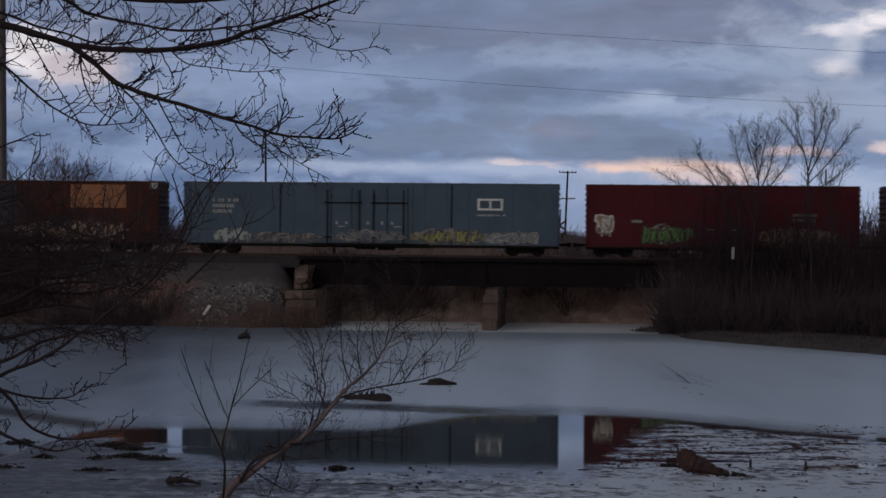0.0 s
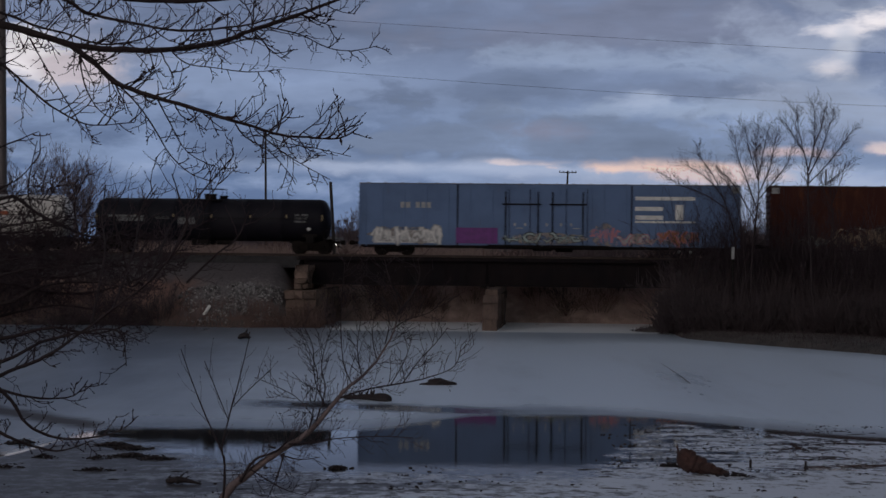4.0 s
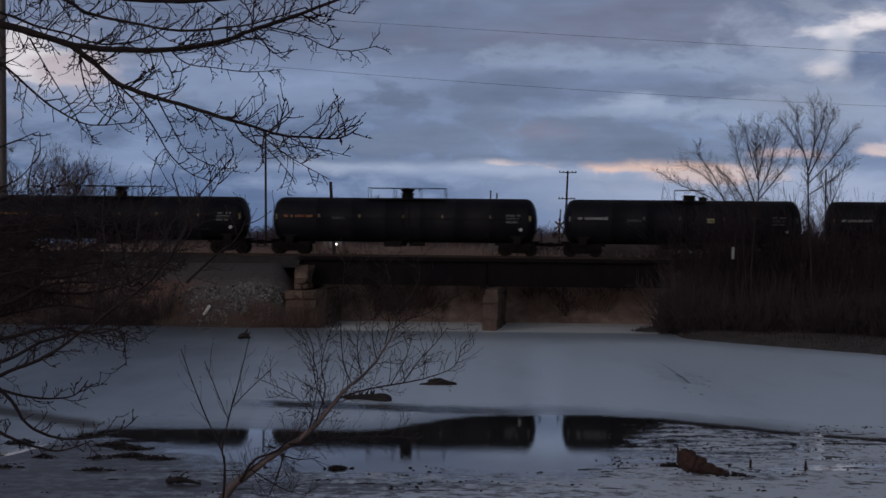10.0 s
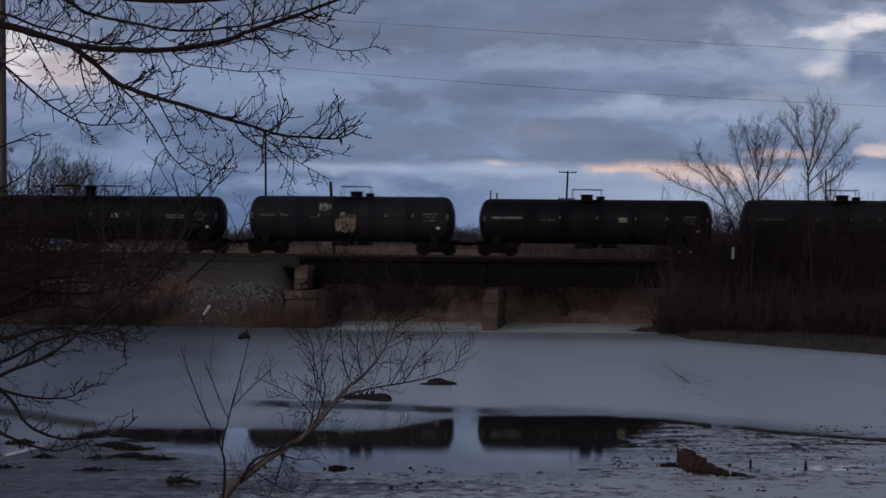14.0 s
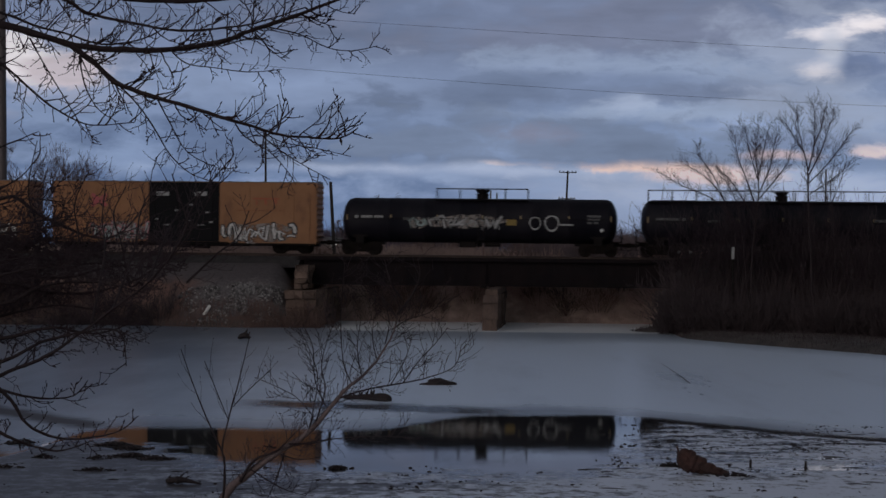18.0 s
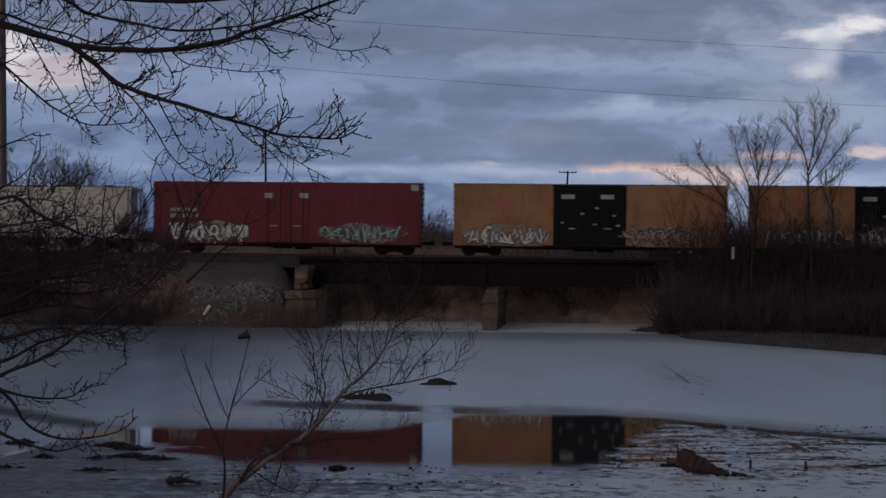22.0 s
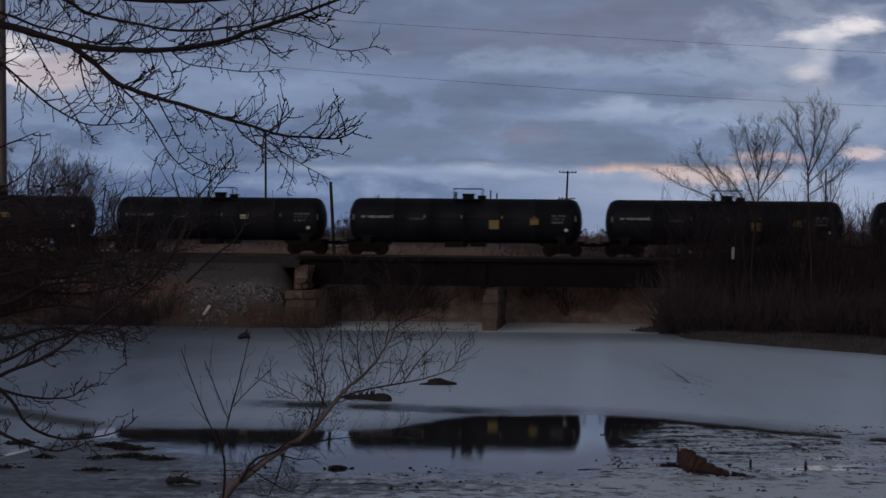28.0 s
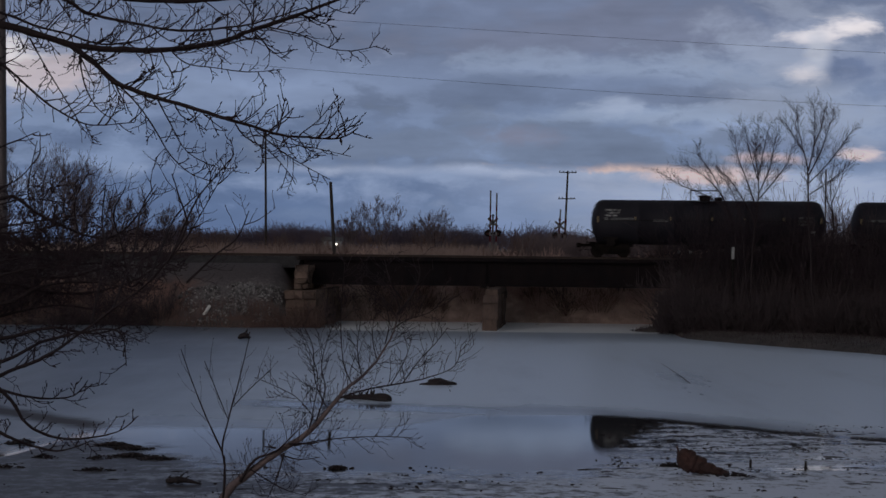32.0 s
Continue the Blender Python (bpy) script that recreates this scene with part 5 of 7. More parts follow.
    text_bars(c, -8.2, 2.9, 2, (1.9, 1.9), 0.26, -1.575, M["grime_white"])
    t.append((c, -392.75))
    t.append((hopper_car(17.8, "beige covered hopper car with curved sides"), -412.6))
    Y2 = [("sticker", 2.1, -0.28, 0.68, 0.62, "yellow_mark"), ("sticker", 4.9, -0.04, 0.6, 0.45, "yellow_mark")]
    YB = "black tank car with yellow stickers"
    t.append((tank_car(16.5, YB, seed=23, hatch=0.2, fittings="pair", panels=std(23, "grime_white", False) + Y2), -430.54))
    t.append((tank_car(16.5, B, seed=24, hatch=-0.7, panels=std(24, "dim_white", True)), -448.6))
    t.append((tank_car(16.4, YB, seed=25, hatch=0.2, fittings="pair", panels=std(25, "grime_white", False) + Y2), -466.95))
    t.append((tank_car(16.4, YB, seed=26, hatch=0.2, fittings="pair", panels=std(26, "grime_white", False) + Y2), -484.97))
    t.append((tank_car(15.1, B, seed=27, hatch=-0.1, fittings="pair", radius=1.52, panels=std(27, "dim_white", True, 15.1)), -502.36))
    t.append((tank_car(16.6, "worn grey-black tank car with one yellow sticker", seed=28, hatch=0.6, paint="tank_grey_black", radius=1.53, panels=std(28, "dim_white", False) + [("sticker", 2.2, 0.1, 0.8, 0.35, "yellow_mark")]), -519.87))
    t.append((tank_car(16.15, "worn grey-black tank car at the train's end", seed=29, hatch=-0.2, paint="tank_grey_black", panels=std(29, "dim_white", False) + [("block", -7.1, 0.75, 1.0, 0.5, "grime_white")]), -538.03))
    return t


TRAIN = build_train()

# ---- plants ----
def bend(points, rng, jitter=0.0):
    """Smooths a few places into a fuller path."""
    pts = [Vector(p) for p in points]
    out = []
    for i in range(len(pts) - 1):
        p0, p1, p2, p3 = pts[max(i - 1, 0)], pts[i], pts[i + 1], pts[min(i + 2, len(pts) - 1)]
        for k in range(4):
            t = k / 4
            q = 0.5 * (2 * p1 + (p2 - p0) * t + (2 * p0 - 5 * p1 + 4 * p2 - p3) * t * t + (3 * p1 - p0 - 3 * p2 + p3) * t ** 3)
            out.append(q + Vector((rng.uniform(-1, 1), rng.uniform(-1, 1), rng.uniform(-1, 1))) * jitter)
    return out + [pts[-1]]


def twig(tubes, p, d, length, r, rng, depth, curl, buds=True):
    """A crooked twig with side shoots and buds; curl: how far its tip turns up."""
    n = 6 if buds else 4
    pts, here = [p], Vector(p)
    d = d.normalized()
    kink = Vector((rng.uniform(-1, 1), rng.uniform(-0.5, 0.5), rng.uniform(-1, 1))) * 0.18
    dirs = [d]
    for i in range(n):
        d = (d + Vector((rng.uniform(-0.2, 0.2), rng.uniform(-0.12, 0.12), rng.uniform(-0.2, 0.2) + curl / n)) + (kink if i % 2 else -kink)).normalized()
        here = here + d * length / n
        pts.append(here)
        dirs.append(d)
    tubes.add(pts, [r * (1 - 0.6 * i / n) for i in range(n + 1)], 4 if r > 0.004 and buds else 3)
    if depth > 0:
        for i in range(1, n + 1):
            if rng.random() < (0.5 if buds else 0.8):
                a = rng.choice((-1, 1)) * rng.uniform(0.45, 0.95)
                e = Matrix.Rotation(a, 3, "Y") @ dirs[i]
                e.y += rng.uniform(-0.3, 0.3)
                twig(tubes, pts[i], e, length * rng.uniform(0.3, 0.6), r * 0.72, rng, depth - 1, curl, buds)
    if buds:
        tubes.knob(pts[-1], max(r * 1.9, 0.006), d)
        if rng.random() < 0.6:
            tubes.knob(pts[-2] + Vector((0, 0, r)), max(r * 1.6, 0.005), (d + Vector((0, 0, 1))))


def limb_with_twigs(tree, points, r0, r1, rng, gap, size, depth=1, curl=0.35, name="limb", spread=(0.5, 1.2), start=0.0, mat="bark", fine=0.0078, taper=0.8, buds=True):
    """One limb as a part, its twigs as a part of the limb."""
    path = bend(points, rng, min(r0 * 0.12, 0.004))
    n = len(path)
    t = Tubes()
    t.add(path, [(r0 + (r1 - r0) * (i / (n - 1)) ** taper) * rng.uniform(0.88, 1.14) for i in range(n)], 8)
    limb = new(name, t.mesh(name, M[mat]))
    limb.parent = tree
    tw = Tubes()
    total = sum((b - a).length for a, b in zip(path, path[1:]))
    done, nxt = 0.0, gap * rng.random()
    for a, b in zip(path, path[1:]):
        seg = (b - a).length
        while nxt < done + seg:
            q = (nxt - done) / seg
            f = nxt / total
            nxt += gap * rng.uniform(0.5, 1.5)
            if f < start:
                continue
            d = (b - a).normalized()
            e = Matrix.Rotation(rng.choice((-1, 1)) * rng.uniform(*spread), 3, "Y") @ d
            e.y += rng.uniform(-0.35, 0.35)
            ln = size * rng.uniform(0.35, 1.0)
            twig(tw, a.lerp(b, q), e, ln, fine * rng.uniform(0.65, 1.1), rng, depth if ln > size * 0.5 else depth - 1, curl, buds)
        done += seg
    if tw.v:
        ob = new("twig_spray", tw.mesh("twig_spray", M["twig"]))
        ob.parent = limb
        tagged(ob, "fine budded twigs", kind="stuff")
    return limb


def overhanging_tree():
    rng = random.Random(11)
    x, y = -6.4, 18.0
    z = land_height(x, y)
    tree = thing("tree", "large bare tree with budded twigs overhanging the pond", "tree")
    t = Tubes()
    trunk = [Vector((x - 0.2, y, z - 0.2)), Vector((x - 0.1, y, z + 0.5)), Vector((x, y, z + 2.0)), Vector((x - 0.1, y + 0.05, z + 3.6)), Vector((x + 0.1, y, z + 5.5)), Vector((x + 0.3, y, z + 8.5))]
    t.add(bend(trunk, rng), [0.34 - 0.012 * i for i in range(21)], 14)
    ob = new("trunk", t.mesh("trunk", M["bark"]))
    ob.parent = tree
    hub_hi, hub_lo = (x, y, z + 5.4), (x, y, z + 2.2)
    L = limb_with_twigs
    L(tree, [hub_hi, (-5.36, 18.00, 7.67), (-4.50, 18.00, 7.54), (-4.10, 18.00, 7.44), (-3.76, 18.00, 7.34), (-3.36, 18.00, 7.30), (-2.77, 17.90, 7.29), (-2.24, 17.80, 7.36), (-1.96, 17.80, 7.47), (-1.62, 17.80, 7.58), (-1.28, 17.80, 7.71), (-0.99, 17.80, 7.82)], 0.05, 0.014, rng, 0.1, 0.5, 2, 0.45, fine=0.0095)
    L(tree, [(-3.79, 18.00, 7.35), (-3.56, 18.00, 7.17), (-3.33, 18.00, 6.97), (-2.99, 17.90, 6.83), (-2.59, 17.90, 6.72), (-2.18, 17.80, 6.59), (-1.90, 17.80, 6.51), (-1.62, 17.80, 6.43), (-1.36, 17.80, 6.41), (-1.05, 17.80, 6.40), (-0.86, 17.80, 6.51)], 0.034, 0.007, rng, 0.065, 0.4, 1, 0.55, fine=0.0098)
    L(tree, [hub_hi, (-5.28, 18.30, 7.60), (-4.55, 18.20, 7.17), (-4.32, 18.20, 6.98), (-4.06, 18.10, 6.77), (-3.89, 18.10, 6.66), (-3.66, 18.10, 6.55), (-3.46, 18.10, 6.54), (-3.15, 18.10, 6.57)], 0.018, 0.005, rng, 0.1, 0.36, 1, 0.35, fine=0.0095)
    L(tree, [hub_hi, (-4.94, 17.50, 8.17), (-3.80, 17.50, 7.76), (-3.54, 17.50, 7.61), (-3.10, 17.50, 7.51), (-2.60, 17.50, 7.43), (-2.15, 17.50, 7.47), (-1.87, 17.50, 7.51), (-1.37, 17.50, 7.67)], 0.026, 0.006, rng, 0.12, 0.45, 1, 0.45, fine=0.0095)
    L(tree, [hub_hi, (-4.80, 17.00, 7.87), (-3.44, 17.00, 7.74), (-2.96, 17.00, 7.67), (-2.42, 17.00, 7.66), (-1.93, 17.00, 7.72), (-1.45, 17.00, 7.89)], 0.04, 0.02, rng, 0.12, 0.4, 1, -0.3)
    L(tree, [hub_hi, (-5.25, 18.60, 7.81), (-4.63, 18.50, 7.73), (-4.28, 18.50, 7.60), (-3.92, 18.50, 7.51), (-3.57, 18.50, 7.41), (-3.16, 18.50, 7.46), (-2.81, 18.50, 7.64)], 0.022, 0.006, rng, 0.12, 0.45, 1, 0.4, fine=0.009)
    # drooping side branches
    for pts, r in (([(-4.20, 18.00, 7.41), (-4.07, 18.00, 7.17), (-3.93, 18.00, 6.94), (-3.75, 18.00, 6.65), (-3.64, 18.00, 6.47)], 0.008), ([(-3.70, 18.00, 7.23), (-3.64, 18.00, 6.94), (-3.51, 18.00, 6.70), (-3.32, 18.00, 6.57)], 0.008),
                   ([(-3.31, 18.00, 6.95), (-3.10, 18.00, 6.74), (-2.92, 18.00, 6.48), (-2.78, 18.00, 6.25), (-2.58, 18.00, 6.06), (-2.33, 18.00, 5.96)], 0.009), ([(-2.92, 18.00, 6.83), (-2.78, 18.00, 6.57), (-2.59, 18.00, 6.26), (-2.25, 18.00, 6.09)], 0.008),
                   ([(-1.76, 17.80, 7.51), (-1.45, 17.80, 7.44), (-1.17, 17.80, 7.31), (-0.93, 17.80, 7.28), (-0.67, 17.80, 7.33)], 0.007), ([(-1.45, 17.80, 6.43), (-1.25, 17.80, 6.59), (-1.06, 17.80, 6.83)], 0.006),
                   ([(-2.11, 17.80, 6.58), (-2.00, 17.80, 6.42), (-1.74, 17.80, 6.26), (-1.55, 17.80, 6.05), (-1.48, 17.80, 5.93)], 0.007), ([(-1.90, 17.80, 6.49), (-1.67, 17.80, 6.30), (-1.42, 17.80, 6.14), (-1.14, 17.80, 5.99)], 0.006),
                   ([(-2.75, 17.80, 7.28), (-2.58, 17.80, 7.14), (-2.30, 17.80, 7.10), (-1.96, 17.80, 7.06), (-1.63, 17.80, 7.09)], 0.007), ([(-1.88, 17.80, 7.44), (-1.75, 17.80, 7.29), (-1.59, 17.80, 7.17)], 0.005),
                   ([(-1.79, 17.80, 6.45), (-1.62, 17.80, 6.36), (-1.28, 17.80, 6.30), (-0.93, 17.80, 6.22)], 0.005)):
        L(tree, pts, r * 1.15, 0.004, rng, 0.085, 0.2, 1, 0.4, name="branch", fine=0.0066)
    leaf = Tubes()
    leaf.knob(Vector((-1.03, 17.80, 6.38)), 0.03, Vector((0.2, 0, -1)))
    ob = new("dead_leaf", leaf.mesh("dead_leaf", M["debris"], False))
    ob.parent = tree
    tagged(ob, "one dead leaf still hanging")
    # low branches towards the water
    low = [([hub_lo, (-4.88, 17.00, 4.95), (-4.24, 17.00, 5.75), (-3.81, 17.00, 5.57), (-3.35, 17.00, 5.39), (-3.05, 17.00, 5.46), (-2.73, 17.00, 5.88)], 0.03, 0.004, 0.13, 0.4, 1),
           ([hub_lo, (-4.31, 15.00, 4.70), (-3.66, 14.00, 4.28), (-3.35, 14.00, 4.34), (-3.13, 14.00, 4.43), (-2.93, 14.00, 4.56), (-2.60, 14.00, 4.81), (-2.32, 14.00, 5.02), (-2.02, 14.00, 5.38), (-1.65, 14.00, 6.04)], 0.025, 0.003, 0.1, 0.22, 1),
           ([hub_lo, (-4.31, 15.00, 4.56), (-3.66, 14.00, 4.32), (-3.39, 14.00, 4.08), (-3.27, 14.00, 3.90), (-3.03, 14.00, 3.79), (-2.72, 14.00, 3.80), (-2.52, 14.00, 3.86), (-2.39, 14.00, 3.97)], 0.025, 0.003, 0.09, 0.2, 1),
           ([hub_lo, (-4.21, 15.00, 4.32), (-3.61, 14.50, 4.13), (-3.28, 14.50, 4.06), (-3.01, 14.50, 4.08), (-2.89, 14.50, 4.21)], 0.02, 0.003, 0.09, 0.2, 1),
           ([hub_lo, (-4.31, 15.00, 4.70), (-3.57, 14.00, 4.39), (-3.17, 14.00, 4.54), (-2.91, 14.00, 4.61), (-2.64, 14.00, 4.65), (-2.52, 14.00, 4.59), (-2.49, 14.00, 4.36)], 0.02, 0.004, 0.09, 0.16, 1),
           ([hub_lo, (-4.30, 15.00, 4.13), (-3.40, 13.50, 3.91), (-3.10, 13.50, 3.78), (-2.88, 13.50, 3.75), (-2.65, 13.50, 3.83)], 0.02, 0.004, 0.09, 0.18, 1),
           ([hub_lo, (-4.60, 16.00, 4.87), (-3.99, 16.00, 4.97), (-3.38, 16.00, 4.87), (-2.82, 16.00, 4.98), (-2.46, 16.00, 5.21)], 0.03, 0.004, 0.03, 0.3, 2),
           ([hub_lo, (-4.89, 17.00, 5.11), (-4.24, 17.00, 5.21), (-3.43, 17.00, 5.13), (-2.72, 17.00, 5.25)], 0.03, 0.004, 0.03, 0.28, 2),
           ([hub_lo, (-4.59, 16.00, 4.56), (-3.98, 16.00, 4.67), (-3.48, 16.00, 4.77), (-2.92, 16.00, 4.69)], 0.03, 0.004, 0.03, 0.3, 2),
           ([hub_lo, (-5.03, 17.50, 5.33), (-4.36, 17.50, 5.39), (-3.86, 17.50, 5.25), (-3.31, 17.50, 5.22)], 0.03, 0.004, 0.03, 0.3, 2),
           ([hub_lo, (-4.85, 16.50, 4.80), (-4.27, 16.50, 4.80), (-3.80, 16.50, 5.07), (-3.33, 16.50, 5.28), (-2.80, 16.50, 5.50)], 0.03, 0.004, 0.03, 0.3, 2)]
    for pts in ([(-2.32, 14.00, 5.02), (-2.15, 14.00, 5.22), (-2.07, 14.20, 5.47), (-1.99, 14.40, 5.70), (-1.86, 14.60, 5.90), (-1.73, 14.60, 6.05)], [(-2.15, 14.00, 5.22), (-2.02, 14.00, 5.47), (-2.08, 14.00, 5.69), (-2.14, 14.00, 5.88)], [(-2.60, 14.00, 4.81), (-2.53, 14.50, 5.24), (-2.55, 15.00, 5.61), (-2.43, 15.00, 5.83)],
                [(-2.77, 14.00, 4.67), (-2.76, 14.50, 5.24), (-2.88, 15.00, 5.52), (-2.85, 15.00, 5.82)], [(-2.32, 14.00, 5.02), (-2.28, 14.50, 5.34), (-2.25, 15.00, 5.57), (-2.06, 15.00, 5.76)], [(-2.02, 14.00, 5.02), (-1.78, 14.00, 5.25), (-1.62, 14.00, 5.38), (-1.53, 14.00, 5.59)],
                [(-2.82, 16.00, 4.95), (-2.90, 16.00, 5.34), (-2.97, 16.00, 5.59), (-2.86, 16.00, 5.84)], [(-3.38, 16.00, 4.87), (-3.28, 16.00, 5.33), (-3.32, 16.00, 5.69), (-3.18, 16.00, 6.00)], [(-3.68, 16.00, 4.95), (-3.63, 16.00, 5.38), (-3.74, 16.00, 5.79), (-3.66, 16.00, 6.25)]):
        L(tree, pts, 0.011, 0.004, rng, 0.1, 0.3, 1, 0.5, name="branch", fine=0.0045)
    low += [([hub_lo, (-4.03, 14.00, 5.37), (-3.33, 13.00, 5.67), (-3.10, 13.00, 5.80), (-2.95, 13.00, 5.98)], 0.012, 0.003, 0.2, 0.16, 0),
            ([hub_lo, (-4.03, 14.00, 5.45), (-3.33, 13.00, 5.95), (-3.10, 13.00, 6.08), (-2.96, 13.00, 6.14)], 0.012, 0.003, 0.2, 0.14, 0),
            ([hub_lo, (-4.45, 15.50, 4.49), (-3.86, 15.50, 4.49), (-3.42, 15.50, 4.59), (-3.02, 15.50, 4.54), (-2.68, 15.50, 4.65)], 0.03, 0.004, 0.03, 0.3, 2),
            ([hub_lo, (-4.66, 16.20, 5.02), (-4.04, 16.20, 5.08), (-3.47, 16.20, 5.01), (-2.96, 16.20, 5.13), (-2.39, 16.20, 5.08)], 0.03, 0.004, 0.03, 0.28, 2),
            ([hub_lo, (-4.54, 15.80, 4.87), (-3.94, 15.80, 4.78), (-3.54, 15.80, 4.95), (-3.08, 15.80, 4.98), (-2.60, 15.80, 4.88)], 0.03, 0.004, 0.03, 0.28, 2)]
    low += [([hub_lo, (-4.75, 16.4, 5.15), (-4.25, 16.4, 5.42), (-3.8, 16.4, 5.52), (-3.3, 16.4, 5.6)], 0.024, 0.004, 0.028, 0.26, 2),
            ([hub_lo, (-4.7, 16.8, 5.0), (-4.3, 16.8, 5.3), (-3.9, 16.8, 5.38), (-3.35, 16.8, 5.36)], 0.024, 0.004, 0.026, 0.26, 2),
            ([hub_lo, (-4.75, 16.0, 4.9), (-4.2, 16.0, 5.12), (-3.7, 16.0, 5.2), (-3.15, 16.0, 5.3)], 0.024, 0.004, 0.026, 0.26, 2),
            ([hub_lo, (-4.8, 16.6, 5.3), (-4.3, 16.6, 5.62), (-3.9, 16.6, 5.74), (-3.5, 16.6, 5.7)], 0.02, 0.004, 0.026, 0.26, 2),
            ([hub_lo, (-4.7, 15.9, 5.2), (-4.2, 15.9, 5.4), (-3.8, 15.9, 5.42), (-3.4, 15.9, 5.5)], 0.02, 0.004, 0.026, 0.24, 2),
            ([hub_lo, (-4.6, 15.6, 4.8), (-4.1, 15.6, 4.98), (-3.6, 15.6, 5.1), (-3.2, 15.6, 5.12)], 0.024, 0.004, 0.028, 0.24, 2)]
    for pts, r0, r1, gap, size, depth in low:
        L(tree, pts, r0, r1, rng, gap, size, depth, 0.35, start=0.25, fine=0.0055 if gap < 0.05 else 0.0065)


def water_shrub():
    """The leaning reddish sapling on the near bank, and its young shoots."""
    rng = random.Random(23)
    b = Vector((-1.73, 14.00, 3.29))
    z = land_height(b.x - 0.25, 14.0)
    tree = thing("sapling", "leaning bare sapling with reddish bark on the near bank", "sapling")
    stem = [(b.x - 0.35, 14.0, z - 0.15), (b.x - 0.2, 14.0, z + 0.15), (-1.72, 14.00, 3.32), (-1.52, 14.00, 3.52), (-1.33, 14.00, 3.66), (-1.05, 14.00, 3.85), (-0.86, 14.00, 4.07), (-0.76, 14.00, 4.19), (-0.58, 14.00, 4.34), (-0.41, 14.00, 4.59), (-0.34, 14.00, 4.81)]
    limb_with_twigs(tree, stem, 0.073, 0.004, rng, 0.026, 0.3, 1, 0.6, name="trunk", start=0.36, mat="bark_red", fine=0.0031, taper=0.4)
    for pts, r in (([(-0.81, 14.00, 4.12), (-0.59, 14.00, 4.19), (-0.32, 14.00, 4.24), (-0.10, 14.00, 4.29), (0.10, 14.00, 4.38), (0.15, 14.00, 4.55)], 0.009), ([(-1.16, 14.00, 3.74), (-0.99, 14.00, 3.78), (-0.72, 14.00, 3.81), (-0.45, 14.00, 3.82), (-0.22, 14.00, 3.81)], 0.006),
                   ([(-1.05, 14.00, 3.83), (-1.01, 14.00, 4.05), (-0.98, 14.00, 4.30), (-1.08, 14.00, 4.58)], 0.007), ([(-0.99, 14.00, 3.94), (-0.92, 14.00, 4.18), (-0.95, 14.00, 4.41), (-0.84, 14.00, 4.76)], 0.007),
                   ([(-0.71, 14.00, 4.23), (-0.78, 14.00, 4.41), (-0.80, 14.00, 4.76), (-0.77, 14.00, 5.21)], 0.006), ([(-0.63, 14.00, 4.28), (-0.67, 14.00, 4.50), (-0.64, 14.00, 4.77)], 0.005),
                   ([(-0.51, 14.00, 4.41), (-0.55, 14.00, 4.59), (-0.54, 14.00, 4.77)], 0.005), ([(-0.31, 14.00, 4.24), (-0.19, 14.00, 4.41), (-0.06, 14.00, 4.55), (0.04, 14.00, 4.68)], 0.005),
                   ([(-0.41, 14.00, 4.22), (-0.30, 14.00, 4.41), (-0.24, 14.00, 4.59)], 0.004), ([(-1.21, 14.00, 3.76), (-1.26, 14.00, 3.60), (-1.32, 14.00, 3.38)], 0.004), ([(-0.37, 14.00, 4.77), (-0.46, 14.00, 4.90), (-0.64, 14.00, 4.98)], 0.004), ([(-1.02, 14.00, 3.98), (-1.17, 14.00, 4.14), (-1.48, 14.00, 4.28)], 0.004),
                   ([(-0.36, 14.0, 4.78), (-0.24, 14.0, 4.94), (-0.18, 14.0, 5.1), (-0.2, 14.0, 5.22)], 0.008), ([(-0.32, 14.0, 4.9), (-0.42, 14.0, 5.05), (-0.46, 14.0, 5.22)], 0.007), ([(-0.4, 14.0, 4.66), (-0.28, 14.0, 4.74), (-0.1, 14.0, 4.8), (0.02, 14.0, 4.92)], 0.006),
                   ([(-1.58, 13.96, 3.46), (-1.47, 13.95, 3.63), (-1.29, 13.95, 3.71), (-1.17, 13.95, 3.83), (-1.06, 13.97, 3.93)], 0.014), ([(-1.24, 13.95, 3.69), (-1.28, 13.93, 3.53), (-1.36, 13.9, 3.34)], 0.008),
                   ([(-1.30, 13.95, 3.73), (-1.36, 13.92, 3.74), (-1.40, 13.9, 3.75)], 0.009), ([(-1.2, 13.95, 3.76), (-1.02, 13.93, 3.77), (-0.86, 13.93, 3.80)], 0.008), ([(-1.3, 14.0, 3.68), (-1.12, 13.95, 3.64), (-0.95, 13.95, 3.66)], 0.007),
                   ([(-1.5, 13.95, 3.56), (-1.25, 13.9, 3.42), (-1.05, 13.9, 3.36)], 0.005), ([(-0.9, 14.0, 4.03), (-1.0, 14.0, 4.25), (-1.02, 14.0, 4.52), (-1.1, 14.0, 4.7)], 0.006), ([(-0.45, 14.0, 4.55), (-0.42, 14.0, 4.72), (-0.47, 14.0, 4.93), (-0.52, 14.0, 5.1)], 0.005)):
        limb_with_twigs(tree, pts, r, 0.0025, rng, 0.05, 0.24, 1, 0.7, name="branch", fine=0.0033)
    shoots = thing("sapling", "thin dark upright shoots on the near bank", "sapling")
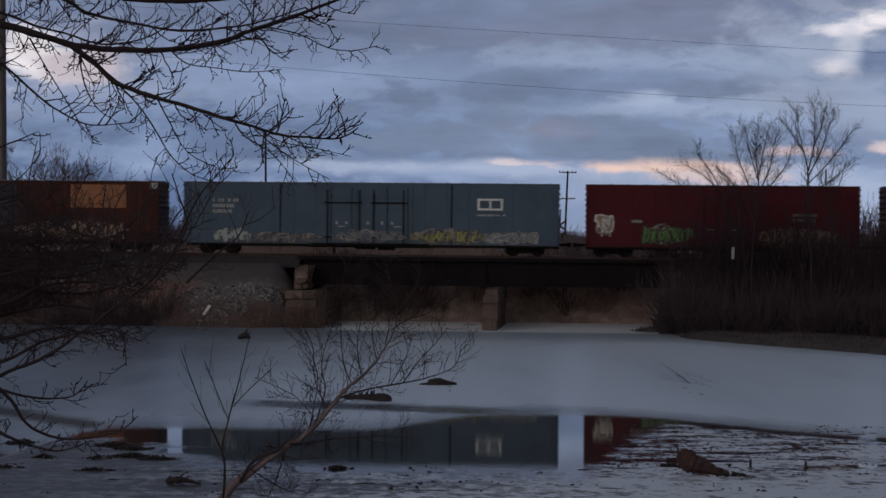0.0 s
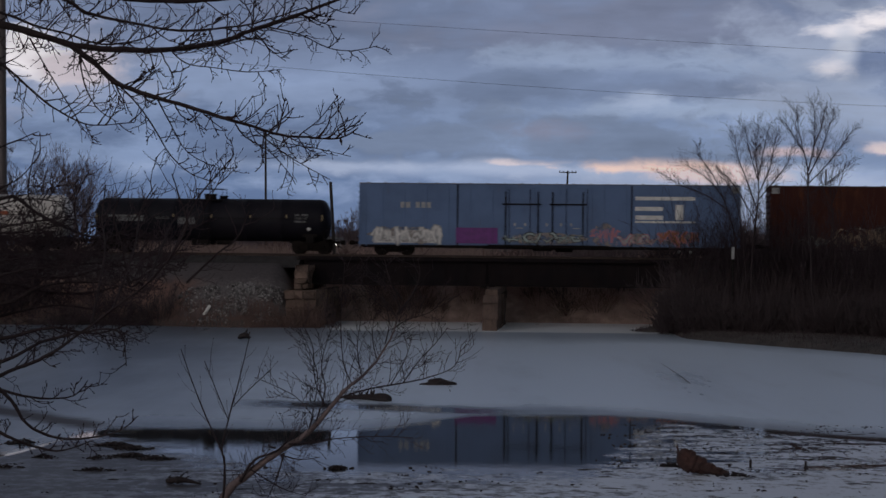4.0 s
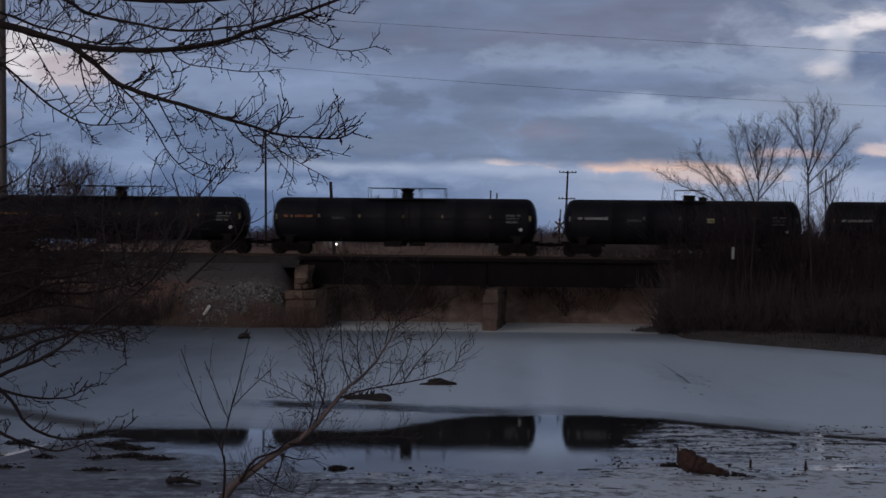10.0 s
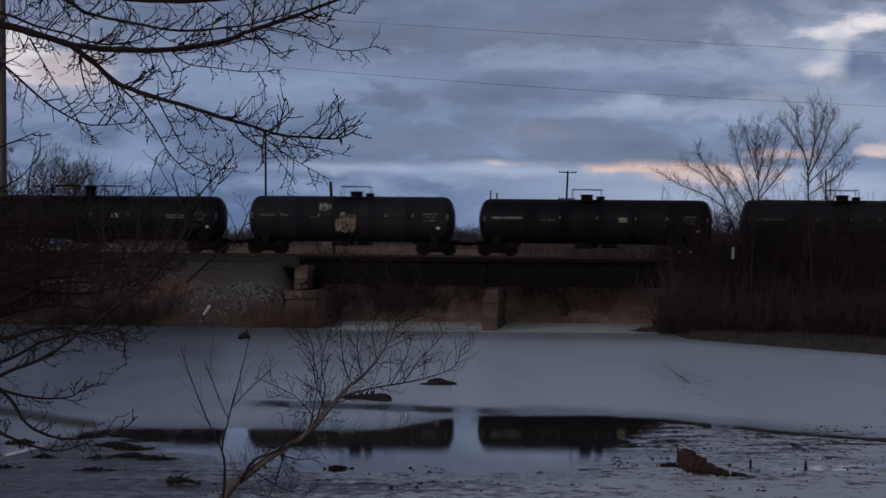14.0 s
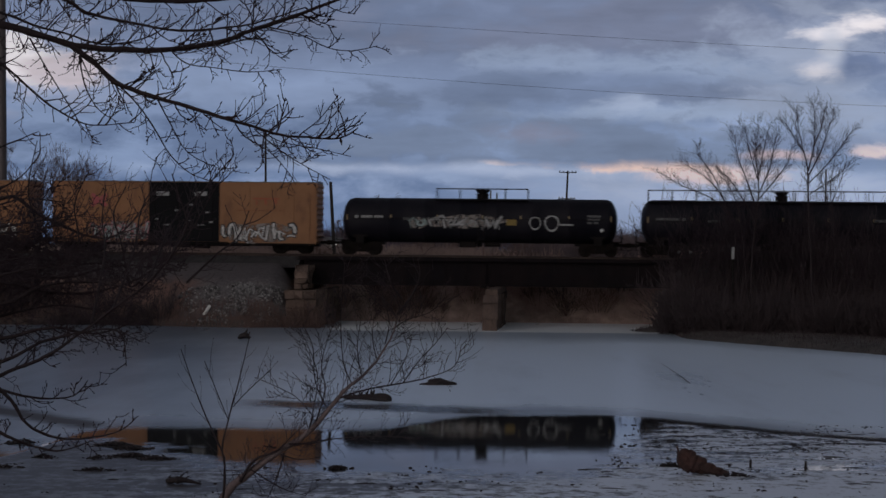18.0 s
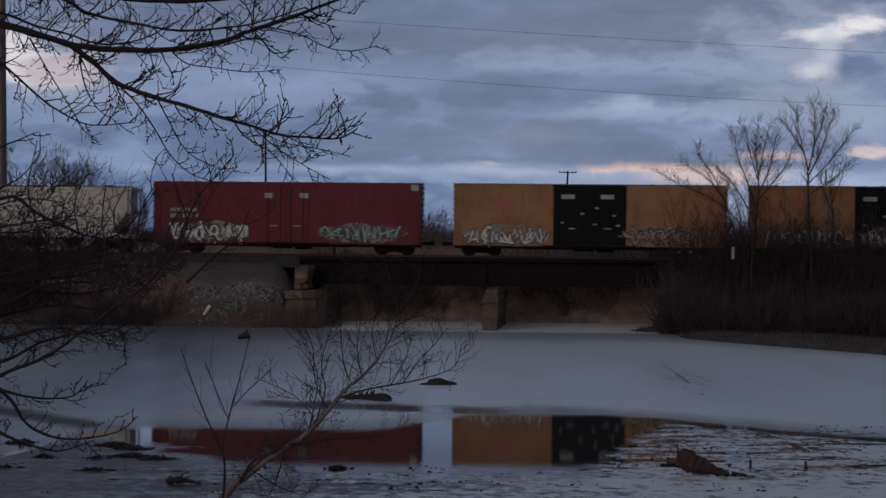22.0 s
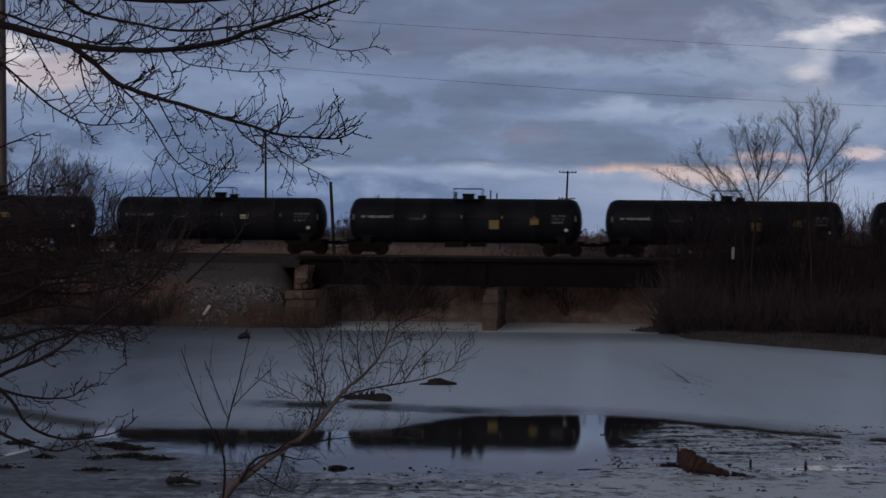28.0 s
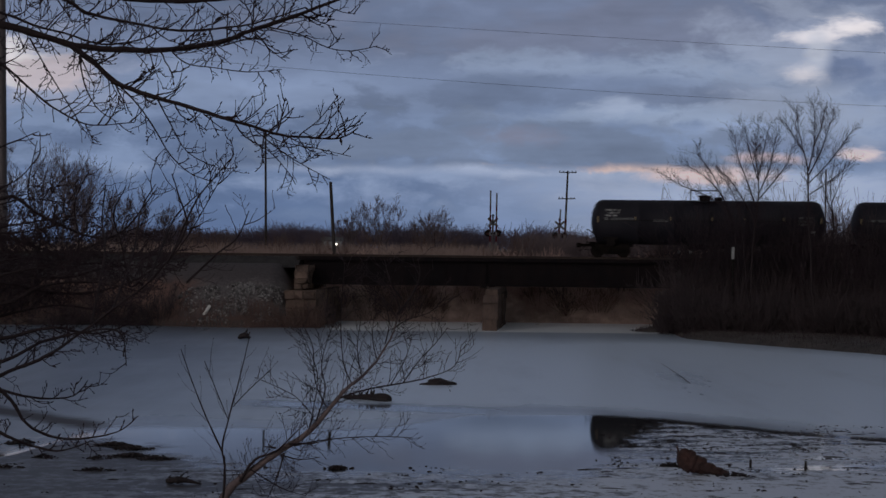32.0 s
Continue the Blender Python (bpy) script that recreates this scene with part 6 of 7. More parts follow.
    for pts, r in (([(b.x - 0.02, 13.6, z - 0.1), (-1.66, 13.60, 3.52), (-1.68, 13.60, 3.76), (-1.63, 13.60, 4.00), (-1.55, 13.60, 4.30), (-1.48, 13.60, 4.60)], 0.012), ([(-1.68, 13.60, 3.74), (-1.78, 13.60, 3.95), (-1.89, 13.60, 4.21), (-2.00, 13.60, 4.52)], 0.008),
                   ([(-1.63, 13.60, 3.97), (-1.73, 13.60, 4.21), (-1.82, 13.60, 4.43)], 0.004), ([(-1.60, 13.60, 4.08), (-1.48, 13.60, 4.21), (-1.31, 13.60, 4.37)], 0.004)):
        limb_with_twigs(shoots, pts, r, 0.003, rng, 0.13, 0.3, 0, 0.6, name="stem", fine=0.0024, spread=(0.3, 0.7))


def grow(tubes, p, d, length, r, level, rng, up=0.25, wide=0.7, thin=0.006, kids=(3, 5)):
    """Recursive bare crown."""
    n = 5 if level > 1 else 3
    pts, dirs = [Vector(p)], [d]
    here = Vector(p)
    for i in range(n):
        d = (d + Vector((rng.uniform(-1, 1), rng.uniform(-1, 1), rng.uniform(-0.7, 1.0))) * 0.16 + Vector((0, 0, up / n))).normalized()
        here = here + d * length / n
        pts.append(here)
        dirs.append(d)
    tubes.add(pts, [max(thin, r * (1 - 0.55 * i / n)) for i in range(n + 1)], 6 if level > 2 else 3)
    if level > 0:
        for _ in range(rng.randint(*kids)):
            i = rng.randint(1 if level < 3 else 2, n)
            a = rng.uniform(0, 2 * math.pi)
            o = dirs[i].orthogonal().normalized()
            o = (Matrix.Rotation(a, 3, dirs[i]) @ o)
            e = (dirs[i] + o * rng.uniform(0.45, 1.0) * wide).normalized()
            grow(tubes, pts[i], e, length * rng.uniform(0.45, 0.72), max(thin, r * 0.5), level - 1, rng, up, wide, thin, kids)


def bare_tree(name, label, base, stems, rng, level=4, thin=0.009, mats=("bark", "twig"), kids=(2, 4)):
    """stems: (lean, length, radius) from a common foot; one part a stem."""
    tree = thing(name, label, "tree", at=Matrix.Translation(base))
    for lean, length, r in stems:
        d = Vector((lean[0], lean[1], 1.0)).normalized()
        path = [Vector((0, 0, -0.3))]
        here = Vector((0, 0, -0.3))
        n = 7
        dd = d
        for i in range(n):
            dd = (dd + Vector((rng.uniform(-1, 1), rng.uniform(-1, 1), 0)) * 0.06 + Vector((0, 0, 0.06))).normalized()
            here = here + dd * length / n
            path.append(here)
        t = Tubes()
        t.add(path, [r * (1 - 0.72 * i / n) for i in range(n + 1)], 8)
        trunk = new("trunk", t.mesh("trunk", M[mats[0]]))
        trunk.parent = tree
        crown = Tubes()
        for i in range(2, n + 1):
            for _ in range(2 if i < n else 4):
                a = rng.uniform(0, 2 * math.pi)
                e = (dd + Vector((math.cos(a), math.sin(a), 0)) * rng.uniform(0.55, 1.25)).normalized()
                grow(crown, path[i], e, length * rng.uniform(0.2, 0.36), r * 0.3, level - 1, rng, 0.45, 0.85, thin, kids)
        ob = new("crown", crown.mesh("crown", M[mats[1]], False))
        ob.parent = trunk
    return tree


def shrub_mesh(rng, height, stems, mat, thin=0.008, spread=0.8, level=2):
    t = Tubes()
    for _ in range(stems):
        a, q = rng.uniform(0, 2 * math.pi), rng.uniform(0, 1) ** 0.5
        foot = Vector((math.cos(a) * q * height * 0.35, math.sin(a) * q * height * 0.35, -0.2))
        d = Vector((math.cos(a) * q * spread, math.sin(a) * q * spread, 1)).normalized()
        grow(t, foot, d, height * rng.uniform(0.45, 0.8), 0.022, level, rng, 0.2, 0.8, thin, (2, 4))
    return t.mesh("stems", M[mat], False)


def blades(name, spots, mat, rng, hmin, hmax, width, label, category):
    """Dry grass or reeds: many thin bent blades, past counting."""
    vs, fs = [], []
    for x, y in spots:
        z = land_height(x, y) - 0.05
        h, a = rng.uniform(hmin, hmax), rng.uniform(0, math.pi)
        w = width * rng.uniform(0.6, 1.3)
        dx, dy = math.cos(a) * w, math.sin(a) * w * 0.5
        lx, ly = rng.uniform(-0.3, 0.3) * h, rng.uniform(-0.3, 0.3) * h
        b = len(vs)
        vs += [(x - dx, y - dy, z), (x + dx, y + dy, z), (x + lx * 0.4 + dx * 0.7, y + ly * 0.4, z + h * 0.6), (x + lx * 0.4 - dx * 0.7, y + ly * 0.4, z + h * 0.6), (x + lx, y + ly, z + h)]
        fs += [(b, b + 1, b + 2, b + 3), (b + 3, b + 2, b + 4)]
    ob = new(name, mesh_of(name, vs, fs, M[mat]))
    return tagged(ob, label, category, kind="stuff")


def line_xy(s, n):
    p = on_line(s, n)
    return p.x, p.y


def plant_all():
    overhanging_tree()
    water_shrub()
    rng = random.Random(31)
    # trees on the east bank, between the water and the rails
    bt = "bare deciduous tree on the brushy railway bank"
    def bank_tree(foot, stems, gap, size):
        """stems: paths upwards from the foot, each with its girth."""
        x, y = foot[0], foot[1]
        root = (x, y, land_height(x, y) - 0.2)
        tree = thing("tree", bt, "tree")
        for r, first, *path in stems:
            start = root if first is None else first
            limb_with_twigs(tree, [start] + path, r, 0.012, rng, gap * 0.85, size * 1.3, 2, 0.55, name="stem", spread=(0.25, 0.75), start=0.42 if first is None else 0.12, fine=0.0122, taper=0.75, buds=False)

    bank_tree((19.58, 113.00, 1.16), [(0.085, None, (19.63, 113.00, 4.39), (19.93, 113.20, 7.28), (20.11, 113.30, 9.44), (19.87, 113.00, 11.33), (20.00, 113.00, 13.17)), (0.06, (20.00, 113.20, 7.92), (19.37, 113.40, 9.76), (18.82, 113.60, 11.36), (18.59, 113.60, 12.69)),
                               (0.05, (20.06, 113.20, 8.90), (20.70, 112.80, 10.54), (20.94, 112.60, 11.96), (21.22, 112.60, 13.04)), (0.045, (20.03, 113.20, 8.54), (21.21, 113.60, 9.86), (21.97, 113.80, 10.92), (22.32, 113.80, 12.08)),
                               (0.045, (19.93, 113.20, 7.10), (18.81, 112.60, 8.87), (17.98, 112.40, 9.97), (17.26, 112.40, 10.64)), (0.04, (20.06, 113.20, 9.76), (19.40, 112.40, 11.44), (19.00, 112.20, 13.10)), (0.04, (20.06, 113.20, 10.08), (20.51, 113.80, 11.78), (20.76, 114.00, 13.06)),
                               (0.045, None, (19.20, 113.00, 4.39), (18.96, 113.00, 6.91), (18.52, 113.00, 8.70), (17.97, 113.00, 9.81))], 0.085, 0.8)
    bank_tree((23.05, 111.00, 1.08), [(0.09, None, (23.02, 111.00, 4.44), (22.83, 111.00, 7.26), (22.78, 111.00, 9.38), (22.70, 111.00, 10.79), (22.33, 111.00, 12.16), (21.97, 111.00, 14.14)), (0.055, (22.77, 111.00, 10.33), (23.20, 111.40, 11.87), (23.28, 111.50, 13.26), (23.20, 111.50, 14.58)),
                               (0.05, (22.77, 111.00, 9.98), (23.45, 110.60, 11.48), (23.89, 110.40, 12.91), (24.31, 110.40, 14.00)), (0.045, (22.77, 111.00, 9.55), (23.98, 111.40, 10.68), (24.94, 111.60, 11.90), (25.64, 111.60, 12.90)), (0.035, (22.55, 111.00, 11.49), (21.67, 110.50, 12.59), (21.24, 110.50, 13.36)),
                               (0.035, (23.20, 111.40, 11.87), (23.80, 111.80, 13.29), (24.01, 112.00, 14.44)), (0.035, (22.85, 111.00, 8.85), (23.98, 110.70, 9.66), (24.80, 110.60, 10.33), (25.32, 110.60, 10.79))], 0.09, 0.72)
    bank_tree((19.34, 115.00, 1.08), [(0.06, None, (19.10, 115.00, 4.37), (18.71, 115.00, 6.93), (17.97, 115.00, 8.94), (16.86, 115.00, 10.14), (15.54, 115.00, 10.93)), (0.04, (18.41, 115.00, 7.95), (16.99, 115.30, 8.94), (15.43, 115.50, 9.56), (14.14, 115.50, 10.39)),
                               (0.035, (18.27, 115.00, 8.32), (17.61, 114.60, 9.76), (16.93, 114.50, 10.84), (16.27, 114.50, 11.57))], 0.095, 0.75)
    bank_tree((25.26, 114.00, 0.98), [(0.05, None, (25.17, 114.00, 4.42), (25.00, 114.00, 7.32), (24.84, 114.00, 9.50), (25.12, 114.00, 11.31)), (0.03, (24.92, 114.00, 8.41), (25.49, 114.00, 9.86), (25.77, 114.00, 10.95)), (0.03, (25.00, 114.00, 7.69), (24.41, 114.00, 9.31), (24.11, 114.00, 10.58))], 0.15, 0.7)
    tall = [shrub_mesh(rng, h, 15, "twig", 0.0085, 0.4, 3) for h in (5.6, 6.4, 5.0)]
    for i in range(10):
        x, y = line_xy(17.2 + i * 1.4 + rng.uniform(-0.4, 0.4), -6.5 + rng.uniform(-1.6, 1.4))
        ob = new("shrub", tall[i % 3])
        ob.matrix_basis = pose(x, y, land_height(x, y), 0, 0, rng.uniform(0, 360))
        tagged(ob, "tall thin leafless thicket on the railway bank", "shrub", "tall thicket on the bank")
    # trees beyond the rails on the west side, haze put into their twig colour
    for px, h in (((-45.2, 182.0), 11.6), ((-42.6, 188.0), 11.0), ((-39.4, 184.0), 11.4), ((-36.6, 178.0), 9.6), ((-41.0, 200.0), 11.0), ((-34.4, 186.0), 7.2), ((-31.0, 180.0), 6.2), ((-28.6, 186.0), 5.4), ((-26.0, 182.0), 4.8)):
        x, y = px
        bare_tree("tree", "bare tree beyond the railway line, twigs tinted as by haze", (x, y, land_height(x, y)), [((rng.uniform(-0.12, 0.12), 0), h * 0.72, 0.014 * h), ((rng.uniform(0.1, 0.3), 0.1), h * 0.62, 0.01 * h), ((rng.uniform(-0.3, -0.1), -0.1), h * 0.62, 0.01 * h)], rng, 4, 0.012, ("far_twig", "far_twig"), kids=(2, 4))
    # lone trees in the far scrub
    for px, h in (((-9.59, 260.00, 5.32), 7.6), ((-15.86, 290.00, 5.28), 5.6), ((-1.15, 300.00, 5.39), 6.4), ((-3.66, 320.00, 5.38), 6.0), ((-36.64, 300.00, 5.14), 3.4), ((-28.90, 320.00, 5.20), 3.2)):
        x, y = px[0], px[1]
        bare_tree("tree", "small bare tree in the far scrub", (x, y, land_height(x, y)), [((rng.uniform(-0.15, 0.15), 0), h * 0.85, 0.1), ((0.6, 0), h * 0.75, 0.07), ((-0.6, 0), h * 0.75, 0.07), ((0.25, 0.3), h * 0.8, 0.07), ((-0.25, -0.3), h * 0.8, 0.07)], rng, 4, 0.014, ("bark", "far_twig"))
    # far woods along the horizon
    t = Tubes()
    for _ in range(300):
        y = rng.uniform(560, 760)
        west = rng.random() < 0.35
        x = rng.uniform(-0.19, -0.06) * y if west else rng.uniform(-0.06, 0.27) * y
        h = (rng.uniform(8.0, 11.0) if west else rng.uniform(8.0, 12.5)) * (0.9 + 0.3 * noise.noise((x * 0.03, 0, 1)))
        z = land_height(x, y)
        for _ in range(34):
            a = rng.gauss(0, 0.5)
            grow(t, (x + rng.uniform(-3.0, 3.0), y + rng.uniform(-2, 2), z - 0.2 + rng.uniform(0, h * 0.25)), Vector((a, 0, 1)).normalized(), h * rng.uniform(0.25, 0.55), 0.09, 1, rng, 0.1, 1.3, 0.06, (4, 6))
    ob = new("far_woods", t.mesh("far_woods", M["haze_tinted_twig"], False))
    tagged(ob, "dark line of distant bare woods on the horizon", "woods", kind="stuff")
    # brush on the banks
    kinds = []
    for k in range(5):
        kinds.append(shrub_mesh(rng, (2.6, 3.2, 2.2, 3.6, 1.6)[k], (34, 38, 30, 38, 26)[k], "brush", 0.011))
    pale = [shrub_mesh(rng, h, 30, "dead_grass", 0.011) for h in (1.4, 2.2)]

    russet = [shrub_mesh(rng, h, 30, "russet", 0.011) for h in (1.3, 1.9)]

    def bush(s, n, k, label, meshes=kinds):
        x, y = line_xy(s, n)
        ob = new("shrub", meshes[k % len(meshes)])
        ob.matrix_basis = pose(x, y, land_height(x, y), 0, 0, rng.uniform(0, 360))
        tagged(ob, label, "shrub", "brush on the banks")

    for i in range(48):
        s = 15.9 + (i % 16) * 1.05 + rng.uniform(-0.6, 0.6)
        n = -5.2 - (i // 16) * 3.0 + rng.uniform(-1.2, 1.2)
        bush(s, n, rng.choice((0, 1, 2, 3) if i < 32 else (0, 2, 4)), "dense dark leafless brush on the railway bank")
    for i in range(64):
        s = 15.4 + (i % 32) * 0.5 + rng.uniform(-0.3, 0.3)
        bush(s, max(-14.5 - 1.6 * max(s - 13, 0) * 0.9 + 4.2, -15.0 - 0.4 * (s - 15)) + rng.uniform(0, 4.0), rng.choice((2, 4, 4)), "low dark brush at the edge of the ice")
    for i in range(6):
        bush(-9.4 + i * 0.28 + rng.uniform(-0.15, 0.15), -7.6 + rng.uniform(-0.5, 0.7), i, "low dry brush at the foot of the abutment", pale)
    for i in range(20):
        bush(13.5 + i * 1.15 + rng.uniform(-0.5, 0.5), rng.uniform(5.0, 8.0), rng.choice((2, 4)), "dark leafless brush behind the rails")
    for i in range(9):
        bush(15.6 + i * 0.3 + rng.uniform(-0.3, 0.3), -8.5 - i * 0.9 + rng.uniform(-0.8, 0.8), rng.choice((0, 2, 4)), "dense dark leafless brush on the railway bank")
    for i in range(16):
        bush(-33 + i * 0.95 + rng.uniform(-0.5, 0.5), -7.4 + rng.uniform(-0.8, 1.2), rng.choice((2, 4)), "low dark brush on the grassy bank")
    for i in range(36):
        bush(-10 + i * 0.78 + rng.uniform(-0.6, 0.6), rng.uniform(4.6, 7.5), i, "russet dry brush behind the bridge", russet if i % 3 else pale)
    for i in range(14):
        bush(4.5 + i * 0.8 + rng.uniform(-0.4, 0.4), rng.uniform(4.6, 6.6), rng.choice((2, 4)), "tangled leafless brush behind the bridge", kinds if i % 5 == 0 else russet)
    for i in range(5):
        bush(-7.5 + i * 1.7 + rng.uniform(-0.5, 0.5), rng.uniform(4.4, 5.6), i, "russet dry brush behind the bridge", pale)
    for i in range(22):
        bush(-40 + i * 2.1 + rng.uniform(-1, 1), rng.uniform(20, 34), i, "pale dry scrub beyond the rails", pale)
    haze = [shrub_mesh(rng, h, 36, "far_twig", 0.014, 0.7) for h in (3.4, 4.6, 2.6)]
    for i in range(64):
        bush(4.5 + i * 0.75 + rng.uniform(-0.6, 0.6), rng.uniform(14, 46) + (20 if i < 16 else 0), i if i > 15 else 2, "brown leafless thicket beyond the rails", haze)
    # reeds and grass
    g = random.Random(47)
    blades("reeds", [line_xy(g.uniform(-50, 1.0 + 5 * g.random() ** 3), g.uniform(12, 40)) for _ in range(9500)], "reed", g, 1.0, 1.75, 0.03, "tall tan dry reeds beyond the rails", "reeds")
    spots = [line_xy(g.uniform(-34, -9.5), g.uniform(-10.2, -6.6)) for _ in range(6500)]
    blades("grass", spots, "dead_grass", g, 0.25, 0.7, 0.018, "dead brown grass along the bank", "grass")
    spots = [line_xy(g.uniform(-12.5, -7.6), g.uniform(-10.0, -6.9)) for _ in range(1900)]
    blades("grass", spots, "dead_grass", g, 0.2, 0.95, 0.016, "dead grass at the foot of the abutment", "grass")
    spots = [line_xy(g.uniform(-9, 16), g.uniform(3.6, 8.5)) for _ in range(2000)]
    blades("grass", spots, "russet", g, 0.15, 0.6, 0.022, "dead brown grass behind the bridge", "grass")
    spots = [line_xy(s, g.uniform(-14.5 - 1.6 * max(s - 13, 0) + 2.5, -5)) for s in (g.uniform(13, 34) for _ in range(9000))]
    blades("grass", spots, "brush", g, 0.08, 0.35, 0.018, "dark dead grass on the muddy spit", "grass")


plant_all()

# ---- poles, wires, crossing ----
def pole_thing(name, label, foot, top, r0, r1, mat="pole", arms=()):
    """A tapered pole; arms: (below the top, half length)."""
    x, y, z = foot
    ob = thing(name, label, "pole", at=Matrix.Translation((x, y, z - 0.5)))
    d = Vector(top) - Vector((x, y, z - 0.5))
    t = Tubes()
    n = 8
    t.add([d * (i / n) for i in range(n + 1)], [r0 + (r1 - r0) * i / n for i in range(n + 1)], 12)
    o = new("post", t.mesh("post", M[mat]))
    o.parent = ob
    for drop, half in arms:
        c = d * (1 - drop / d.length)
        arm = part("crossarm", box(c.x - half, c.x + half, c.y - 0.22, c.y - 0.1, c.z - 0.06, c.z + 0.06, bevel=0.01), M["pole"], ob)
        for q in (-0.9, -0.5, 0.5, 0.9):
            part("insulator", rod((c.x + q * half, c.y - 0.16, c.z + 0.06), (c.x + q * half, c.y - 0.16, c.z + 0.24), 0.06, 8), M["dim_white"], arm)
    return ob


def foot_at(p):
    return (p[0], p[1], land_height(p[0], p[1]))


def build_poles():
    pole_thing("utility_pole", "weathered wooden utility pole with two crossarms", foot_at((15.64, 230.00, 6.58)), (16.09, 230.00, 15.51), 0.17, 0.12, arms=((0.2, 1.15), (3.6, 1.1)))
    pole_thing("utility_pole", "tall plain weathered wooden pole", foot_at((-21.41, 215.00, 6.24)), (-21.57, 215.00, 19.30), 0.17, 0.11)
    pole_thing("short_pole", "short dark leaning wooden pole beside the rails", foot_at((-8.44, 139.00, 4.98)), (-8.83, 139.00, 10.50), 0.15, 0.12)
    pole_thing("utility_mast", "thick grey-brown pole at the edge of the field", foot_at((-37.21, 150.00, 5.09)), (-37.47, 150.00, 28.94), 0.45, 0.36, "mast")
    pole_thing("utility_pole", "distant bare pole behind the brush", foot_at((49.43, 230.00, 7.18)), (49.52, 230.00, 15.96), 0.12, 0.1)


def build_wires():
    for k, (a, b, sag, r) in enumerate((((-47.09, 150.00, 27.01), (67.44, 150.00, 20.89), 0.5, 0.013), ((-47.07, 150.00, 23.62), (67.47, 150.00, 16.89), 1.36, 0.013))):
        a, b = Vector(a), Vector(b)
        t = Tubes()
        n = 40
        t.add([a.lerp(b, i / n) - Vector((0, 0, sag * 4 * (i / n) * (1 - i / n))) for i in range(n + 1)], [r] * (n + 1), 5)
        ob = new("power_line", t.mesh("power_line", M["wire"]))
        tagged(ob, "thin dark power cable slung high across the pond", "cable", "power cables")
    for low, high in (((-47.07, 150.00, 23.62), (-47.09, 150.00, 27.01)), ((67.47, 150.00, 16.89), (67.44, 150.00, 20.89))):
        pole_thing("utility_pole", "tall wooden pole that carries the power cables", foot_at((low[0], low[1] + 0.35, 0)), (high[0], high[1] + 0.35, high[2] + 0.4), 0.3, 0.2, arms=((0.45, 1.2), (high[2] - low[2] + 0.5, 1.2)))


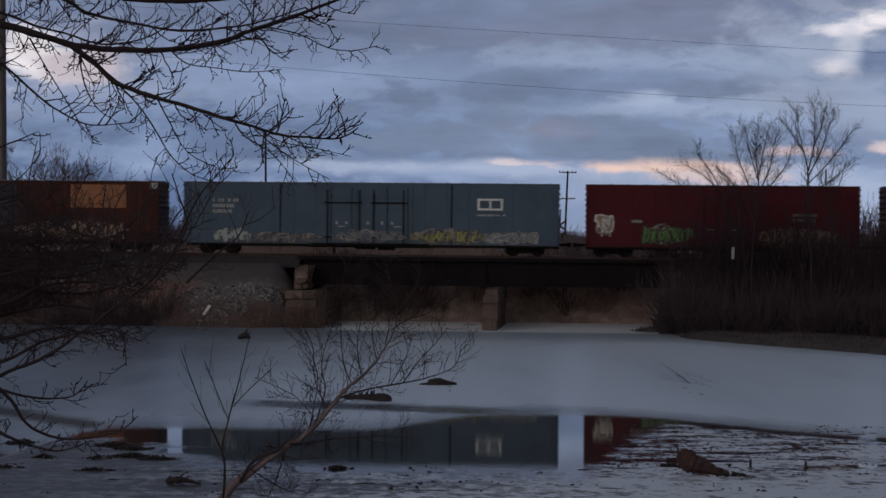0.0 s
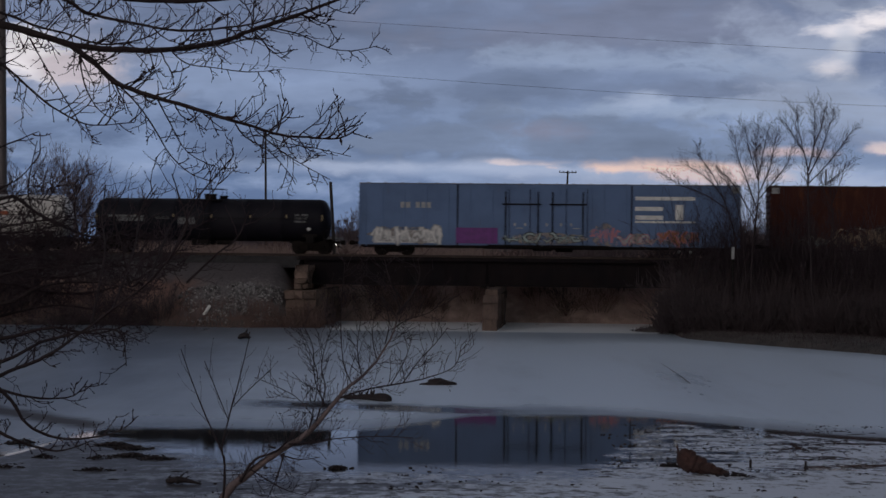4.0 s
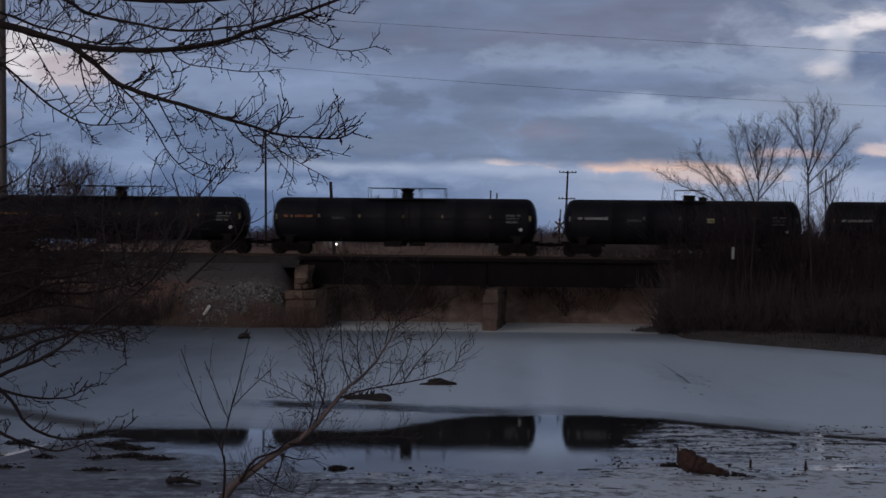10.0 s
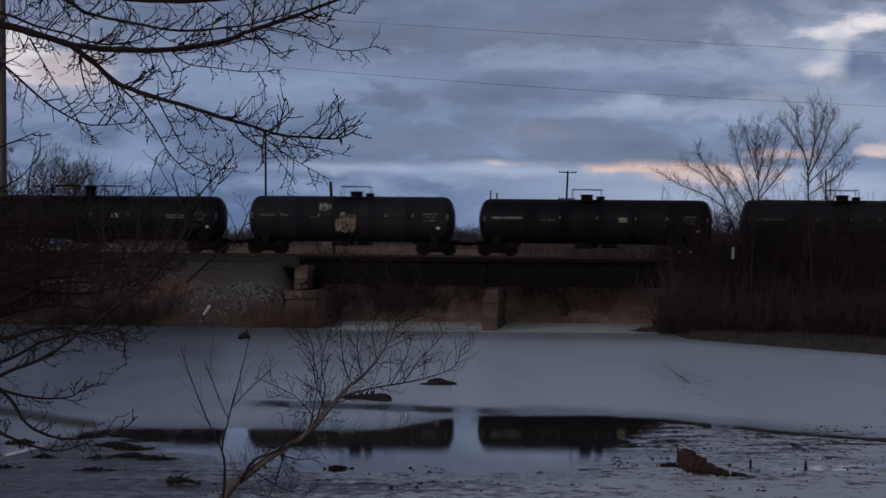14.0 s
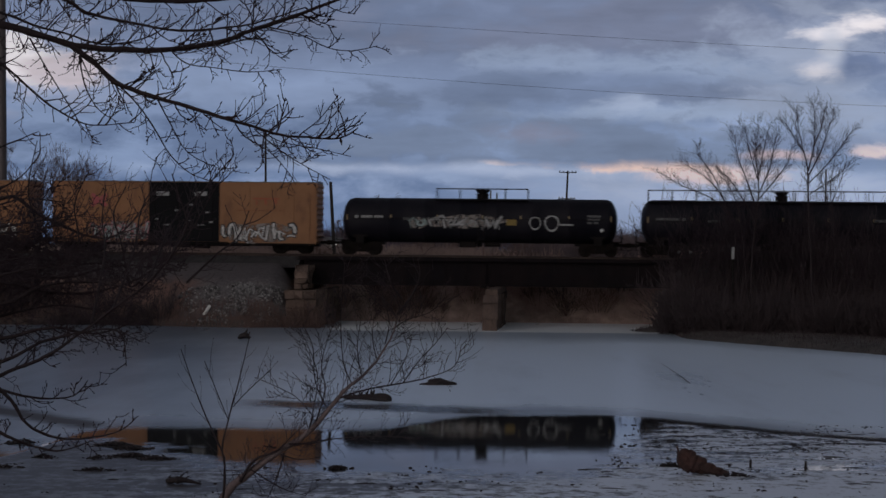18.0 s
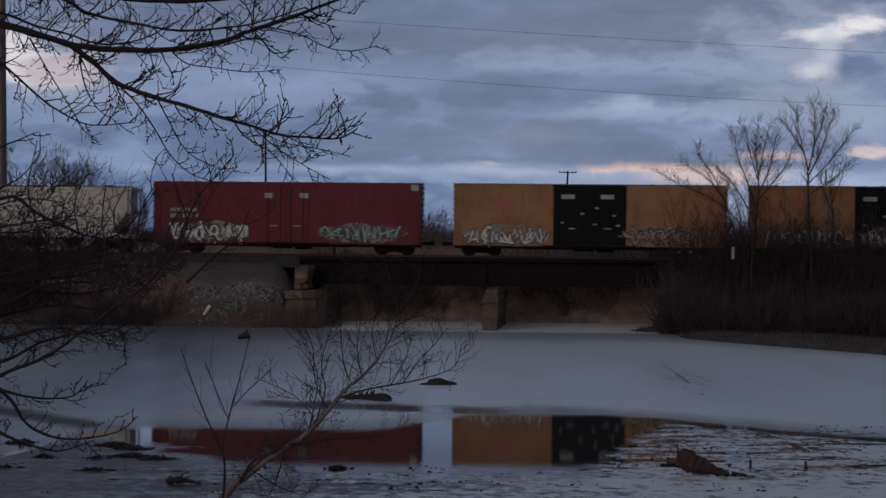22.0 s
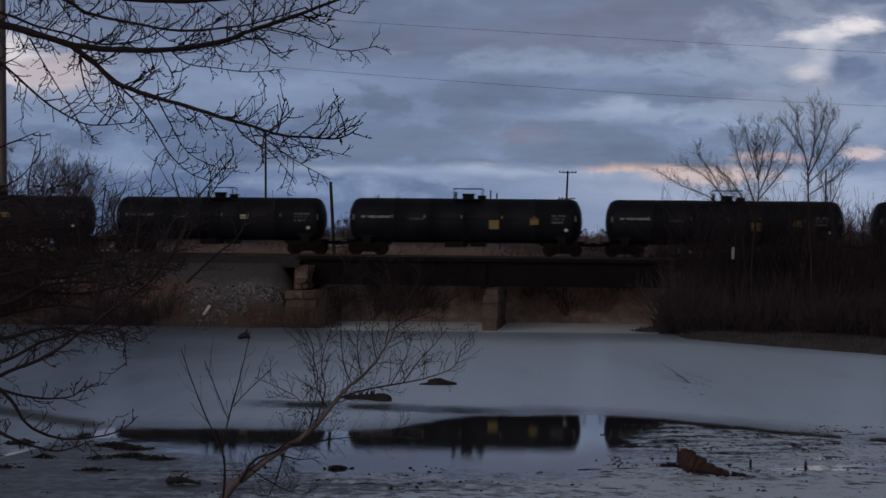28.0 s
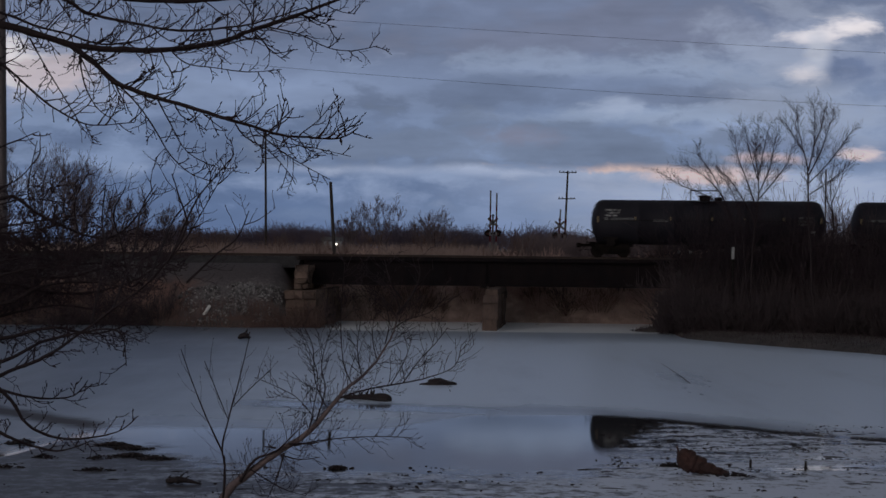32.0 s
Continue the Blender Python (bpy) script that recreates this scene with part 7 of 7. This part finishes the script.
def build_crossing():
    def signal(px, arm_dx, arm_top, label):
        x, y, z = foot_at(px)
        ob = thing("crossing_signal", label, "crossing signal", at=Matrix.Translation((x, y, z)))
        part("base", box(-0.3, 0.3, -0.3, 0.3, 0, 0.5, bevel=0.04), M["shed"], ob)
        part("mast", rod((0, 0, 0.4), (0, 0, 4.5), 0.09, 10), M["mast"], ob)
        for a in (40, -40):
            o = part("crossbuck_blade", box(-0.62, 0.62, -0.14, -0.11, -0.11, 0.11), M["dim_white"], ob, "faded white crossbuck blade")
            o.matrix_basis = pose(0, 0, 3.9, 0, a, 0)
        for s in (-0.48, 0.48):
            bm = rod((s, -0.16, 2.85), (s, 0.05, 2.85), 0.34, 18)
            add_rod(bm, (s, -0.4, 3.02), (s, -0.16, 3.05), 0.16, 10)
            o = part("lamp_target", bm, M["under"], ob, "round black lamp target with a hood")
            part("lens", rod((s, -0.2, 2.8), (s, -0.16, 2.8), 0.13, 12), M["dark_red"], o)
        part("lamp_bar", box(-0.5, 0.5, -0.06, 0.06, 2.78, 2.9), M["under"], ob)
        part("bell", rod((0, -0.1, 4.5), (0, -0.1, 4.68), 0.16, 12, r2=0.08), M["under"], ob)
        part("gate_motor", box(-0.32, 0.32, -0.24, 0.3, 1.0, 1.8, bevel=0.05), M["mast"], ob, "grey gate motor box")
        part("counterweight", box(-0.16, 0.16, -0.36, -0.26, 0.55, 1.15, bevel=0.03), M["under"], ob)
        for q in (-0.3, 0.3):
            g = part("gate_arm", box(-0.075, 0.075, -0.32, -0.28, 1.4, arm_top - (q + 0.3) * 0.4, bevel=0.01), M["dim_white"], ob, "raised red and white gate arm")
            g.matrix_basis = pose(q, 0, 0, 0, arm_dx, 0)
            for k in range(int((arm_top - 2.2) / 1.0)):
                part("red_band", box(-0.08, 0.08, -0.326, -0.274, 2.0 + k * 1.0, 2.6 + k * 1.0), M["paint_maroon"], g)

    signal((4.84, 173.00, 4.84), 0.5, 7.0, "railway crossing signal with lamps and a raised gate arm")
    signal((12.12, 185.00, 4.86), 4.0, 5.6, "railway crossing signal with a leaning gate arm")
    x, y, z = foot_at((7.41, 175.00, 4.85))
    f = thing("guard_fence", "low pale guard fence by the railway crossing", "fence", at=Matrix.Translation((x, y, z)))
    for i in range(8):
        part("fence_post", box(-2.6 + i * 0.74, -2.52 + i * 0.74, -0.04, 0.04, -0.1, 1.1 + (0.9 if i == 4 else 0)), M["grime_white"], f)
    for zz in (0.55, 1.0):
        part("fence_rail", box(-2.6, 2.66, -0.07, -0.045, zz, zz + 0.08), M["grime_white"], f)
    x, y, z = foot_at((-16.52, 265.00, 5.27))
    s = thing("shed", "small pale grey shed with a lit lamp", "shed", at=Matrix.Translation((x, y, z)))
    part("wall", box(-1.4, 1.4, -1.5, 1.5, -0.2, 2.0), M["shed"], s)
    bm = bmesh.new()
    v = [bm.verts.new(c) for c in ((-1.6, -1.7, 2.0), (1.6, -1.7, 2.0), (1.6, 1.7, 2.0), (-1.6, 1.7, 2.0), (-1.6, 0, 2.6), (1.6, 0, 2.6))]
    for q in ((0, 1, 5, 4), (3, 2, 5, 4), (0, 3, 4), (1, 2, 5), (0, 1, 2, 3)):
        bm.faces.new([v[i] for i in q])
    part("roof", bm, M["roof_tin"], s, "grey gabled roof")
    lamp = bmesh.new()
    bmesh.ops.create_icosphere(lamp, subdivisions=2, radius=0.12, matrix=Matrix.Translation((0.75, -1.65, 1.55)))
    part("lamp", lamp, M["lamp"], s, "small lit white lamp")
    # white marker posts by the bridge's east end
    for px, h in (((18.28, 112.00, 4.6), 0.95), ((16.09, 121.00, 5.08), 0.22), ((16.86, 121.00, 5.06), 0.22)):
        x, y, z = foot_at(px)
        zz = px[2]
        o = thing("marker_post", "short white marker post beside the rails", "post", "white marker posts", at=Matrix.Translation((x, y, z)))
        top = max(zz - z + h, 0.4)
        part("post", box(-0.08, 0.08, -0.05, 0.05, -0.2, top - h * 0.8, bevel=0.015), M["under"], o, "dark weathered lower post")
        part("marker", box(-0.09, 0.09, -0.06, 0.06, top - h * 0.8, top, bevel=0.015), M["grime_white"], o, "white painted top")


build_poles()
build_wires()
build_crossing()


# ---- stones, logs, litter ----
def rock_mesh(seed):
    rng = random.Random(seed)
    bm = bmesh.new()
    bmesh.ops.create_icosphere(bm, subdivisions=1, radius=0.5)
    s = (rng.uniform(0.7, 1.2), rng.uniform(0.6, 1.0), rng.uniform(0.45, 0.8))
    for v in bm.verts:
        q = rng.uniform(0.72, 1.15)
        v.co = Vector((v.co.x * s[0] * q, v.co.y * s[1] * q, v.co.z * s[2] * q))
    me = bpy.data.meshes.new("stone")
    bm.to_mesh(me)
    bm.free()
    me.materials.append(M["rubble"])
    return me


def build_riprap():
    rng = random.Random(71)
    heap = thing("riprap", "pale broken stones tipped down the railway bank", "riprap", kind="structure")
    kinds = [rock_mesh(k) for k in range(8)]
    def stone_place():
        """A tongue of tipped stone, thickest in its middle."""
        while True:
            s, n = rng.gauss(-13.3, 1.8), rng.uniform(-9.6, -4.4)
            x, y = line_xy(s, n)
            z = land_height(x, y)
            if -17.5 < s < -10.4 and 0.25 < z < 2.9 - 0.12 * abs(s + 13.3) and noise.noise((x * 0.9, y * 0.9, 2)) > -0.12 and rng.random() < 0.25 + 0.75 * min(z / 2.4, 1):
                return x, y, z

    for i in range(290):
        x, y, z = stone_place()
        size = rng.choice((0.14, 0.18, 0.2, 0.24, 0.3, 0.42))
        share("stone", rng.choice(kinds), heap, pose(x, y, z + size * 0.15, rng.uniform(0, 360), rng.uniform(0, 360), rng.uniform(0, 360)) @ Matrix.Diagonal((size, size, size, 1)))
    # the small broken stone between them
    vs, fs = [], []
    for i in range(1750):
        x, y, z = stone_place() if i < 1500 else (0, 0, 0)
        if i >= 1500:
            x, y = line_xy(rng.uniform(-17.0, -9.0), rng.uniform(-9.8, -5.6))
            z = land_height(x, y)
        r = rng.uniform(0.03, 0.085)
        b = len(vs)
        for k in range(6):
            d = ((1, 0, 0), (-1, 0, 0), (0, 1, 0), (0, -1, 0), (0, 0, 1), (0, 0, -1))[k]
            vs.append(tuple(c + e * r * rng.uniform(0.6, 1.5) + rng.uniform(-0.3, 0.3) * r for c, e in zip((x, y, z + r * 0.4), d)))
        fs += [(b + i0, b + i1, b + i2) for i0, i1, i2 in ((0, 2, 4), (2, 1, 4), (1, 3, 4), (3, 0, 4), (2, 0, 5), (1, 2, 5), (3, 1, 5), (0, 3, 5))]
    ob = new("rubble", mesh_of("rubble", vs, fs, M["rubble_fine"]))
    ob.parent = heap
    tagged(ob, "small broken grey stone", kind="stuff")


def driftwood(name, label, path, radii, mat="log", knots=0, rng=None):
    rng = rng or random.Random(1)
    t = Tubes()
    p = bend(path, rng, 0.0)
    n = len(p)
    k = len(radii) - 1
    rr = []
    for i in range(n):
        f = i / (n - 1) * k
        a = min(int(f), k - 1)
        rr.append((radii[a] + (radii[a + 1] - radii[a]) * (f - a)) * rng.uniform(0.8, 1.2))
    t.add(p, rr, 9)
    for _ in range(knots):
        i = rng.randint(1, n - 2)
        d = Vector((rng.uniform(-0.4, 0.4), rng.uniform(-0.4, 0.4), 1))
        t.add([p[i], p[i] + d * rr[i] * 1.2, p[i] + d * rr[i] * 2.1 + Vector((0.05, 0, 0))], [rr[i] * 0.5, rr[i] * 0.35, rr[i] * 0.15], 6)
    ob = new(name, t.mesh(name, M[mat], False))
    return tagged(ob, label, "driftwood")


def build_litter():
    rng = random.Random(83)
    # rotten stump lying in the mud, with a broken upright end
    c = Vector((6.16, 42.20, 0.04))
    stump = thing("rotten_log", "broken dark red-brown rotten log stuck in the mud", "log", at=Matrix.Translation((c.x, c.y, 0)))
    lumps = ((-0.4, 0.0, 0.36, 0.17, 0.26), (-0.27, -0.03, 0.3, 0.22, 0.27), (-0.08, 0.0, 0.22, 0.27, 0.22), (0.12, 0.02, 0.14, 0.27, 0.16), (0.34, 0.0, 0.07, 0.24, 0.1), (0.52, -0.02, 0.04, 0.15, 0.06))
    for k, (x, y, z, rx, rz) in enumerate(lumps):
        bm = bmesh.new()
        bmesh.ops.create_icosphere(bm, subdivisions=3, radius=1.0)
        for v in bm.verts:
            f = 0.95 + 0.22 * noise.noise(v.co * 1.7 + Vector((k * 3.0, 0, 0))) + 0.16 * noise.noise(v.co * 5.0 + Vector((0, k, 0)))
            v.co = Vector((x + v.co.x * rx * f, y + v.co.y * 0.2 * f, z + v.co.z * rz * f))
        part("broken_knot", bm, M["log"], stump)
    for k in range(4):
        part("splinter", rod((-0.5 + k * 0.1, rng.uniform(-0.1, 0.1), 0.4), (-0.56 + k * 0.13, rng.uniform(-0.12, 0.12), 0.66 - k * 0.07), 0.05, 6, r2=0.015), M["log"], stump)
    # low snag and half-sunk log out on the ice
    a = Vector((-0.14, 70.00, -0.09))
    sn = thing("snag", "dark half-sunk snag on the ice", "driftwood", at=Matrix.Translation((a.x, 69.3, 0)))
    bm = bmesh.new()
    bmesh.ops.create_icosphere(bm, subdivisions=3, radius=0.5)
    for v in bm.verts:
        f = 0.8 + 0.6 * noise.noise(v.co * 2.6 + Vector((4, 0, 0)))
        v.co = Vector((v.co.x * 1.35 * f, v.co.y * 0.5 * f, max(v.co.z, -0.1) * 0.55 * f))
    part("body", bm, M["debris"], sn)
    part("branch", rod((-0.3, 0, 0.05), (-0.75, -0.1, 0.03), 0.07, 6, r2=0.02), M["debris"], sn)
    p0, p1 = Vector((-3.45, 63.00, -0.07)), Vector((-1.82, 62.00, -0.14))
    driftwood("drift_log", "dark half-sunk log in the ice", [(p0.x, 62.6, 0.05), ((p0.x + p1.x) / 2, 62.2, 0.1), (p1.x, 61.6, 0.07)], [0.05, 0.08, 0.1, 0.2, 0.13], "debris", 6, rng)
    q = Vector((-11.49, 106.00, -0.14))
    driftwood("snag", "small dark snag on the ice", [(q.x - 0.35, 103, 0.04), (q.x, 103, 0.22), (q.x + 0.35, 103, 0.05)], [0.08, 0.2, 0.07], "debris", 4, rng)
    for u, v, w in (((10.23, 83.00, 0.12), (9.83, 70.50, 0.05), 0.03),):
        driftwood("stick", "thin stick frozen in the ice", [(u[0], u[1], 0.03), ((u[0] + v[0]) / 2, (u[1] + v[1]) / 2, 0.06), (v[0], v[1], 0.05)], [0.006, 0.01, 0.016], "debris", 1, rng)
    driftwood("rotten_branch", "dark rotten branch with broken stubs on the skim ice", [(-6.15, 39.8, 0.06), (-5.9, 39.7, 0.1), (-5.65, 39.7, 0.08), (-5.35, 39.6, 0.02)], [0.07, 0.075, 0.05, 0.015], "debris", 5, rng)
    # the white pipe on the bank
    pa, pb = Vector((-15.99, 119.10, 0.76)), Vector((-15.64, 119.30, 1.40))
    pipe = thing("pipe", "short white plastic pipe sticking out of the bank", "pipe")
    part("tube", rod(pa, pb, 0.11, 12), M["white"], pipe)
    # stakes in the shallow water
    for px, h in (((7.55, 43.50, 0.03), 0.2), ((8.84, 43.20, 0.04), 0.2), ((7.05, 43.60, 0.01), 0.08)):
        o = thing("stake", "short dark stake standing in the shallow water", "stake", "stakes in the shallows", at=Matrix.Translation((px[0], px[1], -0.1)))
        part("post", rod((0, 0, -0.2), (0.02, 0, 0.1 + h), 0.032, 7), M["debris"], o)
    # wet leaves, clods and bits of twig scattered over the skim ice
    t = Tubes()

    def clump(x, y, size, count):
        for _ in range(count):
            a = rng.uniform(0, 6.28)
            q = Vector((x + rng.gauss(0, 0.3) * size, y + rng.gauss(0, 0.24) * size, rng.uniform(-0.012, 0.015)))
            t.knob(q, rng.uniform(0.012, 0.05), Vector((math.cos(a), math.sin(a), rng.uniform(-0.1, 0.15))))

    for i in range(70):
        y = rng.uniform(37.5, 43.5)
        clump(rng.uniform(-13.5, 13.5) * y / 50, y, rng.uniform(0.3, 1.1), rng.choice((1, 2, 3, 5, 8)))
    for i in range(90):
        y = rng.uniform(42, 54)
        clump(rng.uniform(4.5, 14) * y / 50, y, rng.uniform(0.4, 1.4), rng.randint(3, 10))

    def mat_of_leaves(x, y, half, deep, count):
        """A long low raft of leaves, thick in its middle."""
        for _ in range(count):
            u = rng.gauss(0, 0.45)
            a = rng.uniform(0, 6.28)
            t.knob(Vector((x + u * half, y + rng.gauss(0, 0.4) * deep, rng.uniform(0.0, 0.09) * max(0.2, 1 - abs(u)))), rng.uniform(0.02, 0.055), Vector((math.cos(a), math.sin(a), rng.uniform(-0.3, 0.5))))

    for raft in ((-8.75, 47.4, 0.5, 0.35, 260), (-8.1, 46.6, 0.5, 0.3, 200), (-7.85, 44.9, 0.55, 0.3, 280), (-7.1, 44.4, 0.45, 0.25, 180), (-11.3, 47.8, 0.45, 0.4, 150), (-10.0, 44.6, 0.3, 0.2, 50), (-8.6, 44.4, 0.25, 0.2, 40),
                 (-8.2, 42.0, 0.5, 0.15, 60), (-2.5, 42.7, 0.35, 0.12, 70), (5.6, 43.6, 0.35, 0.2, 110), (6.9, 41.8, 0.5, 0.15, 70), (-10.6, 42.5, 0.6, 0.15, 60)):
        mat_of_leaves(*raft)
    ob = new("leaf_litter", t.mesh("leaf_litter", M["debris"], False))
    tagged(ob, "dark wet leaves and clods on the skim ice", "leaf litter", kind="stuff")
    for i in range(30):
        y = rng.uniform(38, 43) if i < 14 else rng.uniform(43, 53)
        x = rng.uniform(-13, 13) * y / 50 if i < 14 else rng.uniform(5, 13) * y / 50
        a = rng.uniform(-0.4, 0.4)
        ln = rng.uniform(0.2, 0.7)
        driftwood("stick", "dark stick lying on the skim ice", [(x, y, 0.0), (x + math.cos(a) * ln * 0.5, y + math.sin(a) * ln * 0.5 + rng.uniform(-0.05, 0.05), 0.006), (x + math.cos(a) * ln, y + math.sin(a) * ln, 0.0)], [0.01, 0.018, 0.008], "debris", 0, rng)


build_riprap()
build_litter()


# ---- movement ----
def motions():
    for car, s0 in TRAIN:
        walk(car, [(t, line_pose(s0 + SPEED * t + GAIN * t * t / 2)) for t in (0, 4, 8, 12, 16, 20, 24, 28, 32)])
    # the clouds drift westwards and away
    drift = 1 / 3144.0
    walk(low_sky, [(t, pose(EYE[0], EYE[1], EYE[2], 0, 0, math.degrees(0.5 * drift * t))) for t in (0, 8, 16, 24, 32)])
    walk(high_sky, [(t, pose(EYE[0], EYE[1], EYE[2] - 4400 * 0.36 * drift * t, 0, 0, math.degrees(1.65 * drift * t))) for t in (0, 8, 16, 24, 32)])


motions()
